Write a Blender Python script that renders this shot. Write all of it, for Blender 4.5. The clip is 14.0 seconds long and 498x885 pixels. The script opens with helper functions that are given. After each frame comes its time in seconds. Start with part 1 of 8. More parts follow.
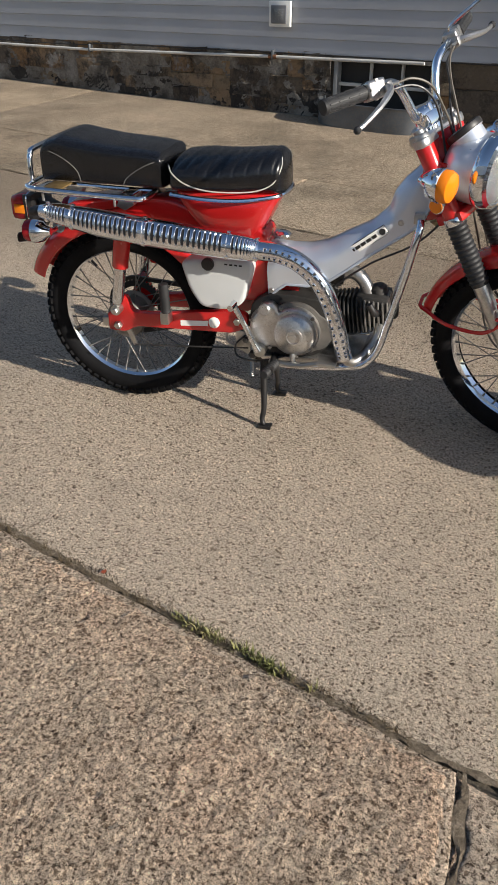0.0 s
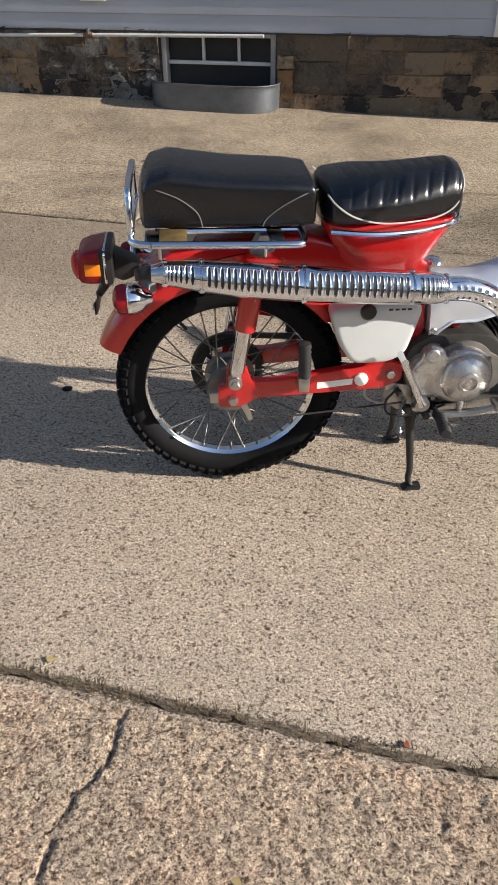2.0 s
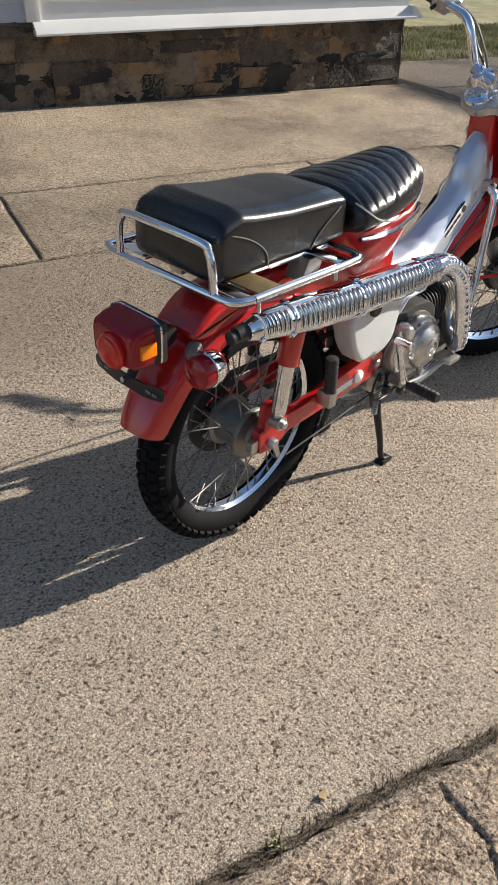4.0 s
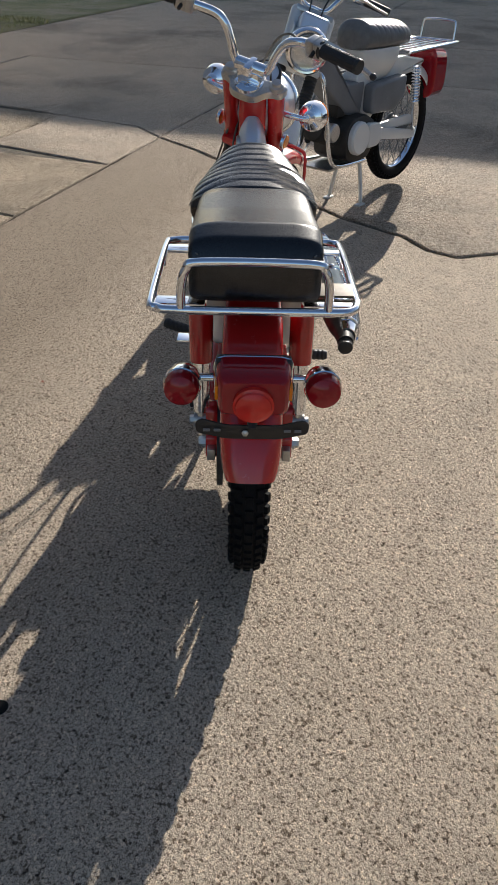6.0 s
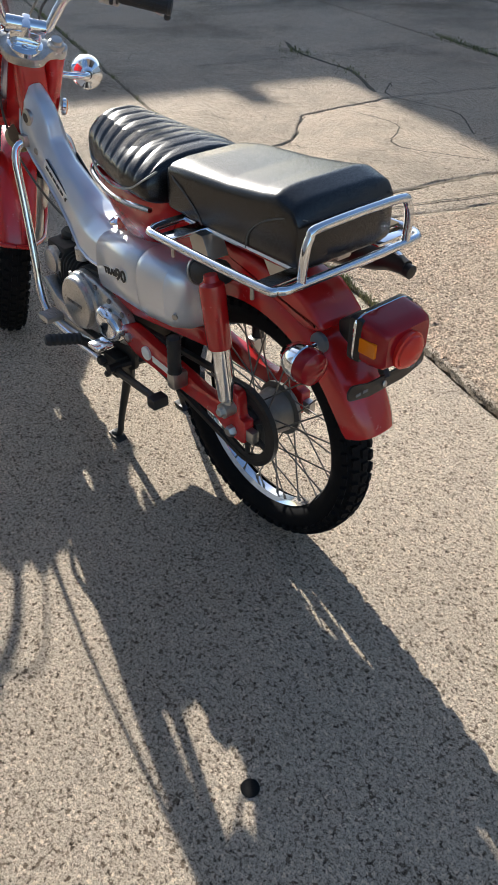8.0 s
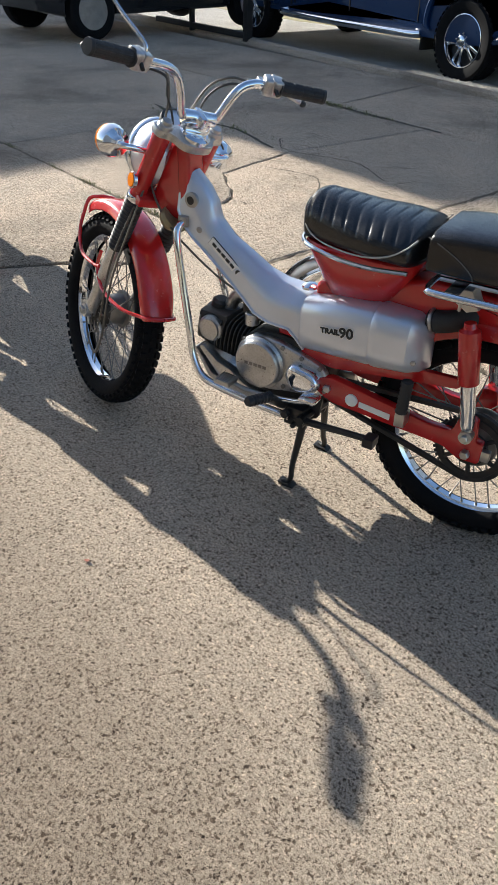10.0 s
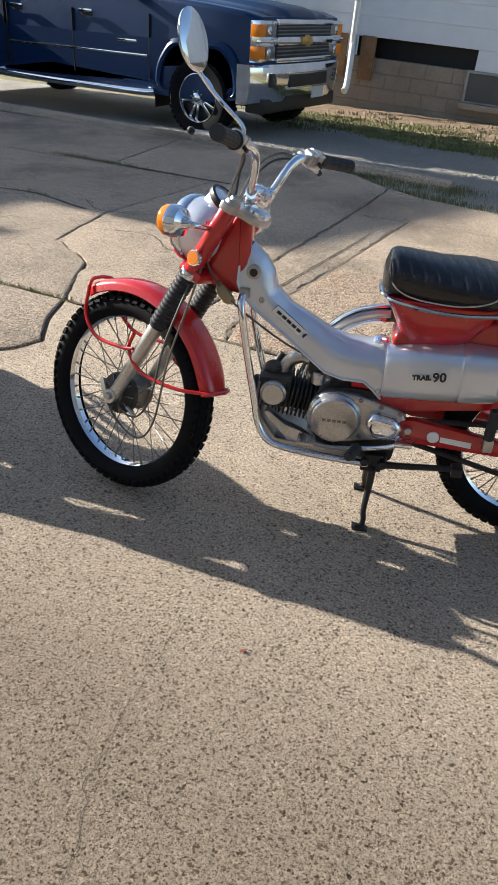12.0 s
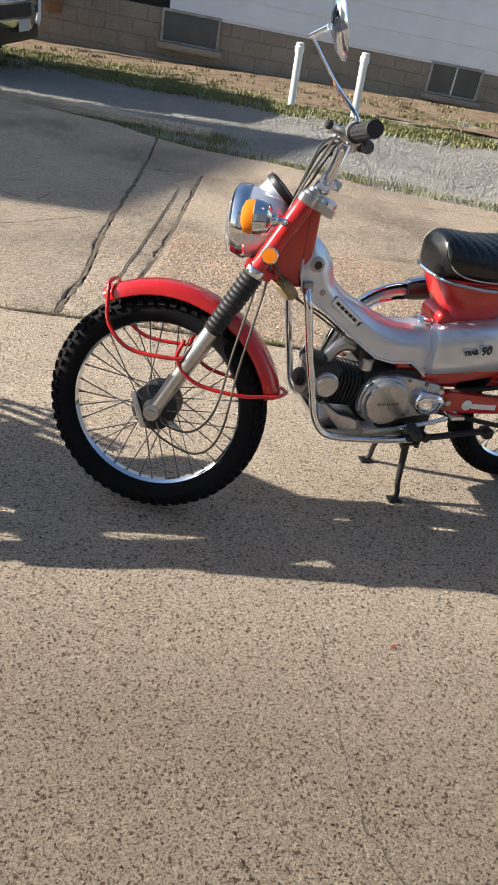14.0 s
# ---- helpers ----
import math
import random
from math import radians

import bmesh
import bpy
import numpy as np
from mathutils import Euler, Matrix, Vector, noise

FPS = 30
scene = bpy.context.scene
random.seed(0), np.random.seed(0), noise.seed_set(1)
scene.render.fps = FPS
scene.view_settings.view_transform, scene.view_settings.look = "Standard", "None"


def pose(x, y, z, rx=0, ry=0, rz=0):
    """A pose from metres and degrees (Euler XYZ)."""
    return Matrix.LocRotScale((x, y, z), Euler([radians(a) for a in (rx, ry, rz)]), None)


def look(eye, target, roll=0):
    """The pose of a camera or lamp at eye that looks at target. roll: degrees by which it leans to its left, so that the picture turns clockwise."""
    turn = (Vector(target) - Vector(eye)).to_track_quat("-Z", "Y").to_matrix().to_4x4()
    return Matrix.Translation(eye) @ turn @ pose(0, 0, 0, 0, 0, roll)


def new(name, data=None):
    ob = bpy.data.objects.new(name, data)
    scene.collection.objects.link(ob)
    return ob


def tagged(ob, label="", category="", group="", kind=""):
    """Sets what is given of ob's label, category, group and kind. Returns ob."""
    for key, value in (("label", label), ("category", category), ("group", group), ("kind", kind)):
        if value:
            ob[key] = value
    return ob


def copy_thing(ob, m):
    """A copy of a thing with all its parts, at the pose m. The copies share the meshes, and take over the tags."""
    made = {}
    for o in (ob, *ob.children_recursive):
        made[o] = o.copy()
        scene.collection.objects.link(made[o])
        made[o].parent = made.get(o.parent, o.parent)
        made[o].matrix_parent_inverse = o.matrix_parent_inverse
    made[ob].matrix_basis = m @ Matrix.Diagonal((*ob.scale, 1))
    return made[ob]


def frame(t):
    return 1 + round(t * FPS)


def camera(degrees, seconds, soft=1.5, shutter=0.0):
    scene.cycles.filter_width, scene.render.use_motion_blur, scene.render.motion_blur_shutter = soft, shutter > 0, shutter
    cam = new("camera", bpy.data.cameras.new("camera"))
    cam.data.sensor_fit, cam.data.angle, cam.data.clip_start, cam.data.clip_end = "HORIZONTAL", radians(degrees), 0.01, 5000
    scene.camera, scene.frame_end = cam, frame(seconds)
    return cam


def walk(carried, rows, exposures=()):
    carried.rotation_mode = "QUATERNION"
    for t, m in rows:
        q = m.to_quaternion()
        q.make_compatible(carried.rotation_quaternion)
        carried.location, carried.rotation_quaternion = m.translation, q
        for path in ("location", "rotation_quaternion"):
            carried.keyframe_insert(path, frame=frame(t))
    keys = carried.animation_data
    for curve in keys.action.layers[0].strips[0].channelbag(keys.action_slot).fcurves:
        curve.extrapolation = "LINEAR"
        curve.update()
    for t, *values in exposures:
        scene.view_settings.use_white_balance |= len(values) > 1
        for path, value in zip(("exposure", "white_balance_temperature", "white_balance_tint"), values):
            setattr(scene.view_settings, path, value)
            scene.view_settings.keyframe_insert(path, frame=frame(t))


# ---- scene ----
cam = camera(36.71, 14.0, soft=0.6)
PATH = [
    (0, (1.080, -1.946, 1.233), (0.546, -0.356, 0.143), 0.6),
    (0.5, (0.870, -1.919, 1.232), (0.453, -0.301, 0.133), 1.0),
    (1, (0.649, -1.788, 1.211), (0.335, -0.153, 0.102), 1.0),
    (1.5, (0.353, -1.686, 1.198), (0.170, -0.039, 0.078), 0.6),
    (2, (0.022, -1.595, 1.215), (0.069, 0.051, 0.077), 0.7),
    (2.5, (-0.262, -1.441, 1.211), (0.052, 0.183, 0.085), 0.6),
    (3, (-0.546, -1.359, 1.213), (0.034, 0.196, 0.098), 0.2),
    (3.2, (-0.631, -1.310, 1.207), (0.059, 0.194, 0.085), 0.6),
    (5.3, (-1.312, -0.369, 1.240), (0.268, 0.109, 0.100), 2.2),
    (5.5, (-1.342, -0.276, 1.239), (0.262, 0.100, 0.107), 1.8),
    (6, (-1.344, -0.046, 1.239), (0.293, 0.041, 0.092), 1.1),
    (6.5, (-1.254, 0.181, 1.234), (0.343, -0.049, 0.053), 0.4),
    (7, (-1.228, 0.448, 1.235), (0.286, -0.063, 0.030), 0.0),
    (7.5, (-1.113, 0.646, 1.207), (0.285, -0.089, -0.021), -0.7),
    (8, (-0.994, 0.837, 1.228), (0.261, -0.104, -0.013), -0.3),
    (8.5, (-0.909, 1.080, 1.266), (0.240, -0.007, 0.040), 0.1),
    (9, (-0.736, 1.259, 1.267), (0.368, 0.100, 0.067), 0.3),
    (9.2, (-0.657, 1.336, 1.274), (0.412, 0.136, 0.084), 0.9),
    (11.3, (0.097, 1.922, 1.390), (0.724, 0.328, 0.359), 1.5),
    (11.5, (0.215, 1.954, 1.355), (0.755, 0.314, 0.344), 2.1),
    (12, (0.478, 1.990, 1.352), (0.798, 0.308, 0.321), 3.4),
    (12.5, (0.744, 2.035, 1.358), (0.859, 0.337, 0.307), 4.5),
    (13, (0.999, 1.964, 1.347), (0.891, 0.273, 0.285), 6.1),
    (13.5, (1.255, 1.922, 1.354), (0.921, 0.262, 0.289), 7.9),
    (14, (1.486, 1.835, 1.351), (0.988, 0.231, 0.264), 9.0),
]
walk(cam, [(t, look(eye, target, roll)) for t, eye, target, roll in PATH],
     [(0.0, 0.50, 6270, 10), (1.0, 0.77, 6290, 10), (2.0, 0.90, 6240, 10), (3.0, 0.85, 6250, 10), (4.2, 0.78, 6220, 10), (5.5, 0.58, 6220, 10), (7.0, 0.66, 6170, 9), (8.5, 1.24, 6020, 8), (9.5, 1.22, 6030, 8), (11.5, 1.10, 6120, 9), (12.5, 1.17, 6180, 9), (14.0, 1.07, 6260, 10)])

from mathutils import geometry

# ---- world, sun, exposure ----
SUN_TO = Vector((2.300, -0.644, 1.0)).normalized()
world = bpy.data.worlds.new("sky")
scene.world = world
world.use_nodes = True
wt = world.node_tree
sky = wt.nodes.new("ShaderNodeTexSky")
sky.sky_type = "NISHITA"
sky.sun_disc = False
sky.sun_elevation = math.asin(SUN_TO.z)
sky.sun_rotation = math.atan2(SUN_TO.x, SUN_TO.y)
sky.air_density, sky.dust_density, sky.ozone_density = 1.0, 1.2, 1.3
wt.links.new(sky.outputs[0], wt.nodes["Background"].inputs[0])
wt.nodes["Background"].inputs[1].default_value = 0.082
sun = new("sun", bpy.data.lights.new("sun", "SUN"))
sun.data.energy, sun.data.angle, sun.data.color = 5.0, radians(0.4), (1.0, 0.915, 0.79)
sun.matrix_world = look((0, 0, 30), Vector((0, 0, 30)) - SUN_TO)

# plan axes of the yard: u along the houses, v across
YARD = pose(0, 0, 0, 0, 0, -14.63)


def yard(u, v, z=0.0):
    return YARD @ Vector((u, v, z))


# ---- materials ----
def nodes_of(name):
    m = bpy.data.materials.new(name)
    m.use_nodes = True
    t = m.node_tree
    return m, t, t.nodes["Principled BSDF"]


def ramp(t, source, stops):
    r = t.nodes.new("ShaderNodeValToRGB")
    while len(r.color_ramp.elements) < len(stops):
        r.color_ramp.elements.new(0.5)
    for e, (p, c) in zip(r.color_ramp.elements, stops):
        e.position, e.color = p, (*c, 1) if len(c) == 3 else c
    t.links.new(source, r.inputs[0])
    return r.outputs[0]


def tex(t, kind, scale, detail=4.0, rough=0.6, coord=None, stretch=None):
    n = t.nodes.new("ShaderNodeTex" + kind)
    n.inputs["Scale"].default_value = scale
    if kind == "Noise":
        n.inputs["Detail"].default_value, n.inputs["Roughness"].default_value = detail, rough
    if coord:
        src = coord
        if stretch:
            mp = t.nodes.new("ShaderNodeMapping")
            mp.inputs["Scale"].default_value = stretch
            t.links.new(coord, mp.inputs[0])
            src = mp.outputs[0]
        t.links.new(src, n.inputs["Vector"])
    return n


def mixc(t, fac, a, b, mode="MIX"):
    n = t.nodes.new("ShaderNodeMix")
    n.data_type, n.blend_type = "RGBA", mode
    for value, socket in ((fac, n.inputs[0]), (a, n.inputs[6]), (b, n.inputs[7])):
        if isinstance(value, (int, float)):
            socket.default_value = value
        elif isinstance(value, tuple):
            socket.default_value = (*value, 1)
        else:
            t.links.new(value, socket)
    return n.outputs[2]


def bump(t, bsdf, height, strength, distance, after=None):
    n = t.nodes.new("ShaderNodeBump")
    n.inputs["Strength"].default_value, n.inputs["Distance"].default_value = strength, distance
    t.links.new(height, n.inputs["Height"])
    if after:
        t.links.new(after, n.inputs["Normal"])
    t.links.new(n.outputs[0], bsdf.inputs["Normal"])
    return n.outputs[0]


def world_coord(t):
    return t.nodes.new("ShaderNodeNewGeometry").outputs["Position"]


def simple(name, color, rough, metal=0.0, vary=0.25, scale=30.0, grain=0.0, coat=0.0, rvary=0.12, dirt=None):
    """Paint, metal, rubber or plastic with wear at two scales."""
    m, t, b = nodes_of(name)
    pos = t.nodes.new("ShaderNodeTexCoord").outputs["Object"]
    big, fine = tex(t, "Noise", scale * 0.25, 3, 0.6, pos), tex(t, "Noise", scale * 4, 4, 0.65, pos)
    dark = tuple(c * (1 - vary) for c in color)
    light = tuple(min(1, c * (1 + vary * 0.6)) for c in color)
    c1 = ramp(t, big.outputs["Fac"], [(0.3, dark), (0.7, light)])
    c2 = mixc(t, 0.25 if dirt is None else ramp_fac(t, fine, 0.45, 0.75, 0.5), c1, dirt if dirt else dark)
    if dirt is None:
        c2 = c1
    t.links.new(c2, b.inputs["Base Color"])
    r = t.nodes.new("ShaderNodeMapRange")
    r.inputs[3].default_value, r.inputs[4].default_value = max(0.02, rough - rvary), min(1, rough + rvary)
    t.links.new(fine.outputs["Fac"], r.inputs[0])
    t.links.new(r.outputs[0], b.inputs["Roughness"])
    b.inputs["Metallic"].default_value = metal
    b.inputs["Coat Weight"].default_value = coat
    b.inputs["Coat Roughness"].default_value = 0.08
    if grain:
        bump(t, b, fine.outputs["Fac"], grain, 0.002)
    return m


def ramp_fac(t, n, lo, hi, top):
    r = t.nodes.new("ShaderNodeMapRange")
    r.inputs[1].default_value, r.inputs[2].default_value, r.inputs[4].default_value = lo, hi, top
    t.links.new(n.outputs["Fac"], r.inputs[0])
    return r.outputs[0]


def concrete_mat(name, base, warm, contrast=0.6, relief=0.8, grain=190.0, pink=0.0, spall=0.0, stain=0.86, band=0.0):
    """Weathered concrete: worn paste with exposed aggregate, pits, stains; spall breaks the skin off in flakes; band
    darkens one side of the bay.
    """
    m, t, b = nodes_of(name)
    pos = world_coord(t)
    oi = t.nodes.new("ShaderNodeObjectInfo").outputs["Random"]
    big = tex(t, "Noise", 0.8, 5, 0.6, pos)
    mid = tex(t, "Noise", 5.5, 6, 0.7, pos)
    warp = tex(t, "Noise", grain * 0.6, 3, 0.6, pos)
    shift = t.nodes.new("ShaderNodeVectorMath")
    shift.operation = "MULTIPLY_ADD"
    t.links.new(warp.outputs["Color"], shift.inputs[0])
    shift.inputs[1].default_value = (0.010, 0.010, 0.010)
    t.links.new(pos, shift.inputs[2])
    agg = tex(t, "Voronoi", grain, coord=shift.outputs[0])
    sand = tex(t, "Noise", grain * 2.1, 3, 0.7, pos)
    grit = tex(t, "Noise", grain * 0.95, 4, 0.75, pos)
    lumps = tex(t, "Noise", grain * 0.40, 4, 0.65, pos)
    pits = tex(t, "Noise", 66.0, 3, 0.6, shift.outputs[0])
    c = ramp(t, big.outputs["Fac"], [(0.34, tuple(stain * x for x in base)), (0.5, base), (0.70, warm)])
    c = mixc(t, ramp_fac(t, mid, 0.46, 0.75, 0.55), c, tuple(0.76 * x for x in (base[0] * 0.97, base[1], base[2] * 1.03)))
    if pink:
        rosy = tex(t, "Noise", 3.2, 5, 0.65, pos)
        c = mixc(t, ramp_fac(t, rosy, 0.46, 0.70, pink), c, (warm[0] * 1.08, warm[1] * 0.88, warm[2] * 0.80))
    # base colour goes darker past a wandering line across the bay
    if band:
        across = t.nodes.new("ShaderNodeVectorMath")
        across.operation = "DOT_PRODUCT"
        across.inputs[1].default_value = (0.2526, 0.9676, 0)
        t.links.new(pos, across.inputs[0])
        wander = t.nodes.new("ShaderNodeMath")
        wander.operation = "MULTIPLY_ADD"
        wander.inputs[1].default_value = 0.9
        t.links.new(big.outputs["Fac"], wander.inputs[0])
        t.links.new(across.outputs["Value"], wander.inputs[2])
        band_fac = t.nodes.new("ShaderNodeMapRange")
        band_fac.interpolation_type = "SMOOTHSTEP"
        band_fac.inputs[1].default_value, band_fac.inputs[2].default_value, band_fac.inputs[4].default_value = 0.98, 1.78, band
        t.links.new(wander.outputs[0], band_fac.inputs[0])
        c = mixc(t, band_fac.outputs[0], c, (base[0] * 0.60, base[1] * 0.58, base[2] * 0.56))
    sep = t.nodes.new("ShaderNodeSeparateColor")
    t.links.new(agg.outputs["Color"], sep.inputs[0])
    tone = ramp(t, sep.outputs[0], [(0.0, (0.30, 0.26, 0.23)), (0.06, (0.45, 0.41, 0.38)), (0.13, (0.85, 0.83, 0.81)), (0.80, (1.02, 1.02, 1.01)), (0.92, (1.10, 1.09, 1.08)), (1.0, (1.28, 1.27, 1.24))])
    c = mixc(t, contrast, c, tone, "MULTIPLY")
    fine = ramp(t, grit.outputs["Fac"], [(0.375, (0.24, 0.21, 0.19)), (0.445, (0.84, 0.82, 0.80)), (0.55, (1.04, 1.04, 1.03)), (0.64, (1.14, 1.13, 1.12))])
    c = mixc(t, contrast, c, fine, "MULTIPLY")
    dust = ramp(t, sand.outputs["Fac"], [(0.36, (0.36, 0.33, 0.30)), (0.45, (0.90, 0.89, 0.88)), (0.62, (1.12, 1.12, 1.11))])
    c = mixc(t, contrast, c, dust, "MULTIPLY")
    pit = ramp(t, pits.outputs["Fac"], [(0.300, (0.12, 0.09, 0.075)), (0.332, (1, 1, 1))])
    c = mixc(t, 0.9, c, pit, "MULTIPLY")
    specks = tex(t, "Noise", 128.0, 2, 0.5, shift.outputs[0])
    c = mixc(t, 0.9, c, ramp(t, specks.outputs["Fac"], [(0.31, (0.15, 0.12, 0.10)), (0.348, (1, 1, 1))]), "MULTIPLY")
    if spall:
        flake = tex(t, "Noise", 52.0, 6, 0.74, pos)
        skin_ = ramp(t, flake.outputs["Fac"], [(0.37, (0.48, 0.43, 0.39)), (0.44, (0.92, 0.90, 0.88)), (0.60, (1.18, 1.18, 1.16))])
        c = mixc(t, spall, c, skin_, "MULTIPLY")
        chips = tex(t, "Noise", 118.0, 4, 0.7, pos)
        c = mixc(t, spall, c, ramp(t, chips.outputs["Fac"], [(0.38, (0.42, 0.37, 0.33)), (0.45, (0.95, 0.93, 0.91)), (0.60, (1.20, 1.19, 1.17))]), "MULTIPLY")
    c = mixc(t, 1.0, c, ramp(t, oi, [(0.0, (0.94, 0.93, 0.92)), (1.0, (1.05, 1.05, 1.04))]), "MULTIPLY")
    t.links.new(c, b.inputs["Base Color"])
    b.inputs["Roughness"].default_value = 0.88
    b.inputs["Specular IOR Level"].default_value = 0.2
    n1 = bump(t, b, lumps.outputs["Fac"], relief, 0.012)
    n2 = bump(t, b, grit.outputs["Fac"], relief, 0.011, n1)
    n3 = bump(t, b, sand.outputs["Fac"], relief, 0.0028, n2)
    n4 = bump(t, b, pits.outputs["Fac"], 0.5, 0.012, n3)
    if spall:
        bump(t, b, flake.outputs["Fac"], min(1.0, spall * 1.2), 0.014, n4)
    return m


def glass_like(name, color, rough=0.05, trans=0.0, vary=None):
    m, t, b = nodes_of(name)
    b.inputs["Base Color"].default_value = (*color, 1)
    b.inputs["Roughness"].default_value = rough
    b.inputs["Transmission Weight"].default_value = trans
    b.inputs["IOR"].default_value = 1.45
    return m


def siding_mat(name, color):
    m, t, b = nodes_of(name)
    pos = t.nodes.new("ShaderNodeTexCoord").outputs["Object"]
    grain = tex(t, "Noise", 18.0, 5, 0.6, pos, (0.08, 1, 1.6))
    blot = tex(t, "Noise", 1.3, 4, 0.6, pos)
    c = ramp(t, blot.outputs["Fac"], [(0.3, tuple(0.86 * x for x in color)), (0.7, color)])
    c = mixc(t, ramp_fac(t, grain, 0.5, 0.8, 0.25), c, tuple(0.75 * x for x in color))
    t.links.new(c, b.inputs["Base Color"])
    b.inputs["Roughness"].default_value = 0.5
    bump(t, b, grain.outputs["Fac"], 0.12, 0.002)
    return m


def stone_mat(name, parged=0.60, soot=0.47):
    """Old ashlar: tan, brown and soot-dark stones with remains of pale parging."""
    m, t, b = nodes_of(name)
    pos = world_coord(t)
    oi = t.nodes.new("ShaderNodeObjectInfo").outputs["Random"]
    c = ramp(t, oi, [(0.0, (0.07, 0.052, 0.04)), (0.2, (0.13, 0.098, 0.065)), (0.4, (0.25, 0.18, 0.105)), (0.55, (0.27, 0.15, 0.062)), (0.75, (0.26, 0.195, 0.125)), (0.9, (0.08, 0.064, 0.05)), (1.0, (0.12, 0.095, 0.068))])
    blot = tex(t, "Noise", 2.6, 9, 0.80, pos)
    c = mixc(t, ramp_fac(t, blot, soot, soot + 0.13, 0.94), c, (0.020, 0.017, 0.015))
    fine = tex(t, "Noise", 45.0, 5, 0.7, pos)
    c = mixc(t, ramp_fac(t, fine, 0.5, 0.75, 0.30), c, (0.27, 0.215, 0.15))
    parge = tex(t, "Noise", 3.4, 10, 0.78, pos)
    edge = tex(t, "Noise", 14.0, 6, 0.7, pos)
    c = mixc(t, ramp_fac(t, parge, parged, parged + 0.06, 0.85), c, ramp(t, edge.outputs["Fac"], [(0.35, (0.10, 0.095, 0.088)), (0.60, (0.27, 0.26, 0.245))]))
    t.links.new(c, b.inputs["Base Color"])
    b.inputs["Roughness"].default_value = 0.92
    n1 = bump(t, b, parge.outputs["Fac"], 0.7, 0.05)
    bump(t, b, fine.outputs["Fac"], 0.8, 0.010, n1)
    return m


def patchy(name, stops, scale, fine_scale, relief=0.5, rough=0.9, dist=0.01):
    m, t, b = nodes_of(name)
    pos = world_coord(t)
    n1, n2 = tex(t, "Noise", scale, 6, 0.65, pos), tex(t, "Noise", fine_scale, 4, 0.7, pos)
    c = ramp(t, n1.outputs["Fac"], stops)
    sh = ramp(t, n2.outputs["Fac"], [(0.3, (0.55, 0.52, 0.5)), (0.7, (1.25, 1.25, 1.22))])
    t.links.new(mixc(t, 0.8, c, sh, "MULTIPLY"), b.inputs["Base Color"])
    b.inputs["Roughness"].default_value = rough
    bump(t, b, n2.outputs["Fac"], relief, dist)
    return m


RED = simple("red_paint", (0.50, 0.014, 0.014), 0.24, 0, 0.15, 14, coat=0.6, rvary=0.1)
SILVER = simple("silver_paint", (0.68, 0.72, 0.79), 0.33, 0.62, 0.10, 12, coat=0.7)
CHROME = simple("chrome", (0.80, 0.83, 0.88), 0.08, 1.0, 0.12, 25, rvary=0.06)
STEEL = simple("zinc_steel", (0.50, 0.49, 0.47), 0.38, 1.0, 0.25, 40, grain=0.1)
ALU = simple("cast_aluminium", (0.56, 0.55, 0.535), 0.31, 0.85, 0.2, 40, grain=0.12, dirt=(0.22, 0.2, 0.17))
ALU_DARK = simple("dark_aluminium", (0.050, 0.047, 0.044), 0.6, 0.5, 0.4, 50, grain=0.3)
ALU_FIN = simple("heat_greyed_aluminium", (0.24, 0.225, 0.205), 0.5, 0.7, 0.35, 45, grain=0.25)
BLACK = simple("black_paint", (0.016, 0.015, 0.015), 0.45, 0, 0.3, 30)
RUBBER = simple("tyre_rubber", (0.006, 0.006, 0.007), 0.8, 0, 0.35, 40, grain=0.3, dirt=(0.014, 0.013, 0.012))
RUBBER.node_tree.nodes["Principled BSDF"].inputs["Specular IOR Level"].default_value = 0.15
GRIP = simple("grip_rubber", (0.02, 0.02, 0.021), 0.6, 0, 0.3, 60, grain=0.2)
VINYL = simple("black_vinyl", (0.006, 0.006, 0.007), 0.27, 0, 0.25, 160, grain=0.05, rvary=0.06)
VINYL.node_tree.nodes["Principled BSDF"].inputs["Specular IOR Level"].default_value = 0.6
PIPING = simple("grey_piping", (0.45, 0.43, 0.38), 0.5, 0, 0.2, 60)
THREAD = simple("worn_welt", (0.13, 0.125, 0.115), 0.7, 0, 0.2, 60)
WHITE_P = simple("grey_white_paint", (0.62, 0.63, 0.62), 0.38, 0, 0.1, 12, coat=0.3)
CABLE = simple("old_cable_sheath", (0.10, 0.085, 0.065), 0.45, 0, 0.3, 60)
BADGE = simple("badge_cream", (0.86, 0.85, 0.80), 0.4, 0, 0.06, 40)
INK = simple("black_ink", (0.02, 0.02, 0.02), 0.5, 0, 0.1, 40)
REDLENS = glass_like("red_lens", (0.28, 0.007, 0.012), 0.05)
# red raised to put light coming through the dome into the colour
DOMELENS = glass_like("stop_lens", (0.62, 0.03, 0.02), 0.12)
AMBER = glass_like("amber_lens", (0.80, 0.22, 0.008), 0.10)
CLEAR = glass_like("clear_glass", (0.9, 0.92, 0.92), 0.02, 0.9)
MIRROR = glass_like("mirror_glass", (0.86, 0.88, 0.88), 0.01)
MIRROR.node_tree.nodes["Principled BSDF"].inputs["Metallic"].default_value = 1.0
DARKGLASS = glass_like("dark_glass", (0.008, 0.009, 0.010), 0.05)
DUSTY_PANE = simple("dusty_pane", (0.012, 0.012, 0.012), 0.6, 0, 0.4, 12)
BLUE = simple("blue_metallic", (0.005, 0.026, 0.085), 0.32, 0.1, 0.12, 6, coat=0.0)
BLUE.node_tree.nodes["Principled BSDF"].inputs["Specular IOR Level"].default_value = 0.3
GREY_V = simple("grey_plastic", (0.16, 0.165, 0.175), 0.5, 0, 0.2, 20, grain=0.05)
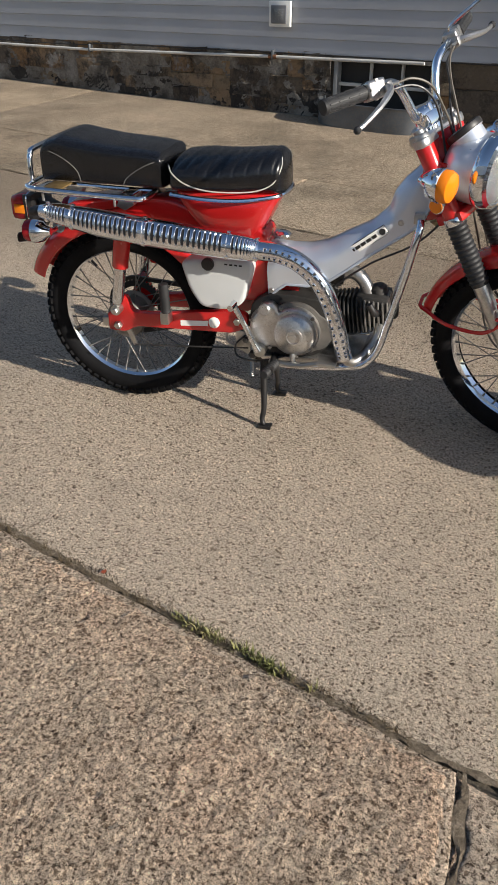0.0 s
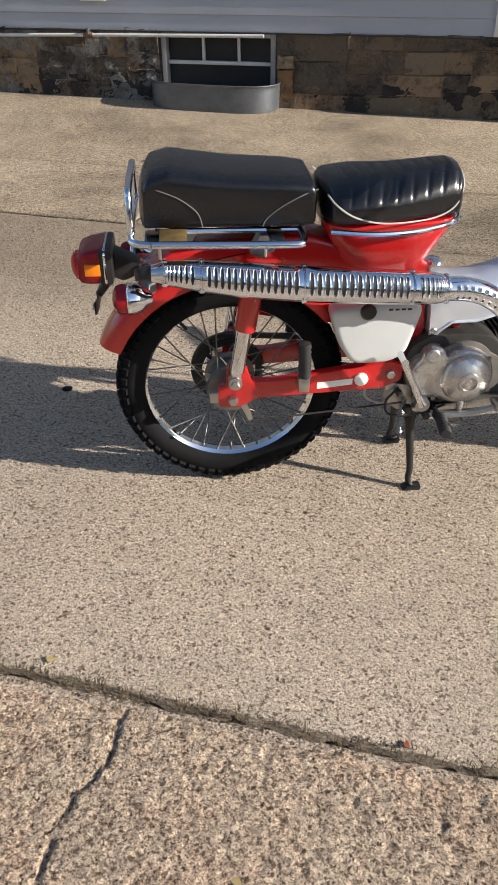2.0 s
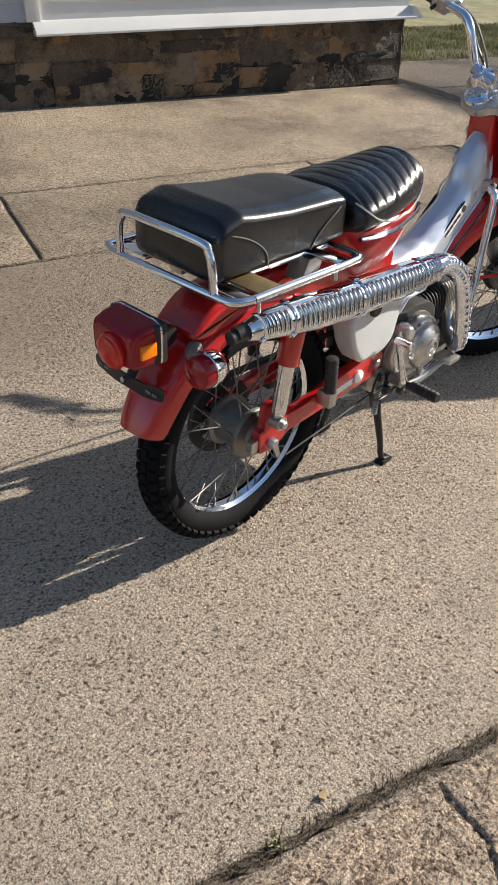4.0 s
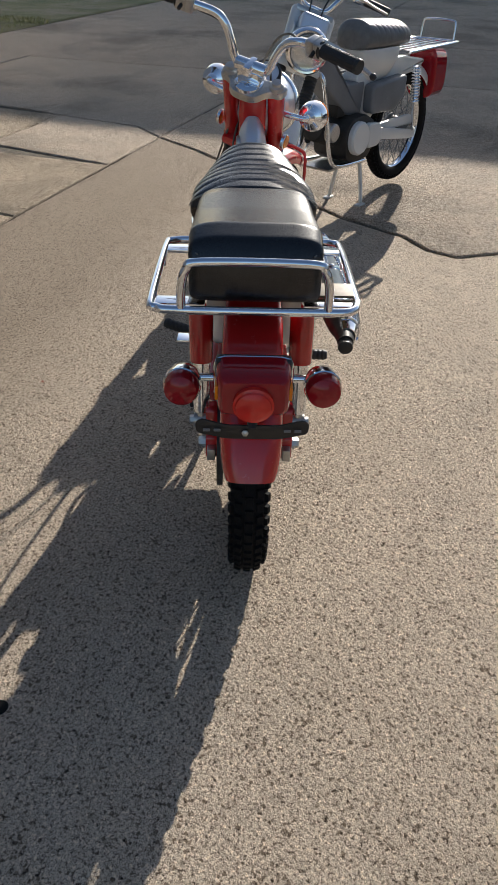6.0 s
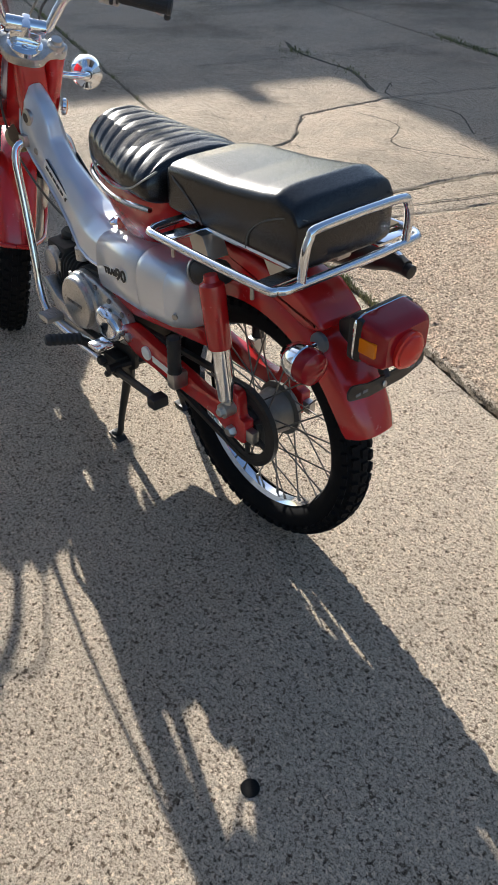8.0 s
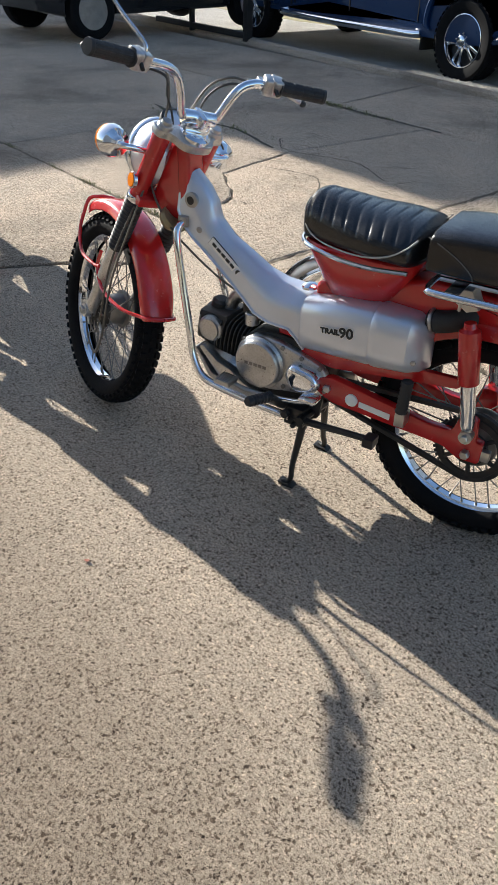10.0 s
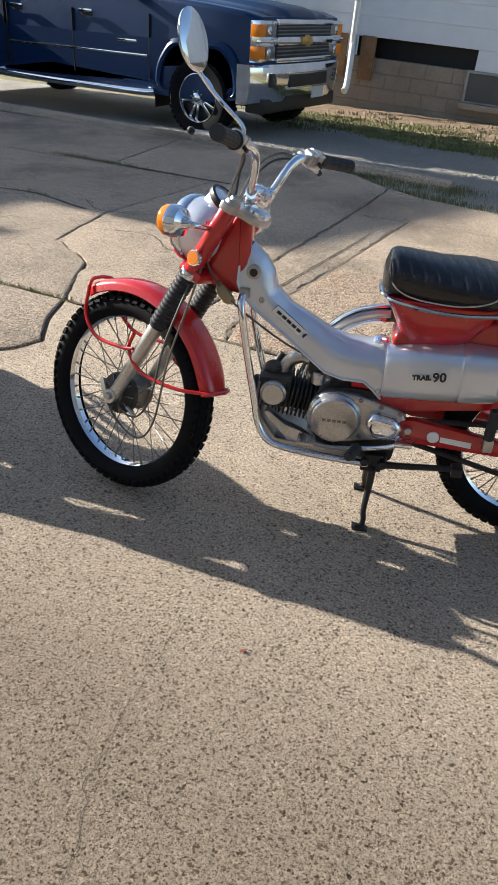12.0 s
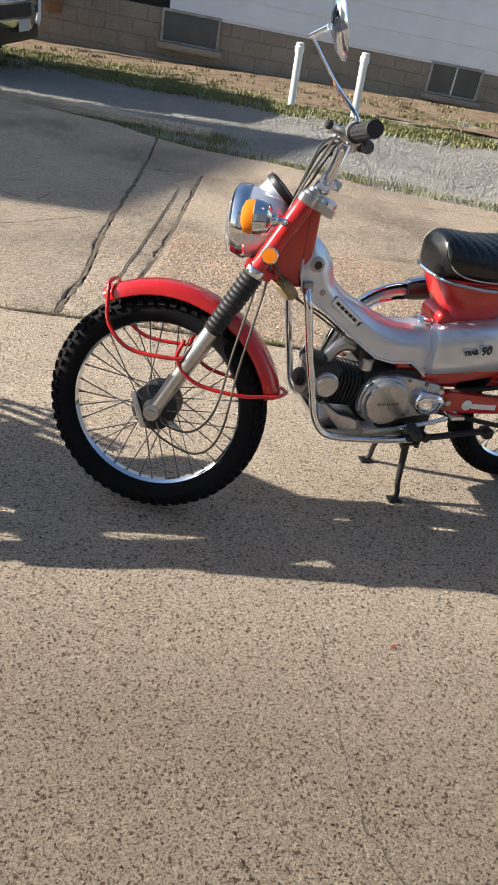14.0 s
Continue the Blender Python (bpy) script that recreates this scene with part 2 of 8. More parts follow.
CREAM_P = simple("cream_paint", (0.66, 0.66, 0.64), 0.35, 0, 0.1, 12, coat=0.3)
PVC = simple("white_pvc", (0.78, 0.78, 0.75), 0.4, 0, 0.08, 20)
GALV = simple("galvanised_sheet", (0.15, 0.165, 0.185), 0.45, 0.7, 0.35, 14, grain=0.05, dirt=(0.22, 0.20, 0.17))
PIPE_W = simple("painted_pipe", (0.62, 0.60, 0.56), 0.5, 0, 0.15, 20)
SIDE_GREY = siding_mat("grey_vinyl_siding", (0.42, 0.435, 0.465))
SIDE_WHITE = siding_mat("cream_siding", (0.74, 0.72, 0.68))
SIDE_PALE = siding_mat("pale_blue_grey_siding", (0.80, 0.83, 0.86))
STONE = stone_mat("ashlar_stone")
STONE_PARGED = stone_mat("parged_ashlar", 0.55, 0.44)
MORTAR = patchy("old_mortar", [(0.3, (0.035, 0.03, 0.025)), (0.7, (0.15, 0.12, 0.085))], 2.2, 60)
BLOCK = patchy("concrete_block", [(0.3, (0.25, 0.215, 0.17)), (0.7, (0.34, 0.30, 0.245))], 3, 70)
BLOCK_JOINT = patchy("block_joint", [(0.3, (0.19, 0.165, 0.13)), (0.7, (0.30, 0.265, 0.215))], 4, 60)
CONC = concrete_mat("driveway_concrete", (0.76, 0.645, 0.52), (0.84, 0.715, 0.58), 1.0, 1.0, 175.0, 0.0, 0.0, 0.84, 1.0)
CONC_ROUGH = concrete_mat("spalled_concrete", (0.77, 0.635, 0.51), (0.87, 0.71, 0.565), 1.0, 1.0, 150.0, 0.38, 0.85)
CONC_STAIN = concrete_mat("stained_concrete", (0.58, 0.49, 0.385), (0.75, 0.64, 0.51), 1.0, 1.0, 140.0, 0.10, 0.7, 0.50)
CONC_OLD = concrete_mat("old_concrete", (0.71, 0.605, 0.495), (0.81, 0.695, 0.57), 1.0, 1.0, 150.0, 0.12, 0.45, 0.58)
JOINT_SOIL = patchy("packed_soil", [(0.3, (0.10, 0.075, 0.05)), (0.55, (0.26, 0.205, 0.145)), (0.7, (0.40, 0.33, 0.25))], 30, 220, 1.0, 0.95, 0.015)
DIRT = patchy("joint_dirt", [(0.3, (0.075, 0.06, 0.045)), (0.7, (0.17, 0.14, 0.10))], 20, 160, 1.0, 0.95, 0.012)
SOIL = patchy("bare_soil", [(0.3, (0.15, 0.10, 0.06)), (0.45, (0.27, 0.185, 0.115)), (0.6, (0.36, 0.26, 0.17)), (0.75, (0.20, 0.17, 0.08))], 5.5, 38, 1.0, 0.95, 0.04)
GRAVEL = patchy("pale_gravel", [(0.3, (0.50, 0.47, 0.43)), (0.7, (0.66, 0.63, 0.58))], 1.5, 60, 1.0, 0.9, 0.08)
LAWN = patchy("lawn_soil", [(0.3, (0.13, 0.14, 0.05)), (0.5, (0.25, 0.22, 0.10)), (0.7, (0.36, 0.29, 0.19))], 1.2, 40, 0.8)
GRASS = patchy("grass_blade", [(0.3, (0.09, 0.12, 0.03)), (0.5, (0.20, 0.20, 0.065)), (0.7, (0.36, 0.31, 0.16))], 6, 30, 0.2, 0.6)
DRYGRASS = patchy("dry_grass", [(0.3, (0.07, 0.05, 0.028)), (0.7, (0.16, 0.115, 0.06))], 6, 40, 0.2, 0.8)
WOODB = patchy("bare_board", [(0.3, (0.20, 0.11, 0.055)), (0.7, (0.30, 0.18, 0.09))], 4, 40)


# ---- mesh helpers ----
def mesh_object(name, bm, material, parent=None, label="", sharp=38, kind=""):
    me = bpy.data.meshes.new(name)
    bmesh.ops.recalc_face_normals(bm, faces=bm.faces)
    bm.to_mesh(me)
    bm.free()
    me.polygons.foreach_set("use_smooth", [True] * len(me.polygons))
    me.set_sharp_from_angle(angle=radians(sharp))
    me.materials.append(material)
    ob = new(name, me)
    if parent:
        ob.parent = parent
    return tagged(ob, label, kind=kind)


def part(name, bm, material, parent, label=""):
    return mesh_object(name, bm, material, parent, label)


def thing(name, label, category, m=None, group="", kind=""):
    ob = new(name)
    ob.empty_display_size = 0.1
    if m is not None:
        ob.matrix_basis = m
    return tagged(ob, label, category, group, kind)


def spline(points, steps=6, closed=False):
    """A smooth curve through the points (Catmull-Rom)."""
    p = [Vector(q) for q in points]
    n = len(p)
    if n < 3:
        return p
    out = []
    for i in range(n if closed else n - 1):
        a = p[(i - 1) % n] if closed or i > 0 else p[0] * 2 - p[1]
        b, c = p[i], p[(i + 1) % n]
        d = p[(i + 2) % n] if closed or i + 2 < n else c * 2 - b
        for k in range(steps):
            s = k / steps
            out.append(0.5 * (2 * b + (c - a) * s + (2 * a - 5 * b + 4 * c - d) * s * s + (3 * b - a - 3 * c + d) * s ** 3))
    if not closed:
        out.append(p[-1])
    return out


def skin(bm, rings, closed_ring=True, cap=True, loop=False):
    vs = [[bm.verts.new(q) for q in ring] for ring in rings]
    n = len(vs[0])
    pairs = list(zip(vs, vs[1:])) + ([(vs[-1], vs[0])] if loop else [])
    for a, b in pairs:
        for i in range(n if closed_ring else n - 1):
            j = (i + 1) % n
            bm.faces.new((a[i], a[j], b[j], b[i]))
    if cap and closed_ring and not loop:
        bm.faces.new(vs[0][::-1])
        bm.faces.new(vs[-1])
    return bm


def tube(points, r, seg=10, closed=False, smooth=6, bm=None):
    """A round tube along points; r is one radius or one a point (of the unsmoothed line)."""
    bm = bm or bmesh.new()
    line = spline(points, smooth, closed) if smooth else [Vector(q) for q in points]
    n = len(line)
    if isinstance(r, (int, float)):
        radii = [r] * n
    else:
        radii = [float(np.interp(i / (n - 1) * (len(r) - 1), range(len(r)), r)) for i in range(n)]
    rings, side = [], None
    for i, q in enumerate(line):
        if closed:
            d = line[(i + 1) % n] - line[i - 1]
        else:
            d = line[min(i + 1, n - 1)] - line[max(i - 1, 0)]
        d = d.normalized()
        if side is None:
            side = d.orthogonal().normalized()
        side = (side - d * side.dot(d)).normalized()
        up = d.cross(side)
        rings.append([q + radii[i] * (math.cos(a) * side + math.sin(a) * up) for a in (2 * math.pi * k / seg for k in range(seg))])
    return skin(bm, rings, loop=closed)


def lathe(profile, seg=24, m=None, bm=None, caps=True):
    """(radius, height) pairs turned about z, then moved by m."""
    bm = bm or bmesh.new()
    m = m or Matrix.Identity(4)
    rings = [[m @ Vector((max(r, 1e-4) * math.cos(a), max(r, 1e-4) * math.sin(a), h)) for a in (2 * math.pi * k / seg for k in range(seg))] for r, h in profile]
    return skin(bm, rings, cap=caps)


def along(a, b):
    """A pose at a whose z axis runs to b."""
    a, b = Vector(a), Vector(b)
    return Matrix.Translation(a) @ (b - a).to_track_quat("Z", "Y").to_matrix().to_4x4()


def rod(a, b, r, seg=10, bm=None):
    return lathe([(r, 0), (r, (Vector(b) - Vector(a)).length)], seg, along(a, b), bm)


def bolt(at, way, r=0.008, h=0.006, bm=None):
    at, way = Vector(at), Vector(way)
    return lathe([(r, 0), (r, h * 0.8), (r * 0.8, h)], 6, along(at, at + way), bm)


def box(x0, x1, y0, y1, z0, z1, bevel=0.0, segs=2, m=None, bm=None):
    own = bmesh.new()
    bmesh.ops.create_cube(own, size=1, matrix=Matrix.LocRotScale(((x0 + x1) / 2, (y0 + y1) / 2, (z0 + z1) / 2), None, (abs(x1 - x0), abs(y1 - y0), abs(z1 - z0))))
    if bevel:
        bmesh.ops.bevel(own, geom=own.edges[:], offset=bevel, segments=segs, profile=0.6, affect="EDGES")
    if m is not None:
        own.transform(m)
    if bm is None:
        return own
    return join(bm, own)


def join(bm, other):
    me = bpy.data.meshes.new("tmp")
    other.to_mesh(me)
    other.free()
    bm.from_mesh(me)
    bpy.data.meshes.remove(me)
    return bm


def plate(outline, y0, y1, bevel=0.004, segs=2, m=None):
    """A side outline of (x, z) points, given thickness from y0 to y1, its rims rounded."""
    bm = bmesh.new()
    a = [bm.verts.new((x, y0, z)) for x, z in outline]
    b = [bm.verts.new((x, y1, z)) for x, z in outline]
    fa, fb = bm.faces.new(a), bm.faces.new(b[::-1])
    for i in range(len(a)):
        j = (i + 1) % len(a)
        bm.faces.new((a[j], a[i], b[i], b[j]))
    bmesh.ops.recalc_face_normals(bm, faces=bm.faces)
    if bevel:
        bmesh.ops.bevel(bm, geom=list(fa.edges) + list(fb.edges), offset=bevel, segments=segs, profile=0.6, affect="EDGES")
    if m is not None:
        bm.transform(m)
    return bm


def rounded(cy, cz, hy, hz, power=4.0, n=28):
    """A rounded rectangle in (y, z)."""
    out = []
    for k in range(n):
        a = 2 * math.pi * (k + 0.5) / n
        c, s = math.cos(a), math.sin(a)
        out.append((cy + hy * math.copysign(abs(c) ** (2 / power), c), cz + hz * math.copysign(abs(s) ** (2 / power), s)))
    return out


def round_corners(points, r, steps=4):
    """A closed 2D outline with its corners cut round."""
    out = []
    n = len(points)
    for i in range(n):
        p, a, b = (Vector((*points[k % n], 0)) for k in (i, i - 1, i + 1))
        da, db = a - p, b - p
        k = min(r, da.length * 0.45, db.length * 0.45)
        s, e = p + da.normalized() * k, p + db.normalized() * k
        for j in range(steps + 1):
            q = j / steps
            w = s * (1 - q) ** 2 + p * 2 * q * (1 - q) + e * q * q
            out.append((w.x, w.y))
    return out


# ---- ground and houses ----
def fall(v):
    """How far the ground has dropped below the slabs at v."""
    return -0.105 * max(0.0, min(1.0, (-4.0 - v) / 3.0))


def sheet(name, outline, z, material, label, kind="structure", parent=None):
    """A level sheet of ground from an outline in yard axes."""
    bm = bmesh.new()
    bm.faces.new([bm.verts.new((u, v, z)) for u, v in outline])
    bmesh.ops.triangulate(bm, faces=bm.faces[:])
    ob = mesh_object(name, bm, material, parent, label, kind=kind)
    if parent is None:
        ob.matrix_basis = YARD
    return ob


sheet("ground", [(-400, -400), (400, -400), (400, 400), (-400, 400)], -0.24, LAWN, "thin weedy lawn and soil round the yard")


def rolling(name, u0, u1, v0, v1, z, amp, freq, material, label, step=0.12, kind="structure", shear=0.0):
    """A patch of uneven ground, its rim sunk into the soil."""
    bm = bmesh.new()
    nu, nv = int((u1 - u0) / step) + 1, int((v1 - v0) / step) + 1
    grid = []
    for i in range(nu + 1):
        row = []
        for j in range(nv + 1):
            u, v = u0 + (u1 - u0) * i / nu, v0 + (v1 - v0) * j / nv
            rim = min(i, j, nu - i, nv - j)
            h = amp * noise.noise(Vector((u * freq, v * freq, 3.1))) + 0.4 * amp * noise.noise(Vector((u * freq * 4, v * freq * 4, 7.7)))
            wob = 0.10 * noise.noise(Vector((u * 1.7, v * 1.7, 1.3)))
            row.append(bm.verts.new((u, v + wob + (shear * (u - 1.0) if rim else 0.0), z + h + fall(v) if rim else -0.27)))
        grid.append(row)
    for i in range(nu):
        for j in range(nv):
            bm.faces.new((grid[i][j], grid[i + 1][j], grid[i + 1][j + 1], grid[i][j + 1]))
    ob = mesh_object(name, bm, material, None, label, 180, kind)
    ob.matrix_basis = YARD
    return ob


rolling("gravel_drive", -9, 20, -8.6, -3.2, -0.035, 0.012, 1.2, GRAVEL, "pale compacted gravel drive")
rolling("soil_strip", -9, 5.2, -10.2, -7.9, -0.020, 0.03, 1.6, SOIL, "bare reddish soil along the house", shear=-0.16)
rolling("lawn_strip", -9, 12.5, -8.3, -7.4, -0.025, 0.03, 2.2, LAWN, "thin grass strip by the gravel", shear=-0.24)
rolling("lawn_corner", 4.4, 20, 5.95, 9.5, -0.02, 0.03, 1.5, LAWN, "rough grass beyond the house corner")


def blades(name, label, spots, height, material, seed, lean=0.6, width=0.0028):
    """Grass blades: spots are (u, v, spread u, spread v, count)."""
    rng = random.Random(seed)
    verts, faces = [], []
    for u, v, su, sv, n in spots:
        for _ in range(n):
            x, y = rng.gauss(u, su), rng.gauss(v, sv)
            a, h = rng.uniform(0, 6.28), height * rng.uniform(0.3, 1.0)
            l = h * rng.uniform(0.5, 1.0) * lean
            w = width * rng.uniform(0.6, 1.2)
            dx, dy = math.cos(a), math.sin(a)
            z0 = fall(y) - 0.03
            h0 = h
            h += fall(y)
            k = len(verts)
            verts += [(x - dy * w, y + dx * w, z0), (x + dy * w, y - dx * w, z0), (x + dx * l * 0.4 + dy * w * 0.7, y + dy * l * 0.4 - dx * w * 0.7, h - h0 * 0.4), (x + dx * l * 0.4 - dy * w * 0.7, y + dy * l * 0.4 + dx * w * 0.7, h - h0 * 0.4), (x + dx * l, y + dy * l, h)]
            faces += [(k, k + 1, k + 2, k + 3), (k + 3, k + 2, k + 4)]
    me = bpy.data.meshes.new(name)
    me.from_pydata(verts, [], faces)
    me.materials.append(material)
    ob = tagged(new(name, me), label, "grass", kind="stuff")
    ob.matrix_basis = YARD
    return ob


rng = random.Random(5)
blades("joint_weeds", "short green weeds in the concrete joint", [(0.78 + 0.03 * i, -0.708, 0.012, 0.006, 30) for i in range(4)] + [(0.94 + 0.03 * i, -0.709, 0.014, 0.007, 36) for i in range(4)]
       + [(1.10, -0.712, 0.01, 0.005, 8), (-0.28, -0.70, 0.01, 0.006, 14)] + [(rng.uniform(1.6, 7.5), -0.712, 0.05, 0.010, 26) for _ in range(46)] + [(2.47, -0.712, 0.10, 0.012, 60), (2.72, -0.716, 0.10, 0.012, 70)], 0.024, GRASS, 2, 1.1, 0.0022)
blades("joint_straw", "dry dead grass in the concrete joint", [(-0.9 + 0.03 * i + rng.uniform(-0.02, 0.02), -0.712, 0.015, 0.008, 34 if -0.45 < -0.9 + 0.03 * i < 0.25 else 20) for i in range(75)], 0.012, DRYGRASS, 3, 3.0, 0.0011)
blades("lawn_grass", "ragged short grass between gravel and soil", [(u, -7.32 - 0.25 * (u - 0.6) + rng.gauss(0, 0.26), 0.16, 0.07, 70) for u in (rng.choice((-2.6, -1.5, -0.5, 0.7, 1.6, 2.4, 3.3, 4.2)) + rng.gauss(0, 0.38) for _ in range(170))], 0.012, GRASS, 4, 3.2, 0.009)
blades("soil_weeds", "scattered dead and green weeds on the bare soil", [(rng.uniform(-4, 4.2), rng.uniform(-9.6, -8.0), 0.07, 0.05, 16) for _ in range(150)], 0.012, LAWN, 14, 3.0, 0.010)
blades("verge_grass", "thin grass along the gravel's edge", [(u, min(-3.42, -3.72 - 0.27 * u) - rng.uniform(0.0, 0.25), 0.06, 0.05, 24) for u in (rng.uniform(-3, 1.9) for _ in range(150))] + [(rng.uniform(1.2, 3.6), rng.uniform(-4.95, -4.45), 0.10, 0.06, 40) for _ in range(80)], 0.010, GRASS, 6, 2.2, 0.0025)
blades("corner_grass", "rough grass beyond the house corner", [(rng.uniform(4.6, 9.5), rng.uniform(6.1, 8.6), 0.1, 0.1, 45) for _ in range(260)], 0.03, GRASS, 7, 1.9, 0.005)
blades("patch_weeds", "green weed patches by the wall", [(2.2 + 0.25 * i, -8.55 + 0.1 * math.sin(i * 2), 0.16, 0.12, 150) for i in range(9)] + [(-1.0 - 0.4 * i, -8.2 + 0.1 * math.cos(i), 0.12, 0.08, 60) for i in range(5)], 0.024, GRASS, 8, 1.6, 0.008)
blades("crack_weeds", "low weeds in the broken joints of the drive", [(4.60, -2.22, 0.10, 0.05, 90), (3.85, -2.29, 0.16, 0.03, 50), (4.57, -3.56, 0.13, 0.03, 160), (4.09, -3.54, 0.16, 0.03, 120), (3.60, -3.52, 0.15, 0.02, 30)], 0.024, GRASS, 11, 1.5, 0.005)

# loose stones on the gravel drive
rng = random.Random(9)
verts, faces = [], []
for _ in range(26000):
    u, v = rng.uniform(-3.5, 6.0), rng.uniform(-7.6, -3.6)
    if v > -3.78 - 0.30 * u or v < -6.95 - 0.27 * (u - 0.6):
        continue
    r = rng.uniform(0.007, 0.020)
    k = len(verts)
    z = fall(v) - 0.032
    a0 = rng.uniform(0, 6)
    ring = [(u + r * rng.uniform(0.7, 1.2) * math.cos(a0 + i * 1.2566), v + r * rng.uniform(0.7, 1.2) * math.sin(a0 + i * 1.2566), z + rng.uniform(-0.003, 0.004)) for i in range(5)]
    verts += ring + [(u + rng.uniform(-0.3, 0.3) * r, v, z + r * rng.uniform(0.5, 0.9))]
    faces += [(k + i, k + (i + 1) % 5, k + 5) for i in range(5)]
me = bpy.data.meshes.new("gravel_stones")
me.from_pydata(verts, [], faces)
me.materials.append(GRAVEL)
ob = tagged(new("gravel_stones", me), "loose pale gravel stones", "gravel", kind="stuff")
ob.matrix_basis = YARD

# ---- motorcycles ----
TO_Y = Matrix.Rotation(radians(-90), 4, "X")  # turns a z axis into the y axis


def fender_shell(centre, radius, a0, a1, half, drop, thick=0.003, steps=36, flare=0.0):
    """A mudguard round an axle: an upturned channel with rolled rims."""
    bm = bmesh.new()
    rings = []
    for i in range(steps + 1):
        q = i / steps
        a = radians(a0 + (a1 - a0) * q)
        end = min(1.0, q * 12, (1 - q) * 9)
        hw = half * (0.80 + 0.20 * math.sqrt(max(end, 0.0)))
        section = []
        for k in range(13):
            b = math.pi * k / 12
            y = hw * math.copysign(abs(math.cos(b)) ** 0.7, math.cos(b))
            r = radius - drop * (1 - abs(math.sin(b)) ** 0.6)
            section.append((y, r))
        inner = [(y * (1 - thick / half), r - thick) for y, r in section][::-1]
        rings.append([Vector((centre[0] + r * math.cos(a), y, centre[1] + r * math.sin(a))) for y, r in section + inner])
    return skin(bm, rings)


def tyre_mesh(R, half):
    bm = bmesh.new()
    rc = R - 0.040
    profile = []
    for k in range(17):
        b = math.pi * (-0.32 + 1.64 * k / 16)
        profile.append((rc + 0.036 * math.sin(b), half * 0.94 * math.cos(b)))
    lathe(profile, 72, TO_Y, bm, caps=False)
    return bm


def tread(parent, R, half, count=60):
    """Five rows of rubber blocks round a tyre, on one shared mesh."""
    bm = box(-1, 1, -1, 1, -1, 1)
    for v in bm.verts:
        if v.co.z > 0:
            v.co.x *= 0.86
            v.co.y *= 0.88
    first = part("tread_block", bm, RUBBER, parent)
    ob = first
    for i in range(count):
        for row, (y, w, tilt, dr) in enumerate(((0.0, 0.014, 0, 0.0), (0.021, 0.013, 22, -0.003), (-0.021, 0.013, -22, -0.003), (0.036, 0.010, 62, -0.017), (-0.036, 0.010, -62, -0.017))):
            if ob is None:
                ob = new("tread_block", first.data)
                ob.parent = parent
            a = 2 * math.pi * (i + (0.5 if row in (1, 2) else 0.0)) / count
            ob.matrix_basis = Matrix.Rotation(a, 4, "Y") @ Matrix.Translation((0, y * half / 0.042, R - 0.0055 + dr)) @ Matrix.Rotation(radians(-tilt), 4, "X") @ Matrix.Diagonal((0.0092, w / 1.65, 0.0055, 1))
            ob = None


def wheel(parent, name, m, R=0.285, half=0.044, drum=0.058, spokes=36, rim_mat=None, sprocket=False):
    hubm = rim_mat or CHROME
    w = part(name, lathe([(0.008, -0.095), (0.008, 0.095)], 12, TO_Y), STEEL, parent)
    w.matrix_basis = m
    part("tyre", tyre_mesh(R, half), RUBBER, w, "black knobbly rubber tyre")
    tread(w, R, half)
    rr = R - 0.058
    rim = bmesh.new()
    lathe([(rr - 0.002, -0.027), (rr + 0.008, -0.029), (rr + 0.010, -0.024), (rr - 0.004, -0.018), (rr - 0.014, -0.009), (rr - 0.015, 0.009), (rr - 0.004, 0.018), (rr + 0.010, 0.024), (rr + 0.008, 0.029), (rr - 0.002, 0.027),
           (rr - 0.008, 0.017), (rr - 0.018, 0.009), (rr - 0.018, -0.009), (rr - 0.008, -0.017), (rr - 0.002, -0.027)], 72, TO_Y, rim, caps=False)
    part("rim", rim, hubm, w, "chromed steel rim")
    hub = bmesh.new()
    lathe([(0.012, -0.062), (0.03, -0.06), (0.034, -0.05), (drum, -0.046), (drum + 0.004, -0.04), (drum + 0.004, -0.034), (drum - 0.006, -0.03), (drum - 0.010, 0.0), (drum - 0.006, 0.03), (drum + 0.004, 0.034), (drum + 0.004, 0.04),
           (drum, 0.046), (0.036, 0.052), (0.02, 0.066), (0.012, 0.07)], 32, TO_Y, hub)
    part("hub", hub, ALU_FIN, w, "dull cast aluminium hub")
    spoke = None
    for i in range(spokes):
        a = 2 * math.pi * i / spokes
        side = 1 if i % 2 else -1
        lead = 0.42 if (i // 2) % 2 else -0.42
        if spoke is None:
            r0, r1 = Vector((0, 0, 0)), Vector((0, 0, 1))
            spoke = part("spoke", lathe([(0.0017, 0), (0.0017, 0.94), (0.0032, 0.945), (0.0032, 1.0)], 6), ALU_FIN, w)
            ob = spoke
        else:
            ob = new("spoke", spoke.data)
            ob.parent = w
        p = Vector((math.cos(a + lead) * (drum + 0.001), side * 0.036, math.sin(a + lead) * (drum + 0.001)))
        q = Vector((math.cos(a) * (rr - 0.016), side * 0.004, math.sin(a) * (rr - 0.016)))
        ob.matrix_basis = along(p, q) @ Matrix.Diagonal((1, 1, (q - p).length, 1))
    for side in (-1, 1):
        part("axle_nut", bolt((0, side * 0.092, 0), (0, side, 0), 0.011, 0.012), STEEL, w)
    part("valve_stem", rod((rr * 0.9 * math.cos(2.2), 0.0, rr * 0.9 * math.sin(2.2)), ((rr - 0.045) * math.cos(2.2), 0.006, (rr - 0.045) * math.sin(2.2)), 0.004, 8), BLACK, w)
    return w


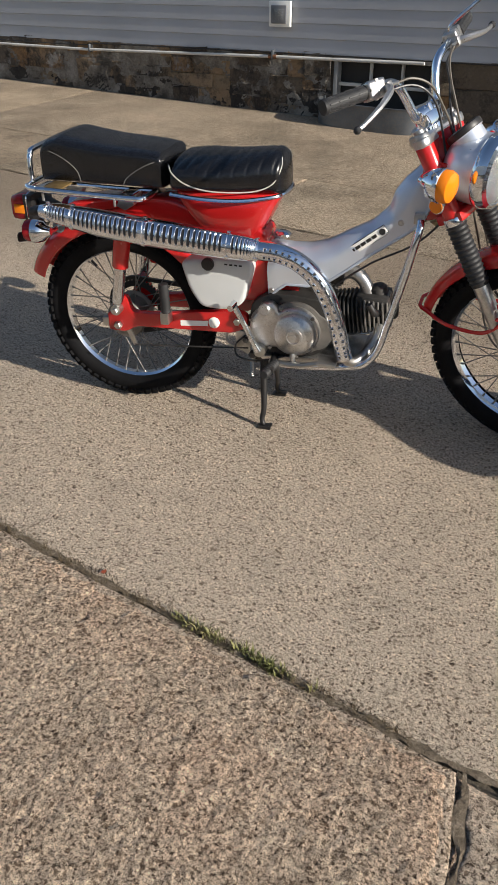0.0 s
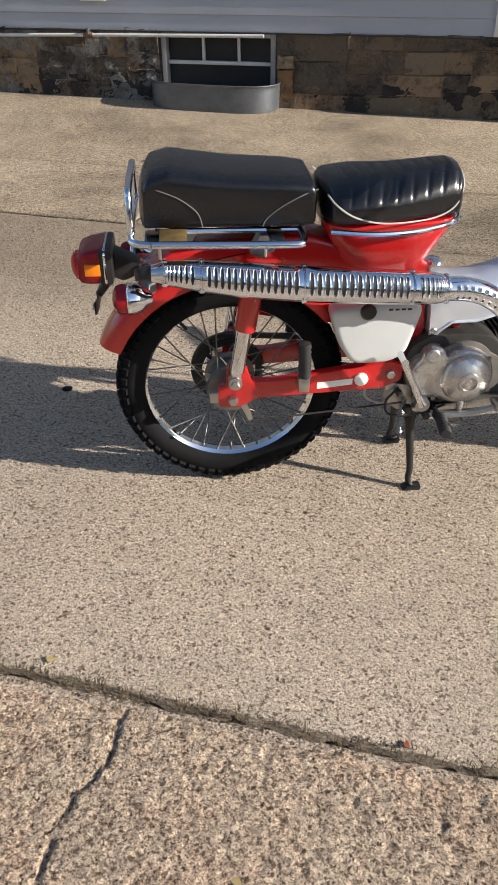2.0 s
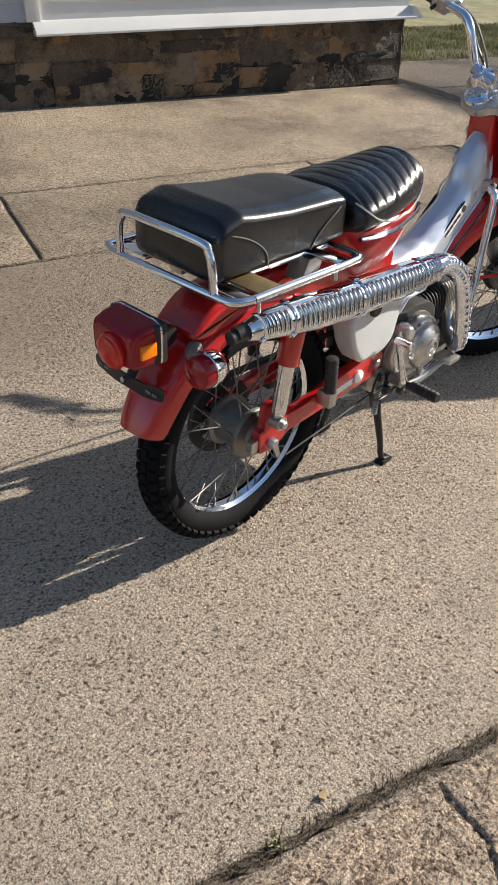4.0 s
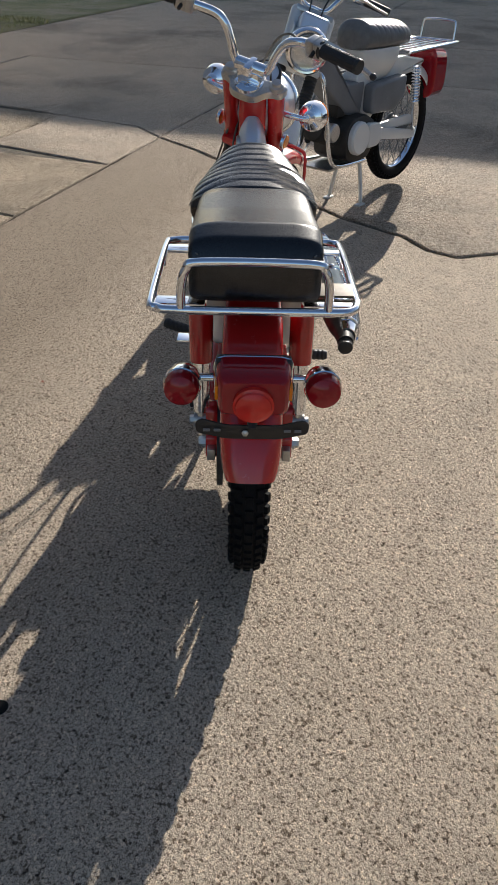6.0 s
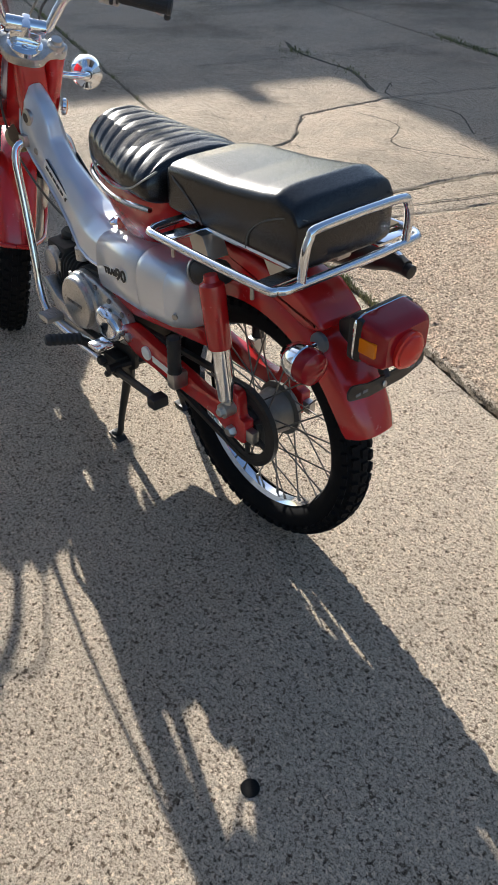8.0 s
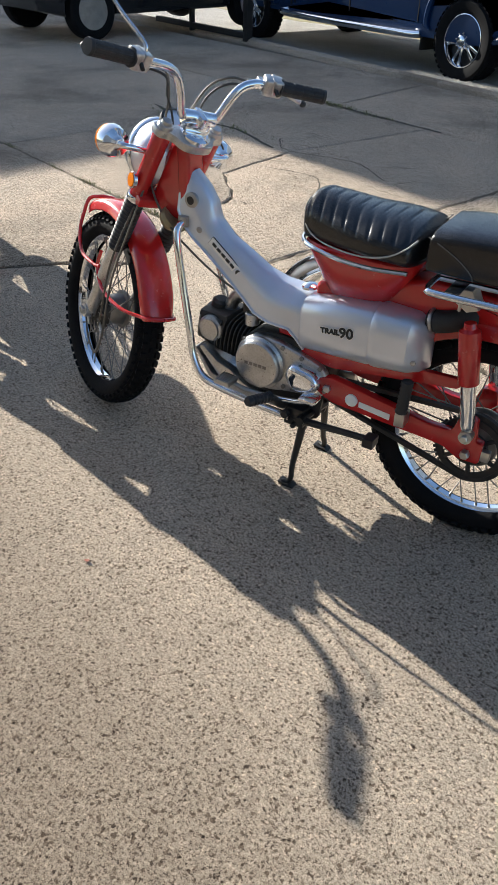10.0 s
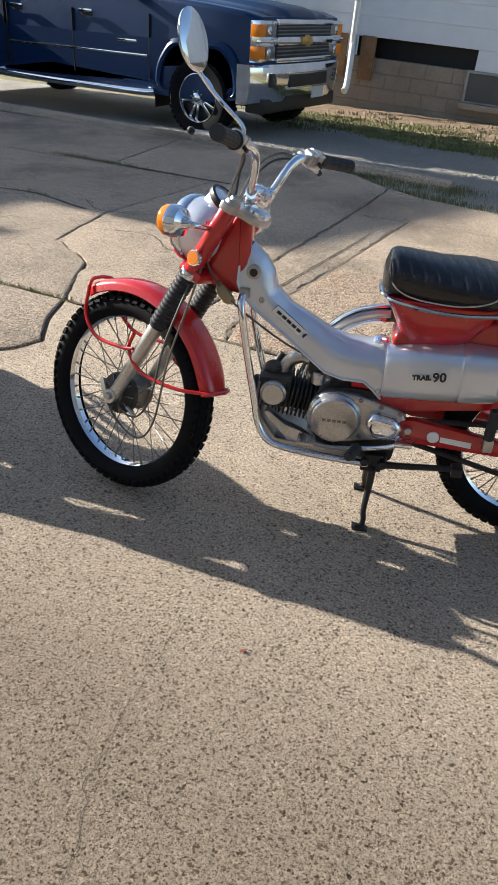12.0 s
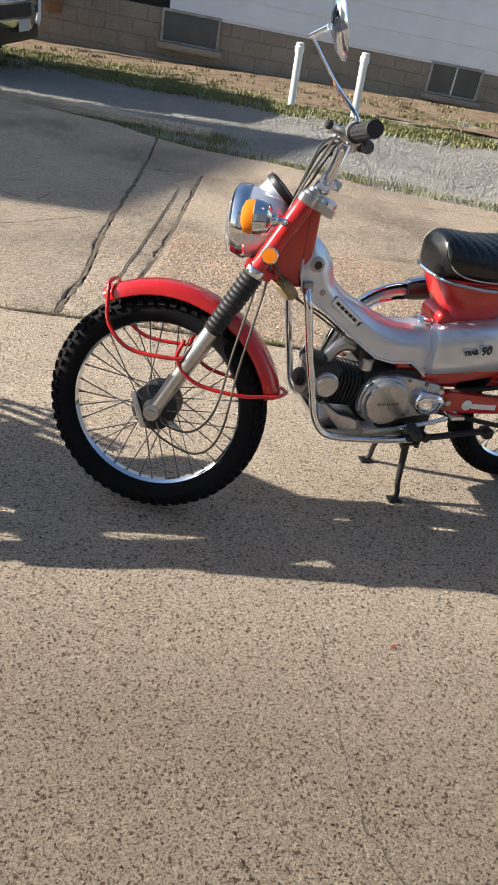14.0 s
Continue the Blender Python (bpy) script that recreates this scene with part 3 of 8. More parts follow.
def lettering(name, words, size, material, parent, m, depth=0.0008, bold=0.0):
    cu = bpy.data.curves.new(name, "FONT")
    cu.body, cu.size, cu.extrude, cu.align_x, cu.align_y, cu.offset = words, size, depth, "CENTER", "CENTER", bold
    cu.resolution_u = 3
    tmp = new("tmp_text", cu)
    me = bpy.data.meshes.new_from_object(tmp.evaluated_get(bpy.context.evaluated_depsgraph_get()))
    bpy.data.objects.remove(tmp)
    me.name = name
    me.materials.clear()
    me.materials.append(material)
    ob = new(name, me)
    ob.parent, ob.matrix_basis = parent, m
    return ob


def pleated_seat(x0, x1, z_low, tops, halves, pleats=(), depth=0.006, steps=70, n=40, power=3.2, crown=0.018, ends=0.86):
    """A padded seat lofted along x: tops and halves are (x, value) rows."""
    bm = bmesh.new()
    rings = []
    tx, tz = zip(*tops)
    hx, hv = zip(*halves)
    for i in range(steps + 1):
        q = i / steps
        x = x0 + (x1 - x0) * q
        end = math.sqrt(max(0.0, 1 - max(0.0, abs(2 * q - 1) - ends) ** 2 / (1 - ends) ** 2 * 0.75))
        top, half = float(np.interp(x, tx, tz)), float(np.interp(x, hx, hv)) * end
        ring = []
        zc, hz = (top + z_low) / 2, (top - z_low) / 2 * (0.55 + 0.45 * end)
        for y, z in rounded(0, zc, half, hz, power, n):
            up = (z - zc) / hz
            groove = max([math.exp(-((x - p + 0.30 * abs(y)) / 0.0032) ** 2) for p in pleats], default=0.0)
            z += crown * max(0, up) * (1 - (y / max(half, 1e-3)) ** 2)
            if up > 0.2:
                z -= groove * depth * min(1, (up - 0.2) * 2)
                y -= math.copysign(groove * depth * 0.6, y) * min(1, (up - 0.2) * 2) if abs(y) > half * 0.6 else 0
            ring.append(Vector((x, y, z)))
        rings.append(ring)
    return skin(bm, rings)


def finned_cylinder(name, material, parent, label, p0, p1, r0, r1, fins, base, squash=0.85):
    """A barrel from p0 to p1 with cooling fins, each a piece of its own."""
    p0, p1 = Vector(p0), Vector(p1)
    n = (p1 - p0).length
    m = along(p0, p1)
    part(name, lathe([(base, 0), (base, n)], 20, m), material, parent, label)
    for i in range(fins):
        z = n * (i + 0.5) / fins
        r = r0 + (r1 - r0) * i / max(1, fins - 1)
        part("fin", skin(bmesh.new(), [[m @ Vector((x, y, zz)) for x, y in rounded(0, 0, r * k, r * k * squash, 3.5, 24)] for zz, k in ((z - 0.0026, 0.97), (z - 0.0014, 1.0), (z + 0.0014, 1.0), (z + 0.0026, 0.97))]), material, parent)


def signal_lamp(parent, name, at, way, lens, r=0.033, stalk=None, m=None):
    """A chromed turn signal: shell, coloured lens and stalk."""
    m = m or Matrix.Identity(4)
    at, way = Vector(at), Vector(way).normalized()
    pose_m = m @ along(at, at + way)
    body = part(name, lathe([(0.010, -0.048), (0.014, -0.044), (0.018, -0.034), (r * 0.85, -0.026), (r, -0.010), (r + 0.001, 0.004), (r - 0.001, 0.006), (0.001, 0.006)], 24, pose_m), CHROME, parent, "chromed turn signal")
    part("lens", lathe([(r - 0.002, 0.004), (r - 0.001, 0.018), (r * 0.86, 0.028), (r * 0.5, 0.035), (0.001, 0.037)], 24, pose_m), lens, body, "amber plastic lens" if lens is AMBER else "dark red plastic lens")
    if stalk:
        part("stalk", tube([m @ Vector(q) for q in stalk], 0.008, 10), CHROME, body)
    return body


def trail_motorcycle():
    root = thing("motorcycle", "red and silver step-through trail motorcycle on its centre stand", "motorcycle", pose(0.02, 0.030, 0, 0.5, 0, 3.8))

    # rear wheel and drive
    rear = wheel(root, "rear_wheel", pose(0, 0, 0.280), 0.280, 0.039)
    spr = bmesh.new()
    lathe([(0.068, 0.058), (0.084, 0.058), (0.086, 0.060), (0.086, 0.064), (0.084, 0.066), (0.068, 0.066), (0.068, 0.058)], 48, TO_Y, spr, caps=False)
    lathe([(0.030, 0.056), (0.044, 0.056), (0.044, 0.066), (0.030, 0.066), (0.030, 0.056)], 32, TO_Y, spr, caps=False)
    for i in range(45):
        a = 2 * math.pi * i / 45
        box(0.084, 0.0915, 0.060, 0.064, -0.0032, 0.0032, 0, m=Matrix.Rotation(a, 4, "Y"), bm=spr)
    for i in range(6):
        a = i * math.pi / 3 + 0.4
        rod((math.cos(a) * 0.040, 0.061, math.sin(a) * 0.040), (math.cos(a) * 0.072, 0.062, math.sin(a) * 0.072), 0.006, 8, spr)
    part("sprocket", spr, ALU_DARK, rear, "large oily drive sprocket")
    chain = bmesh.new()
    line = [Vector((0.091 * math.cos(a), 0.062, 0.285 + 0.091 * math.sin(a))) for a in np.linspace(radians(85), radians(275), 26)]
    line += [Vector((x, 0.062, 0.194 + (x - 0.01) * 0.26)) for x in np.linspace(0.02, 0.40, 26)]
    line += [Vector((0.415 + 0.026 * math.cos(a), 0.062, 0.325 + 0.026 * math.sin(a))) for a in np.linspace(radians(-80), radians(80), 6)]
    line += [Vector((x, 0.062, 0.352 + (0.42 - x) * 0.057)) for x in np.linspace(0.41, 0.02, 26)]
    for a, b in zip(line, line[1:] + line[:1]):
        d = b - a
        if d.length > 1e-4:
            box(-0.001, d.length + 0.001, -0.006, 0.006, -0.0055, 0.0055, 0, m=Matrix.Translation(a) @ d.to_track_quat("X", "Z").to_matrix().to_4x4(), bm=chain)
    part("drive_chain", chain, ALU_DARK, root, "greasy dark drive chain")
    for side in (-1, 1):
        arm = plate(round_corners([(-0.035, 0.262), (0.02, 0.262), (0.06, 0.284), (0.36, 0.300), (0.405, 0.320), (0.405, 0.360), (0.37, 0.372), (0.10, 0.330), (0.045, 0.330), (0.03, 0.378), (-0.012, 0.378), (-0.018, 0.32), (-0.035, 0.32)], 0.012, 3), side * 0.068, side * 0.094, 0.005)
        a = part("swingarm", arm, RED, root, "red pressed-steel swingarm, paint chipped")
        part("pivot_cap", lathe([(0.0165, 0), (0.0165, 0.005), (0.013, 0.007), (0.001, 0.007)], 20, along((0.305, side * 0.094, 0.328), (0.305, side, 0.328))), BADGE, a, "pale round pivot cap")
        part("pivot_bolt", bolt((0.375, side * 0.094, 0.339), (0, side, 0), 0.011, 0.009), STEEL, a)
        part("axle_nut", bolt((0.0, side * 0.095, 0.285), (0, side, 0), 0.012, 0.016), STEEL, a)
        part("chain_adjuster", box(-0.055, -0.01, side * 0.072, side * 0.09, 0.272, 0.30, 0.003), STEEL, a)
        part("decal", plate([(0.20, 0.305), (0.285, 0.314), (0.285, 0.330), (0.20, 0.322)], side * 0.0935, side * 0.0948, 0), BADGE, a, "worn pale decal")
        # shock absorber
        lo, hi = Vector((0.004, side * 0.104, 0.340)), Vector((0.050, side * 0.104, 0.622))
        s = part("shock_absorber", lathe([(0.0155, 0.02), (0.0175, 0.03), (0.0175, 0.135), (0.0195, 0.137), (0.0195, 0.145)], 18, along(lo, hi)), CHROME, root, "chromed rear shock absorber with red shroud")
        part("shroud", lathe([(0.0235, 0.135), (0.0245, 0.137), (0.0255, 0.25), (0.024, 0.262), (0.016, 0.268), (0.013, 0.28)], 18, along(lo, hi)), RED, s)
        eye = rod(lo + Vector((0, -0.016, 0)), lo + Vector((0, 0.016, 0)), 0.016, 14)
        bolt(lo + Vector((0, side * 0.016, 0)), (0, side, 0), 0.010, 0.010, eye)
        rod(lo, lo + (hi - lo).normalized() * 0.03, 0.012, 12, eye)
        part("lower_mount", eye, STEEL, s)
        # folding passenger peg
        g = bmesh.new()
        lathe([(0.013, 0), (0.0155, 0.003)] + [(0.0155 - 0.002 * (i % 2), 0.006 + 0.006 * i) for i in range(13)] + [(0.014, 0.088), (0.004, 0.09)], 14, along((0.165, side * 0.118, 0.352), (0.158, side * 0.118, 0.5)), g)
        peg = part("passenger_peg", g, GRIP, root, "black ribbed rubber folding footpeg")
        part("bracket", box(0.15, 0.176, side * 0.094, side * 0.132, 0.318, 0.356, 0.004), STEEL, peg)

    # rear mudguard and pressed frame
    part("rear_fender", fender_shell((0, 0.280), 0.333, 38, 157.5, 0.058, 0.05), RED, root, "red rear mudguard")
    frame_line = round_corners([(0.455, 0.60), (0.445, 0.53), (0.46, 0.42), (0.42, 0.385), (0.36, 0.39), (0.315, 0.43), (0.26, 0.50), (0.20, 0.545), (0.08, 0.59), (-0.06, 0.595), (-0.15, 0.565), (-0.20, 0.58), (-0.14, 0.632), (0.02, 0.660), (0.16, 0.668), (0.30, 0.63)], 0.03, 4)
    part("frame_body", plate(frame_line, -0.055, 0.055, 0.014, 3), RED, root, "red pressed-steel frame")
    part("frame_strut", plate(round_corners([(0.465, 0.445), (0.47, 0.40), (0.38, 0.385), (0.05, 0.432), (0.05, 0.458), (0.30, 0.448)], 0.01, 3), 0.056, 0.072, 0.004), RED, root)
    # seat pan over the tank
    rings = []
    for z, x0, x1, hw, p in ((0.560, 0.285, 0.440, 0.050, 3.0), (0.578, 0.27, 0.452, 0.066, 3.2), (0.622, 0.235, 0.472, 0.088, 3.6), (0.667, 0.205, 0.496, 0.102, 4), (0.690, 0.195, 0.512, 0.107, 4), (0.700, 0.195, 0.516, 0.108, 4), (0.704, 0.20, 0.512, 0.104, 4)):
        x0, x1 = (0.19 + (x - 0.19) * 0.916 for x in (x0, x1))
        rings.append([Vector((a, b * (1.12 - 0.30 * (a - 0.19) / 0.32), z)) for a, b in rounded((x0 + x1) / 2, 0, (x1 - x0) / 2, hw, p, 36)])
    part("seat_base", skin(bmesh.new(), rings), RED, root, "glossy red tank cover beneath the seat")
    part("fuel_knob", lathe([(0.022, 0), (0.022, 0.006), (0.014, 0.012), (0.001, 0.013)], 18, along((0.478, 0.028, 0.566), (0.482, 0.030, 0.62))), CHROME, root)

    # rider's seat
    seat = part("rider_seat", pleated_seat(0.186, 0.497, 0.698, [(0.18, 0.750), (0.205, 0.768), (0.26, 0.776), (0.35, 0.779), (0.42, 0.788), (0.465, 0.793), (0.485, 0.788), (0.50, 0.755)],
                [(0.18, 0.128), (0.22, 0.134), (0.29, 0.130), (0.365, 0.113), (0.44, 0.092), (0.50, 0.074)], [0.245 + 0.031 * i for i in range(9)], 0.0026, 110), VINYL, root, "black pleated vinyl rider's seat with pale piping")
    for side in (-1, 1):
        line = [(0.192, 0.108, 0.768), (0.21, 0.129, 0.752), (0.25, 0.1355, 0.730), (0.31, 0.1315, 0.716), (0.38, 0.116, 0.712), (0.45, 0.0975, 0.716), (0.495, 0.0835, 0.735), (0.513, 0.066, 0.770), (0.511, 0.046, 0.794)]
        part("piping", tube([(0.19 + (x - 0.19) * 0.916, side * y, z) for x, y, z in line], 0.0019, 6), PIPING, seat, "pale grey piping")
    strip = [(0.20, -0.125, 0.698), (0.30, -0.130, 0.693), (0.40, -0.112, 0.691), (0.49, -0.086, 0.699), (0.520, -0.052, 0.703), (0.527, 0.0, 0.704), (0.520, 0.052, 0.703), (0.49, 0.086, 0.699), (0.40, 0.112, 0.691), (0.30, 0.130, 0.693), (0.20, 0.125, 0.698)]
    part("trim_strip", tube([(0.19 + (x - 0.19) * 0.916, y, z) for x, y, z in strip], 0.0055, 8), CHROME, seat, "bright metal trim strip")

    # passenger pad and rack
    pad = part("passenger_pad", pleated_seat(-0.190, 0.178, 0.702, [(-0.2, 0.757), (-0.168, 0.803), (-0.128, 0.815), (-0.085, 0.808), (0.0, 0.798), (0.12, 0.792), (0.165, 0.786), (0.185, 0.745)],
               [(-0.2, 0.112), (-0.1, 0.114), (0.1, 0.110), (0.18, 0.104)], (), power=9.0, crown=0.010, ends=0.93), VINYL, root, "black vinyl passenger pad strapped on the rack")
    for side in (-1, 1):
        part("seam", tube([(-0.186, side * 0.096, 0.786), (-0.15, side * 0.1125, 0.783), (-0.105, side * 0.1155, 0.765), (-0.072, side * 0.1155, 0.738), (-0.062, side * 0.1145, 0.708)], 0.0013, 5), THREAD, pad)
        part("seam", tube([(0.174, side * 0.094, 0.776), (0.14, side * 0.1085, 0.768), (0.10, side * 0.1115, 0.748), (0.070, side * 0.1118, 0.725), (0.060, side * 0.111, 0.708)], 0.0013, 5), THREAD, pad)
    rack = part("rear_rack", tube([(-0.165, -0.178, 0.697), (-0.198, -0.165, 0.697), (-0.207, -0.12, 0.697), (-0.207, 0.12, 0.697), (-0.198, 0.165, 0.697), (-0.165, 0.178, 0.697), (0.10, 0.176, 0.692), (0.135, 0.165, 0.692), (0.142, 0.13, 0.692),
                (0.142, 0.085, 0.692)], 0.0078, 10, smooth=5), CHROME, root, "chromed tubular luggage rack")
    part("rail", tube([(-0.165, -0.178, 0.697), (0.10, -0.176, 0.692), (0.135, -0.165, 0.692), (0.142, -0.13, 0.692), (0.142, -0.085, 0.692)], 0.0078, 10, smooth=5), CHROME, rack)
    part("hoop", tube([(-0.206, -0.124, 0.70), (-0.208, -0.122, 0.742), (-0.208, -0.113, 0.770), (-0.208, -0.088, 0.782), (-0.208, 0.088, 0.782), (-0.208, 0.113, 0.770), (-0.208, 0.122, 0.742), (-0.206, 0.124, 0.70)], 0.0078, 10, smooth=5), CHROME, rack, "chromed rear hoop")
    for side in (-1, 1):
        for x in (-0.165, 0.085):
            part("cross_strap", box(x - 0.016, x + 0.016, side * 0.085, side * 0.174, 0.690, 0.697, 0.002), CHROME, rack)
        part("rail", tube([(0.142, side * 0.088, 0.692), (-0.16, side * 0.088, 0.693)], 0.006, 8, smooth=0), CHROME, rack)
        for x in (-0.15, 0.06):
            part("rack_hook", rod((x, side * 0.176, 0.694), (x, side * 0.176, 0.668), 0.0035, 8), STEEL, rack)
        part("rack_stay", plate([(0.055, 0.69), (0.10, 0.69), (0.085, 0.655), (0.06, 0.64), (0.035, 0.65)], side * 0.07, side * 0.115, 0.003), STEEL, rack)
        part("rack_stay", plate([(-0.13, 0.69), (-0.07, 0.69), (-0.09, 0.66), (-0.12, 0.655)], side * 0.05, side * 0.085, 0.003), STEEL, rack)
    part("label_plate", box(-0.15, -0.095, -0.178, -0.10, 0.699, 0.703, 0.001), simple("old_sticker", (0.14, 0.09, 0.03), 0.6, 0, 0.6, 60), rack, "worn brown sticker")

    # tail
    tl = part("tail_lamp", box(-0.286, -0.256, -0.064, 0.064, 0.566, 0.644, 0.008), BLACK, root, "large square red tail lamp")
    lens = bmesh.new()
    rings = [[Vector((x, y, z + (x + 0.29) * 0.12)) for y, z in rounded(0, 0.605, hy, hz, 7, 32)] for x, hy, hz in ((-0.272, 0.063, 0.040), (-0.305, 0.061, 0.039), (-0.325, 0.057, 0.035), (-0.331, 0.051, 0.029))]
    skin(lens, rings)
    part("lens", lens, REDLENS, tl, "red plastic lens")
    part("lens_dome", lathe([(0.034, 0.0), (0.034, 0.008), (0.030, 0.010), (0.029, 0.014), (0.020, 0.020), (0.001, 0.022)], 28, along((-0.328, 0, 0.590), (-0.40, 0, 0.583))), DOMELENS, tl, "round stop lens, its red brightened as if lit through")
    part("lens_rim", tube([(-0.272, y * 1.02, z) for y, z in rounded(0, 0.605, 0.063, 0.040, 7, 28)], 0.003, 6, True, 1), CHROME, tl)
    part("side_reflector", box(-0.316, -0.282, -0.0640, 0.0640, 0.588, 0.614, 0.002), AMBER, tl, "amber side window")
    part("lamp_bracket", plate(round_corners([(-0.258, 0.628), (-0.200, 0.600), (-0.205, 0.575), (-0.235, 0.560), (-0.262, 0.570)], 0.008, 2), -0.026, 0.026, 0.004), BLACK, root)
    part("plate_stay", tube([(-0.262, 0.0, 0.572), (-0.278, 0.0, 0.545), (-0.298, 0.0, 0.520)], 0.009, 8), BLACK, root)
    part("plate_bracket", plate(round_corners([(-0.088, 0.540), (-0.098, 0.532), (-0.096, 0.512), (-0.045, 0.500), (0.045, 0.500), (0.096, 0.512), (0.098, 0.532), (0.088, 0.540), (0.045, 0.528), (-0.045, 0.528)], 0.008), 0, 0.004, 0.0015, m=pose(-0.300, 0, 0, 0, 0, -90)), BLACK, root, "black bare number-plate bracket")
    for y in (-0.078, -0.060, 0.060, 0.078):
        part("bracket_slot", box(-0.3058, -0.3038, y - 0.006, y + 0.006, 0.518, 0.524, 0.001, 1), GREY_V, root)
    part("plate_bolt", bolt((-0.303, 0.012, 0.515), (-1, 0, 0.2), 0.006, 0.004), STEEL, root)
    for side in (-1, 1):
        signal_lamp(root, "rear_turn_signal", (-0.220, side * 0.124, 0.562), (-1, side * 0.06, 0.0), REDLENS, 0.033, [(-0.190, side * 0.124, 0.558), (-0.186, side * 0.09, 0.556), (-0.184, side * 0.046, 0.556)])
        part("signal_mount", lathe([(0.019, 0), (0.019, 0.008), (0.013, 0.012)], 16, along((-0.184, side * 0.046, 0.556), (-0.184, side * 0.1, 0.556))), GREY_V, root)

    # exhaust with slotted shield
    ex = part("muffler", tube([(-0.190, -0.161, 0.633), (-0.15, -0.163, 0.634), (-0.11, -0.164, 0.630), (0.0, -0.164, 0.615), (0.14, -0.163, 0.602), (0.30, -0.160, 0.590), (0.42, -0.156, 0.582), (0.455, -0.153, 0.579)],
              [0.014, 0.019, 0.027, 0.033, 0.0345, 0.034, 0.030, 0.024], 22), BLACK, root, "black exhaust silencer with chromed slotted shield")
    axis = [Vector(q) for q in ((-0.170, -0.165, 0.634), (-0.12, -0.166, 0.632), (0.0, -0.166, 0.617), (0.14, -0.165, 0.604), (0.30, -0.162, 0.592), (0.42, -0.158, 0.583), (0.455, -0.155, 0.580))]
    rad = [0.0175, 0.0275, 0.0365, 0.038, 0.0375, 0.034, 0.0265]
    line = spline(axis, 8)
    radii = [float(np.interp(i / 8, range(7), rad)) for i in range(len(line))]

    def on_shield(q, ang, lift=0.0):
        """A point on the shield: q along it, ang degrees from outward, upward positive."""
        k = q * (len(line) - 1)
        i = min(int(k), len(line) - 2)
        c = line[i].lerp(line[i + 1], k - i)
        r = float(np.interp(k, range(len(line)), radii)) + lift
        return c + Vector((0, -math.cos(radians(ang)), math.sin(radians(ang)))) * r

    sh = bmesh.new()
    skin(sh, [[on_shield(q, a) for a in np.linspace(-62, 112, 19)] + [on_shield(q, a, -0.002) for a in np.linspace(112, -62, 19)] for q in np.linspace(0, 1, 60)])
    shield = part("heat_shield", sh, CHROME, root, "chromed slotted heat shield")
    for a0, a1, n in ((0.13, 0.22, 6), (0.265, 0.480, 14), (0.515, 0.735, 14), (0.78, 0.93, 9)):
        for i in range(n):
            q = a0 + (a1 - a0) * i / (n - 1)
            w = 0.0036
            slots = skin(bmesh.new(), [[on_shield(q + dq, a, 0.0006) for dq in (-w, w)] + [on_shield(q + dq, a, -0.001) for dq in (w, -w)] for a in np.linspace(-10, 56, 8)])
            lips = tube([on_shield(q + dq, a, 0.0012) for dq, a in ((-w * 1.5, 23), (-w * 1.3, 50), (0, 61), (w * 1.3, 50), (w * 1.5, 23), (w * 1.3, -5), (0, -15), (-w * 1.3, -5))], 0.0014, 5, True, 2)
            part("slot", slots, BLACK, shield)
            part("slot_lip", lips, CHROME, shield)
    for q in (0.105, 0.245, 0.50, 0.755, 0.955):
        part("clamp_band", tube([on_shield(q, a, 0.0015) for a in np.linspace(-62, 112, 14)], 0.0022, 6, smooth=0), CHROME, shield)
        part("screw", bolt(on_shield(q, 88, 0.001), (0, 0, 1), 0.006, 0.004), CHROME, shield)
        part("screw", bolt(on_shield(q, -38, 0.001), (0, -1, -0.5), 0.006, 0.004), CHROME, shield)
    part("tailpipe", lathe([(0.011, 0), (0.013, 0.001), (0.013, 0.05)], 16, along((-0.203, -0.160, 0.629), (-0.16, -0.162, 0.633))), BLACK, ex)
    bend = [(0.452, -0.153, 0.579), (0.50, -0.150, 0.575), (0.555, -0.147, 0.556), (0.608, -0.145, 0.515), (0.648, -0.144, 0.450), (0.674, -0.143, 0.380), (0.692, -0.140, 0.318), (0.700, -0.135, 0.288)]
    pipe = part("exhaust_pipe", tube(bend + [(0.722, -0.115, 0.268), (0.755, -0.075, 0.285), (0.778, -0.05, 0.325), (0.782, -0.04, 0.36)], 0.0145, 14), STEEL, root, "blued steel exhaust pipe")
    bl = spline(bend, 10)
    bsh = bmesh.new()

    def on_bend(i, ang, lift=0.0):
        d = (bl[min(i + 1, len(bl) - 1)] - bl[max(i - 1, 0)]).normalized()
        out = Vector((0, -1, 0))
        out = (out - d * out.dot(d)).normalized()
        up = out.cross(d)
        if up.z + up.x < 0:
            up = -up
        return bl[i] + (out * math.cos(radians(ang)) + up * math.sin(radians(ang))) * (0.0265 - 0.004 * i / len(bl) + lift)

    skin(bsh, [[on_bend(i, a) for a in np.linspace(-95, 105, 15)] + [on_bend(i, a, -0.002) for a in np.linspace(105, -95, 15)] for i in range(len(bl))])
    bs = part("bend_shield", bsh, CHROME, root, "chromed perforated pipe guard")
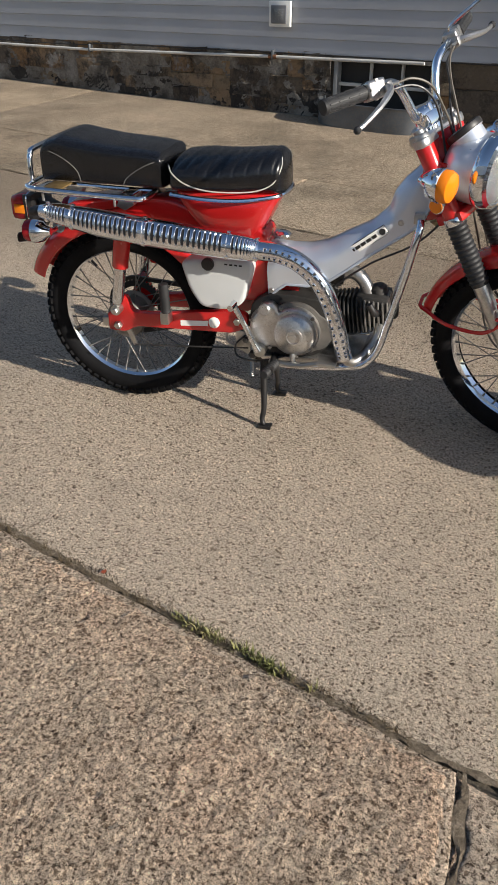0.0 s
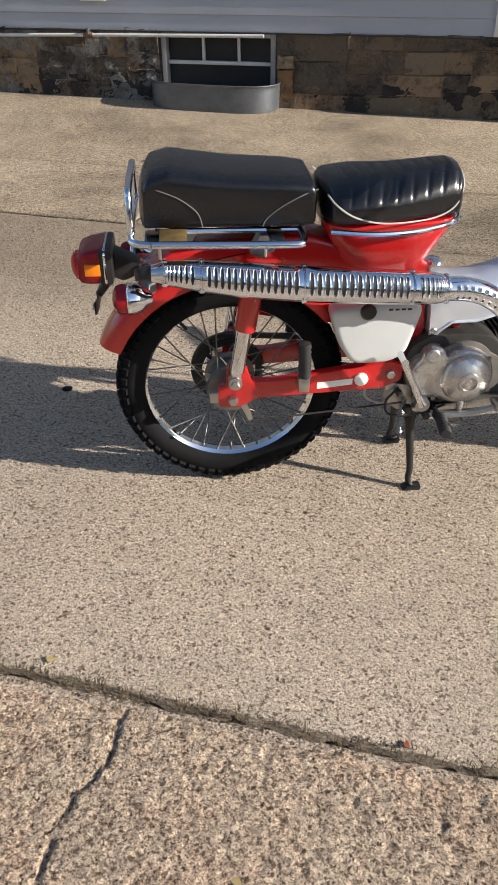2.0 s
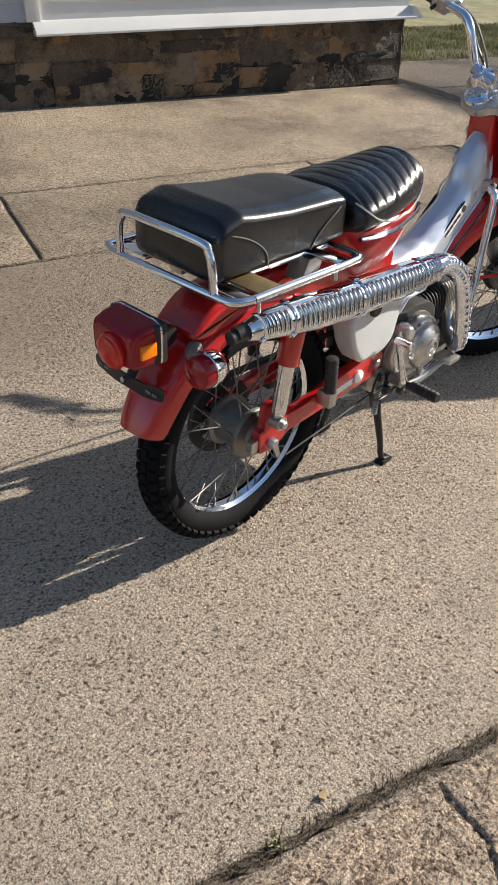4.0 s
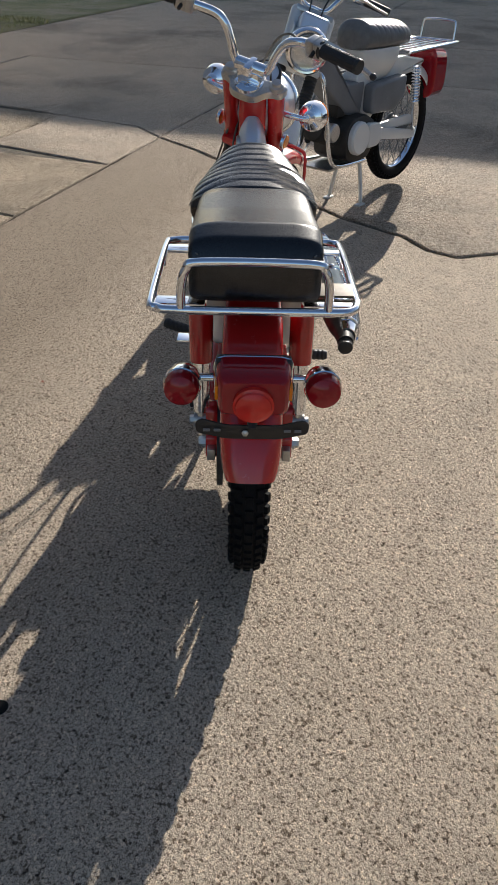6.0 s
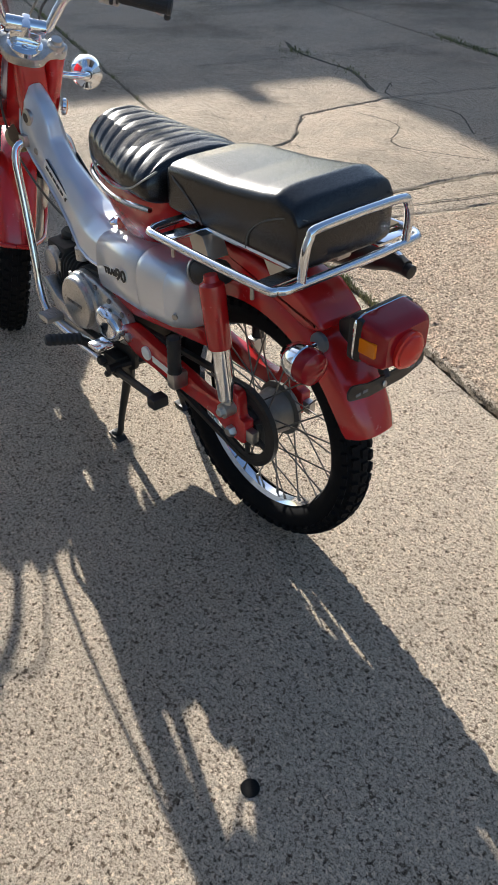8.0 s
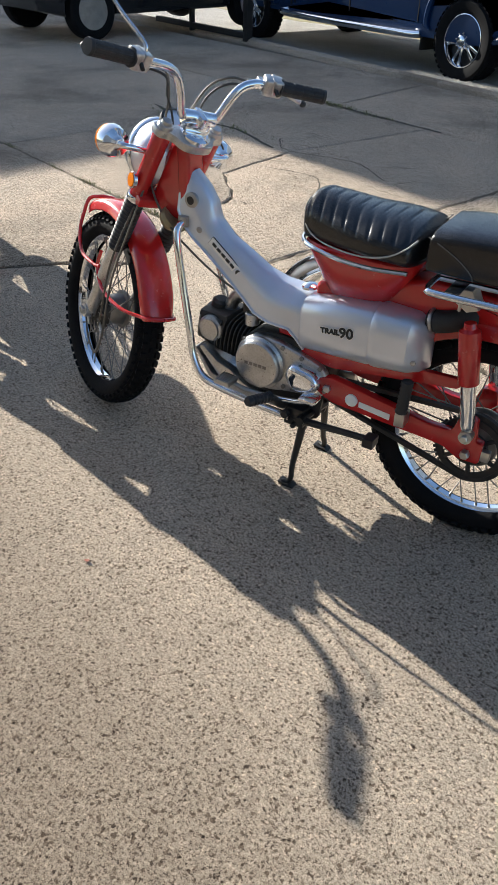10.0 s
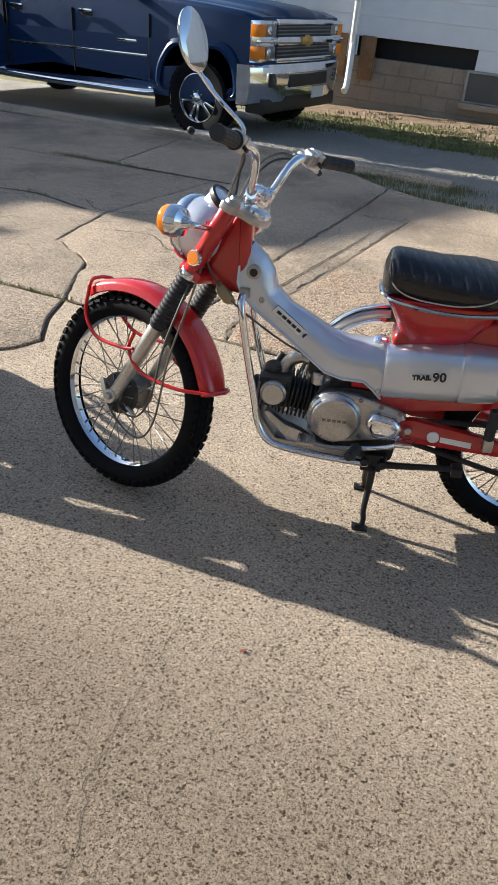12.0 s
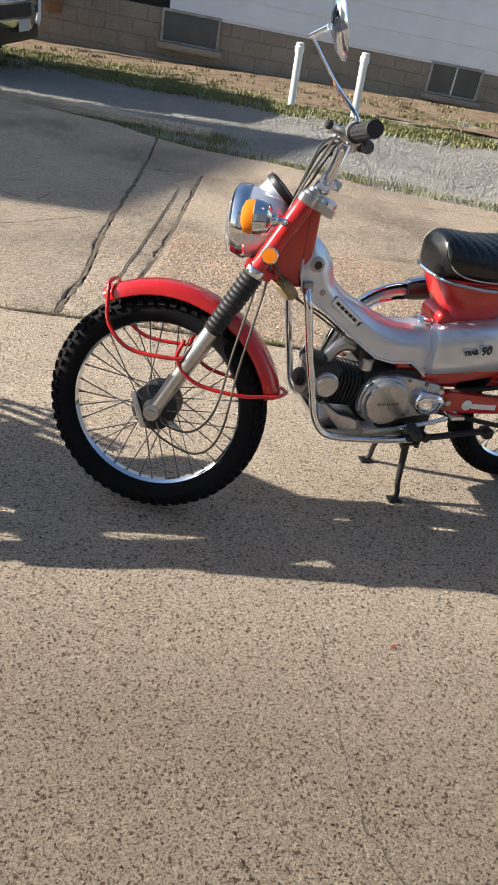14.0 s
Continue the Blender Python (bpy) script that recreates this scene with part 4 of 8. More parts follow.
    for i in range(4, len(bl) - 4, 3):
        for lo, hi in ((-30, -12), (16, 36)):
            a, b, c = (on_bend(i, ang, 0.0006) for ang in (lo, (lo + hi) / 2, hi))
            d = (bl[i + 1] - bl[i - 1]).normalized() * 0.0024
            bsl = skin(bmesh.new(), [[q - d, q + d, q + d * 0.9 - (q - bl[i]) * 0.06, q - d * 0.9 - (q - bl[i]) * 0.06] for q in (a, b, c)])
            part("slot", bsl, BLACK, bs)
            part("slot_lip", tube([q + d * k for q, k in ((a, 0), (a, 1.3), (b, 1.6), (c, 1.3), (c, 0), (c, -1.3), (b, -1.6), (a, -1.3))], 0.0012, 5, True, 1), CHROME, bs)

    # side covers
    right = part("side_cover", plate(round_corners([(0.213, 0.513), (0.312, 0.530), (0.416, 0.532), (0.424, 0.508), (0.398, 0.402), (0.356, 0.380), (0.273, 0.380), (0.238, 0.432)], 0.022, 5), -0.058, -0.118, 0.014, 4), WHITE_P, root, "pale grey painted side cover")
    part("cover_knob", lathe([(0.018, 0), (0.018, 0.008), (0.015, 0.011), (0.001, 0.011)], 20, along((0.298, -0.117, 0.514), (0.298, -0.2, 0.514))), BLACK, right, "round black knob")
    for k in range(4):
        part("letter_bar", box(0.345 + 0.014 * k, 0.354 + 0.014 * k, -0.1195, -0.118, 0.515, 0.519, 0), INK, right)
    sections = [(0.135, 0.50, 0.020, 0.045), (0.15, 0.512, 0.055, 0.066), (0.175, 0.518, 0.078, 0.076), (0.25, 0.516, 0.082, 0.082), (0.262, 0.516, 0.0815, 0.0815), (0.268, 0.516, 0.079, 0.0785), (0.274, 0.516, 0.0815, 0.0815), (0.36, 0.507, 0.072, 0.080), (0.455, 0.495, 0.062, 0.074), (0.464, 0.494, 0.055, 0.068)]
    left = bmesh.new()
    skin(left, [[Vector((x, 0.045 + max(0, y) * 1.05, z)) if y > 0 else Vector((x, 0.045, z)) for y, z in rounded(0, zc, hy, hz * 0.97, 3.4, 32)] for x, zc, hy, hz in sections])
    air = part("airbox_cover", left, SILVER, root, "silver painted air cleaner cover")
    for mat, fat, lift in ((BADGE, 0.0026, 0.0), (INK, 0.0011, 0.0012)):
        lettering("lettering", "TRAIL", 0.0185, mat, air, pose(0.368, 0.1250 + lift, 0.514, 88, -4, 184.5), 0.0008, fat)
        lettering("lettering", "90", 0.036, mat, air, pose(0.324, 0.1290 + lift, 0.521, 88, -4, 184.5), 0.0008, fat)
    part("cover_screw", bolt((0.158, 0.112, 0.487), (-0.3, 1, 0), 0.007, 0.004), STEEL, air)
    part("intake_hose", tube([(0.15, 0.055, 0.575), (0.11, 0.06, 0.585), (0.07, 0.045, 0.60), (0.05, 0.02, 0.62)], [0.028, 0.026, 0.026, 0.024], 14), GRIP, root, "black rubber intake hose")
    part("hose_clamp", lathe([(0.030, 0), (0.031, 0.004), (0.030, 0.008)], 18, along((0.145, 0.056, 0.577), (0.11, 0.06, 0.586))), STEEL, root)

    # silver leg cover over the backbone: a hollow shield that narrows to a ridge on top
    stations = [((0.838, 0.792), (0.862, 0.768), 0.022), ((0.826, 0.778), (0.872, 0.730), 0.034), ((0.804, 0.757), (0.874, 0.690), 0.041), ((0.780, 0.721), (0.862, 0.658), 0.043), ((0.768, 0.678), (0.828, 0.624), 0.043), ((0.727, 0.637), (0.782, 0.590), 0.043),
                ((0.665, 0.604), (0.725, 0.547), 0.045), ((0.615, 0.574), (0.668, 0.503), 0.052), ((0.565, 0.558), (0.622, 0.470), 0.062), ((0.515, 0.554), (0.572, 0.458), 0.069), ((0.490, 0.555), (0.512, 0.458), 0.072), ((0.464, 0.556), (0.488, 0.440), 0.074), ((0.452, 0.556), (0.462, 0.414), 0.074)]

    def cover_at(k, q, side):
        """A point on the cover's flank: k along the stations, q from ridge to rim."""
        n = min(int(k), len(stations) - 2)
        (ta, ba, wa), (tb, bb, wb) = stations[n], stations[n + 1]
        mix = k - n
        top, low, w = Vector(ta).lerp(Vector(tb), mix), Vector(ba).lerp(Vector(bb), mix), wa + (wb - wa) * mix
        p = top.lerp(low, q)
        return Vector((p.x, side * w * (0.30 + 0.70 * min(1.0, q / 0.42) ** 0.65), p.y))

    bm = bmesh.new()
    qs = (1.0, 0.8, 0.6, 0.48, 0.38, 0.28, 0.18, 0.09, 0.03, 0.0)
    ks = [0.25 * n for n in range(4 * (len(stations) - 1) + 1)]
    skin(bm, [[cover_at(k, q, 1) for q in qs] + [cover_at(k, q, -1) for q in qs[::-1]] for k in ks])
    c = part("leg_cover", bm, SILVER, root, "silver plastic leg cover over the backbone")
    for side in (-1, 1):
        part("rolled_rim", tube([cover_at(k, 0.985, side) + Vector((0, side * 0.001, 0)) for k in ks[2:]], 0.0038, 6, smooth=0), SILVER, c)
        slope = math.degrees(math.atan2(0.066, 0.083))
        mid = Vector((0.721, side * 0.0440, 0.592))
        bp = part("badge", box(-0.062, 0.062, -0.0012, 0.0016, -0.0125, 0.0125, 0.001, 1, m=Matrix.Translation(mid) @ Matrix.Rotation(radians(-slope), 4, "Y")), BADGE, c, "cream name badge with dark bars")
        part("badge_border", box(-0.0628, 0.0628, -0.0022, 0.0022, -0.0134, 0.0134, 0.001, 1, m=Matrix.Translation(mid - Vector((0, side * 0.0018, 0))) @ Matrix.Rotation(radians(-slope), 4, "Y")), INK, bp)
        for k in range(5):
            x0 = (-0.052 + 0.0175 * k) if side < 0 else (-0.032 + 0.0175 * k)
            part("badge_bar", box(x0, x0 + 0.014, side * 0.0006, side * 0.0024, -0.0042, 0.0042, 0, m=Matrix.Translation(mid) @ Matrix.Rotation(radians(-slope), 4, "Y")), INK, bp)
        ex0 = 0.050 if side < 0 else -0.050
        part("badge_emblem", lathe([(0.0085, 0), (0.0085, 0.002), (0.001, 0.002)], 18, Matrix.Translation(mid) @ Matrix.Rotation(radians(-slope), 4, "Y") @ along((ex0, side * 0.001, 0), (ex0, side, 0))), INK, bp)
        for x, y, z in ((0.806, 0.0425, 0.650), (0.470, 0.0730, 0.438)):
            part("cover_screw", lathe([(0.0085, -0.002), (0.0085, 0.002), (0.006, 0.004), (0.001, 0.003)], 16, along((x, side * y, z), (x, side, z))), STEEL, c)
    part("key_lock", lathe([(0.020, -0.006), (0.020, 0.002), (0.016, 0.004), (0.010, 0.005), (0.009, 0.003), (0.001, 0.003)], 22, along((0.832, 0.0395, 0.722), (0.832, 1, 0.722))), STEEL, c, "round steel key lock")
    part("key_slot", lathe([(0.011, 0.003), (0.011, 0.0056), (0.001, 0.0056)], 16, along((0.832, 0.0395, 0.722), (0.832, 1, 0.722))), BLACK, c)

    # engine; its case is coloured dark to hold the shade behind the covers
    case = bmesh.new()
    join(case, plate(round_corners([(0.405, 0.33), (0.415, 0.40), (0.46, 0.430), (0.54, 0.436), (0.61, 0.428), (0.645, 0.40), (0.65, 0.33), (0.64, 0.28), (0.60, 0.250), (0.50, 0.244), (0.43, 0.262)], 0.02, 4), -0.084, 0.068, 0.008))
    eng = part("engine", case, ALU_DARK, root, "horizontal single-cylinder aluminium engine")

    def lobes(circles, n=72):
        """The outer line round overlapping circles (x, z, r)."""
        cx = sum(c[0] for c in circles) / len(circles)
        cz = sum(c[1] for c in circles) / len(circles)
        out = []
        for k in range(n):
            a = 2 * math.pi * k / n
            d = Vector((math.cos(a), math.sin(a)))
            best = 0.01
            for x, z, r in circles:
                w = Vector((x - cx, z - cz))
                h = r * r - (w.length_squared - w.dot(d) ** 2)
                if h > 0:
                    best = max(best, w.dot(d) + math.sqrt(h))
            out.append((cx + d.x * best, cz + d.y * best))
        return out

    rc = part("clutch_cover", plate(lobes([(0.476, 0.337, 0.058), (0.548, 0.334, 0.072), (0.47, 0.385, 0.030)]), -0.082, -0.116, 0.010, 3), ALU, root, "polished clutch cover")
    part("clutch_dome", lathe([(0.061, 0), (0.060, 0.010), (0.055, 0.016), (0.026, 0.025), (0.025, 0.029), (0.019, 0.031), (0.018, 0.027), (0.009, 0.027), (0.008, 0.031), (0.001, 0.031)], 40, along((0.552, -0.115, 0.333), (0.552, -1, 0.333))), ALU, rc)
    part("gasket_rim", plate(lobes([(0.476, 0.337, 0.064), (0.548, 0.334, 0.083), (0.60, 0.33, 0.055)]), -0.080, -0.092, 0.003), ALU_FIN, rc)
    part("filler_cap", lathe([(0.017, 0), (0.017, 0.02), (0.013, 0.024), (0.001, 0.024)], 16, along((0.462, -0.105, 0.396), (0.462, -0.15, 0.402))), ALU, rc)
    part("drain_lug", tube([(0.548, -0.118, 0.275), (0.548, -0.122, 0.262), (0.548, -0.12, 0.246)], [0.010, 0.009, 0.007], 10), ALU, rc)
    lc = part("generator_cover", plate(round_corners([(0.657, 0.345), (0.648, 0.392), (0.605, 0.426), (0.53, 0.424), (0.41, 0.393), (0.384, 0.372), (0.378, 0.318), (0.40, 0.300), (0.50, 0.286), (0.55, 0.274), (0.61, 0.276), (0.65, 0.308)], 0.02, 5), 0.066, 0.090, 0.007, 3), ALU, root, "polished generator cover")
    part("generator_dome", lathe([(0.073, -0.004), (0.073, 0.006), (0.067, 0.012), (0.066, 0.022), (0.062, 0.026), (0.030, 0.028), (0.001, 0.028)], 44, along((0.578, 0.090, 0.352), (0.578, 1, 0.352))), ALU, lc)
    for k in range(5):
        part("letter_bar", box(0.545 + 0.014 * k, 0.555 + 0.014 * k, 0.1175, 0.1192, 0.350, 0.358, 0), ALU_FIN, lc)
    dome = bmesh.new()
    for_lobe = round_corners([(0.497, 0.352), (0.478, 0.388), (0.41, 0.376), (0.390, 0.350), (0.395, 0.322), (0.42, 0.307), (0.472, 0.312)], 0.016, 5)
    skin(dome, [[Vector((0.44 + (x - 0.44) * k, y, 0.345 + (z - 0.345) * k)) for x, z in for_lobe] for y, k in ((0.086, 1.0), (0.104, 0.99), (0.112, 0.94), (0.118, 0.84), (0.121, 0.62), (0.122, 0.3))])
    part("gearbox_cover", dome, CHROME, lc, "polished domed gearbox cover")
    for x, z in ((0.512, 0.412), (0.505, 0.300), (0.645, 0.315), (0.63, 0.405), (0.402, 0.384), (0.455, 0.398), (0.575, 0.279), (0.384, 0.325)):
        part("cover_screw", bolt((x, 0.0895, z), (0, 1, 0), 0.0065, 0.006), ALU_FIN, lc)
    for x, z in ((0.430, 0.36), (0.51, 0.404), (0.60, 0.385), (0.612, 0.30), (0.56, 0.262), (0.48, 0.282), (0.430, 0.305)):
        part("cover_screw", bolt((x, -0.117, z), (0, -1, 0), 0.006, 0.004), ALU_FIN, rc)
    finned_cylinder("cylinder", ALU_DARK, eng, "black finned cylinder", (0.640, 0.005, 0.362), (0.735, 0.005, 0.378), 0.066, 0.068, 8, 0.045)
    finned_cylinder("cylinder_head", ALU_FIN, eng, "sooty finned cylinder head", (0.732, 0.005, 0.377), (0.805, 0.005, 0.388), 0.066, 0.058, 6, 0.05)
    part("cam_cover", lathe([(0.037, 0), (0.037, 0.012), (0.031, 0.016), (0.030, 0.022), (0.001, 0.023)], 28, along((0.755, 0.058, 0.392), (0.755, 1, 0.392))), ALU, eng, "round polished cam cover")
    part("cam_housing", box(0.705, 0.800, -0.045, 0.060, 0.345, 0.436, 0.012), ALU_DARK, eng)
    part("rocker_cap", lathe([(0.026, 0), (0.026, 0.018), (0.018, 0.026), (0.001, 0.027)], 10, along((0.765, 0.005, 0.432), (0.753, 0.005, 0.48)), lathe([(0.026, 0), (0.026, 0.022), (0.018, 0.030), (0.001, 0.031)], 10, along((0.795, 0.005, 0.385), (0.85, 0.005, 0.39)))), ALU_DARK, eng)
    part("spark_plug_cap", tube([(0.775, -0.075, 0.405), (0.765, -0.10, 0.415), (0.75, -0.105, 0.44)], 0.010, 10), BLACK, eng)
    carb = part("carburettor", box(0.605, 0.665, -0.02, 0.05, 0.452, 0.510, 0.010), ALU_DARK, root, "grimy carburettor and intake")
    part("intake_pipe", tube([(0.650, 0.01, 0.478), (0.69, 0.005, 0.486), (0.722, 0.0, 0.462), (0.738, 0.0, 0.425)], [0.018, 0.02, 0.018, 0.02], 12), ALU, carb)
    part("float_bowl", lathe([(0.02, 0), (0.02, 0.03), (0.015, 0.034)], 14, pose(0.635, 0.045, 0.43)), ALU, carb)
    part("fuel_line", tube([(0.60, 0.03, 0.50), (0.56, 0.05, 0.49), (0.52, 0.06, 0.46), (0.50, 0.06, 0.44)], 0.004, 8), BLACK, carb)
    part("engine_mount", box(0.465, 0.545, -0.05, 0.06, 0.43, 0.48, 0.008), RED, root)

    # kickstarter, pedals, pegs, crash bars
    kick = part("kick_starter", tube([(0.450, -0.135, 0.275), (0.435, -0.138, 0.303), (0.407, -0.142, 0.358), (0.380, -0.146, 0.413)], [0.012, 0.009, 0.008, 0.009], 10), CHROME, root, "chromed kick-start lever")
    part("boss", lathe([(0.018, 0), (0.018, 0.034)], 14, along((0.452, -0.10, 0.272), (0.452, -0.15, 0.272))), STEEL, kick)
    part("pedal", rod((0.379, -0.138, 0.415), (0.379, -0.18, 0.415), 0.009, 10), CHROME, kick)
    for side in (-1, 1):
        bar = part("crash_bar", tube([(0.850, side * 0.038, 0.664), (0.857, side * 0.062, 0.656), (0.853, side * 0.078, 0.625), (0.832, side * 0.086, 0.51), (0.804, side * 0.098, 0.385), (0.787, side * 0.106, 0.312), (0.758, side * 0.112, 0.268), (0.71, side * 0.114, 0.250), (0.60, side * 0.114, 0.236), (0.47, side * 0.112, 0.228)], 0.0105, 12), CHROME, root, "chromed tubular leg guard")
        part("mount", box(0.838, 0.866, side * 0.03, side * 0.056, 0.652, 0.680, 0.004), STEEL, bar)
    part("rider_peg", tube([(0.50, -0.20, 0.245), (0.49, -0.09, 0.240), (0.49, 0.09, 0.252), (0.505, 0.14, 0.285), (0.51, 0.16, 0.300)], 0.011, 10), BLACK, root, "black steel footpeg bar")
    for a, b in (((0.50, -0.135, 0.240), (0.485, -0.24, 0.246)), ((0.508, 0.150, 0.298), (0.532, 0.236, 0.314))):
        part("rider_footpeg", lathe([(0.012, 0)] + [(0.0150 - 0.0022 * (i % 2), 0.004 + 0.006 * i) for i in range(13)] + [(0.011, 0.086)], 12, along(a, b)), GRIP, root, "black ribbed rubber footpeg")
    part("gear_pedal", tube([(0.385, 0.150, 0.330), (0.42, 0.140, 0.306), (0.47, 0.125, 0.286), (0.53, 0.122, 0.276)], 0.007, 10), CHROME, root, "chromed rocking gear pedal")
    part("gear_pedal_arm", tube([(0.53, 0.122, 0.276), (0.59, 0.130, 0.278), (0.645, 0.140, 0.294)], 0.0065, 8), STEEL, root)
    toe = part("gear_pedal_pad", box(-0.024, 0.024, -0.024, 0.024, -0.007, 0.007, 0.004, m=Matrix.Translation((0.648, 0.152, 0.302))), STEEL, root, "ribbed steel toe pad")
    for k in range(6):
        part("pad_rib", box(-0.0022, 0.0022, -0.023, 0.023, 0.006, 0.010, 0.001, 1, m=Matrix.Translation((0.629 + 0.0076 * k, 0.152, 0.302))), STEEL, toe)
    part("gear_pedal_pad", box(0.366, 0.412, 0.142, 0.186, 0.332, 0.344, 0.005), CHROME, root, "bright heel pad")
    side_step = plate(round_corners([(0.60, 0.262), (0.70, 0.262), (0.775, 0.345), (0.762, 0.352), (0.715, 0.315), (0.668, 0.300), (0.640, 0.278)], 0.008, 3), 0.070, 0.098, 0.003)
    part("engine_guard", side_step, ALU, root, "bent aluminium engine guard")
    part("brake_pedal", tube([(0.48, -0.12, 0.24), (0.56, -0.13, 0.242), (0.64, -0.135, 0.262)], 0.008, 8), STEEL, root)
    part("brake_pedal_pad", box(0.625, 0.68, -0.165, -0.11, 0.262, 0.275, 0.005), STEEL, root)
    part("skid_plate", plate(round_corners([(0.44, 0.235), (0.74, 0.262), (0.79, 0.33), (0.80, 0.33), (0.75, 0.25), (0.70, 0.232), (0.45, 0.222)], 0.006), -0.085, 0.085, 0.002), ALU, root, "aluminium skid plate")
    part("step_bracket", tube([(0.42, 0.0, 0.232), (0.43, 0.10, 0.236), (0.43, 0.13, 0.236)], 0.012, 8), BLACK, root)

    # stands
    cs = part("centre_stand", tube([(0.452, -0.062, 0.225), (0.452, 0.062, 0.225)], 0.013, 10, smooth=0), BLACK, root, "black steel centre stand, lowered")
    for side in (-1, 1):
        part("stand_leg", tube([(0.450, side * 0.056, 0.228), (0.453, side * 0.074, 0.150), (0.460, side * 0.094, 0.060), (0.457, side * 0.102, 0.028), (0.464, side * 0.108, 0.010), (0.482, side * 0.113, 0.008)], [0.013, 0.011, 0.0085, 0.008, 0.0075, 0.006], 10), BLACK, cs)
        part("stand_foot", plate(round_corners([(0.440, 0.0), (0.486, 0.0), (0.490, 0.012), (0.470, 0.008), (0.452, 0.010)], 0.003, 2), side * 0.094, side * 0.122, 0.001), BLACK, cs)
        part("stand_web", plate(round_corners([(0.425, 0.245), (0.475, 0.245), (0.462, 0.16), (0.446, 0.16)], 0.006, 2), side * 0.052, side * 0.062, 0.001), BLACK, cs)
    spring = []
    for i in range(120):
        a = i * 0.9
        spring.append(Vector((0.42 + 0.007 * math.cos(a), -0.085 + 0.007 * math.sin(a), 0.265 - 0.10 * i / 120)))
    part("stand_spring", tube(spring, 0.0018, 5, smooth=0), STEEL, cs)
    ss = part("side_stand", tube([(0.455, 0.098, 0.225), (0.40, 0.112, 0.232), (0.30, 0.122, 0.246), (0.235, 0.126, 0.252)], [0.014, 0.010, 0.009, 0.009], 8), BLACK, root, "black side stand, folded up")
    part("stand_pivot", box(0.43, 0.49, 0.07, 0.108, 0.20, 0.255, 0.006), BLACK, ss)
    part("stand_foot", box(0.215, 0.245, 0.105, 0.145, 0.236, 0.262, 0.004), BLACK, ss)
    part("brake_plate", plate(round_corners([(0.37, 0.31), (0.44, 0.30), (0.45, 0.25), (0.41, 0.228), (0.365, 0.26)], 0.012), -0.062, -0.085, 0.003), STEEL, root)
    for x, y, z, r in ((0.425, -0.100, 0.246, 0.012), (0.470, -0.112, 0.232, 0.010), (0.402, -0.092, 0.286, 0.009), (0.480, 0.112, 0.236, 0.013), (0.452, 0.114, 0.212, 0.008)):
        part("pivot_bolt", bolt((x, y, z), (0, -1 if y < 0 else 1, 0), r, 0.014), ALU_DARK, root)
    part("stand_bracket", plate(round_corners([(0.398, 0.285), (0.452, 0.290), (0.500, 0.258), (0.498, 0.214), (0.44, 0.204), (0.405, 0.225)], 0.01, 3), -0.058, -0.070, 0.002), ALU_DARK, root, "oily stand bracket")
    part("stand_bracket", plate(round_corners([(0.398, 0.285), (0.452, 0.290), (0.500, 0.258), (0.498, 0.214), (0.44, 0.204), (0.405, 0.225)], 0.01, 3), 0.058, 0.070, 0.002), ALU_DARK, root, "oily stand bracket")
    part("switch_lead", tube([(0.40, -0.095, 0.30), (0.372, -0.10, 0.268), (0.38, -0.102, 0.232), (0.44, -0.104, 0.226), (0.52, -0.10, 0.250)], 0.003, 6), BLACK, root)
    part("brake_rod", tube([(0.41, -0.10, 0.262), (0.25, -0.10, 0.245), (0.05, -0.098, 0.225)], 0.0025, 6, smooth=0), ALU_DARK, root)
    part("brake_arm", plate(round_corners([(0.028, 0.285), (0.05, 0.22), (0.04, 0.212), (0.012, 0.275)], 0.004), -0.078, -0.084, 0.001), STEEL, root)
    part("overflow_hose", tube([(0.34, -0.05, 0.31), (0.33, -0.05, 0.26), (0.36, -0.05, 0.235), (0.42, -0.05, 0.225)], 0.004, 8), PIPING, root, "clear overflow hose")

    # fork, turned to the right
    turn = Matrix.Translation((0.85, 0, 0.90)) @ Matrix.Rotation(radians(-27), 4, "Y") @ Matrix.Rotation(radians(-28.6), 4, "Z")

    def fp(name, bm, material, parent=None, label=""):
        bm.transform(turn)
        return part(name, bm, material, parent or root, label)

    part("steering_head", lathe([(0.036, -0.215), (0.034, -0.20), (0.034, -0.04), (0.038, -0.03)], 22, Matrix.Translation((0.85, 0, 0.90)) @ Matrix.Rotation(radians(-27), 4, "Y")), RED, root, "red steering head")
    part("head_gusset", plate(round_corners([(0.842, 0.858), (0.880, 0.874), (0.968, 0.706), (0.940, 0.670), (0.862, 0.655), (0.845, 0.72)], 0.012, 3), -0.037, 0.037, 0.014, 3), RED, root, "deep red pressed-steel steering neck")
    part("frame_neck", tube([(0.90, 0, 0.75), (0.84, 0, 0.672), (0.76, 0, 0.612), (0.62, 0, 0.515), (0.48, 0, 0.49)], 0.026, 16), RED, root)
    front = wheel(root, "front_wheel", turn @ Matrix.Translation((0.042, 0, -0.692)) @ Matrix.Rotation(radians(27), 4, "Y"), R=0.297, drum=0.056)
    bp = lathe([(0.062, 0.030), (0.062, 0.046), (0.056, 0.052), (0.030, 0.060), (0.001, 0.062)], 32, TO_Y)
    plate_ = part("brake_plate", bp, ALU_DARK, front, "grimy brake plate")
    for k in range(10):
        a = 2 * math.pi * k / 10
        part("cooling_rib", box(0.034, 0.060, 0.050, 0.059, -0.002, 0.002, 0.001, 1, m=Matrix.Rotation(a, 4, "Y")), ALU_FIN, plate_)
    part("cable_anchor", rod((-0.045, 0.058, -0.030), (-0.078, 0.062, -0.046), 0.006, 8), STEEL, plate_)
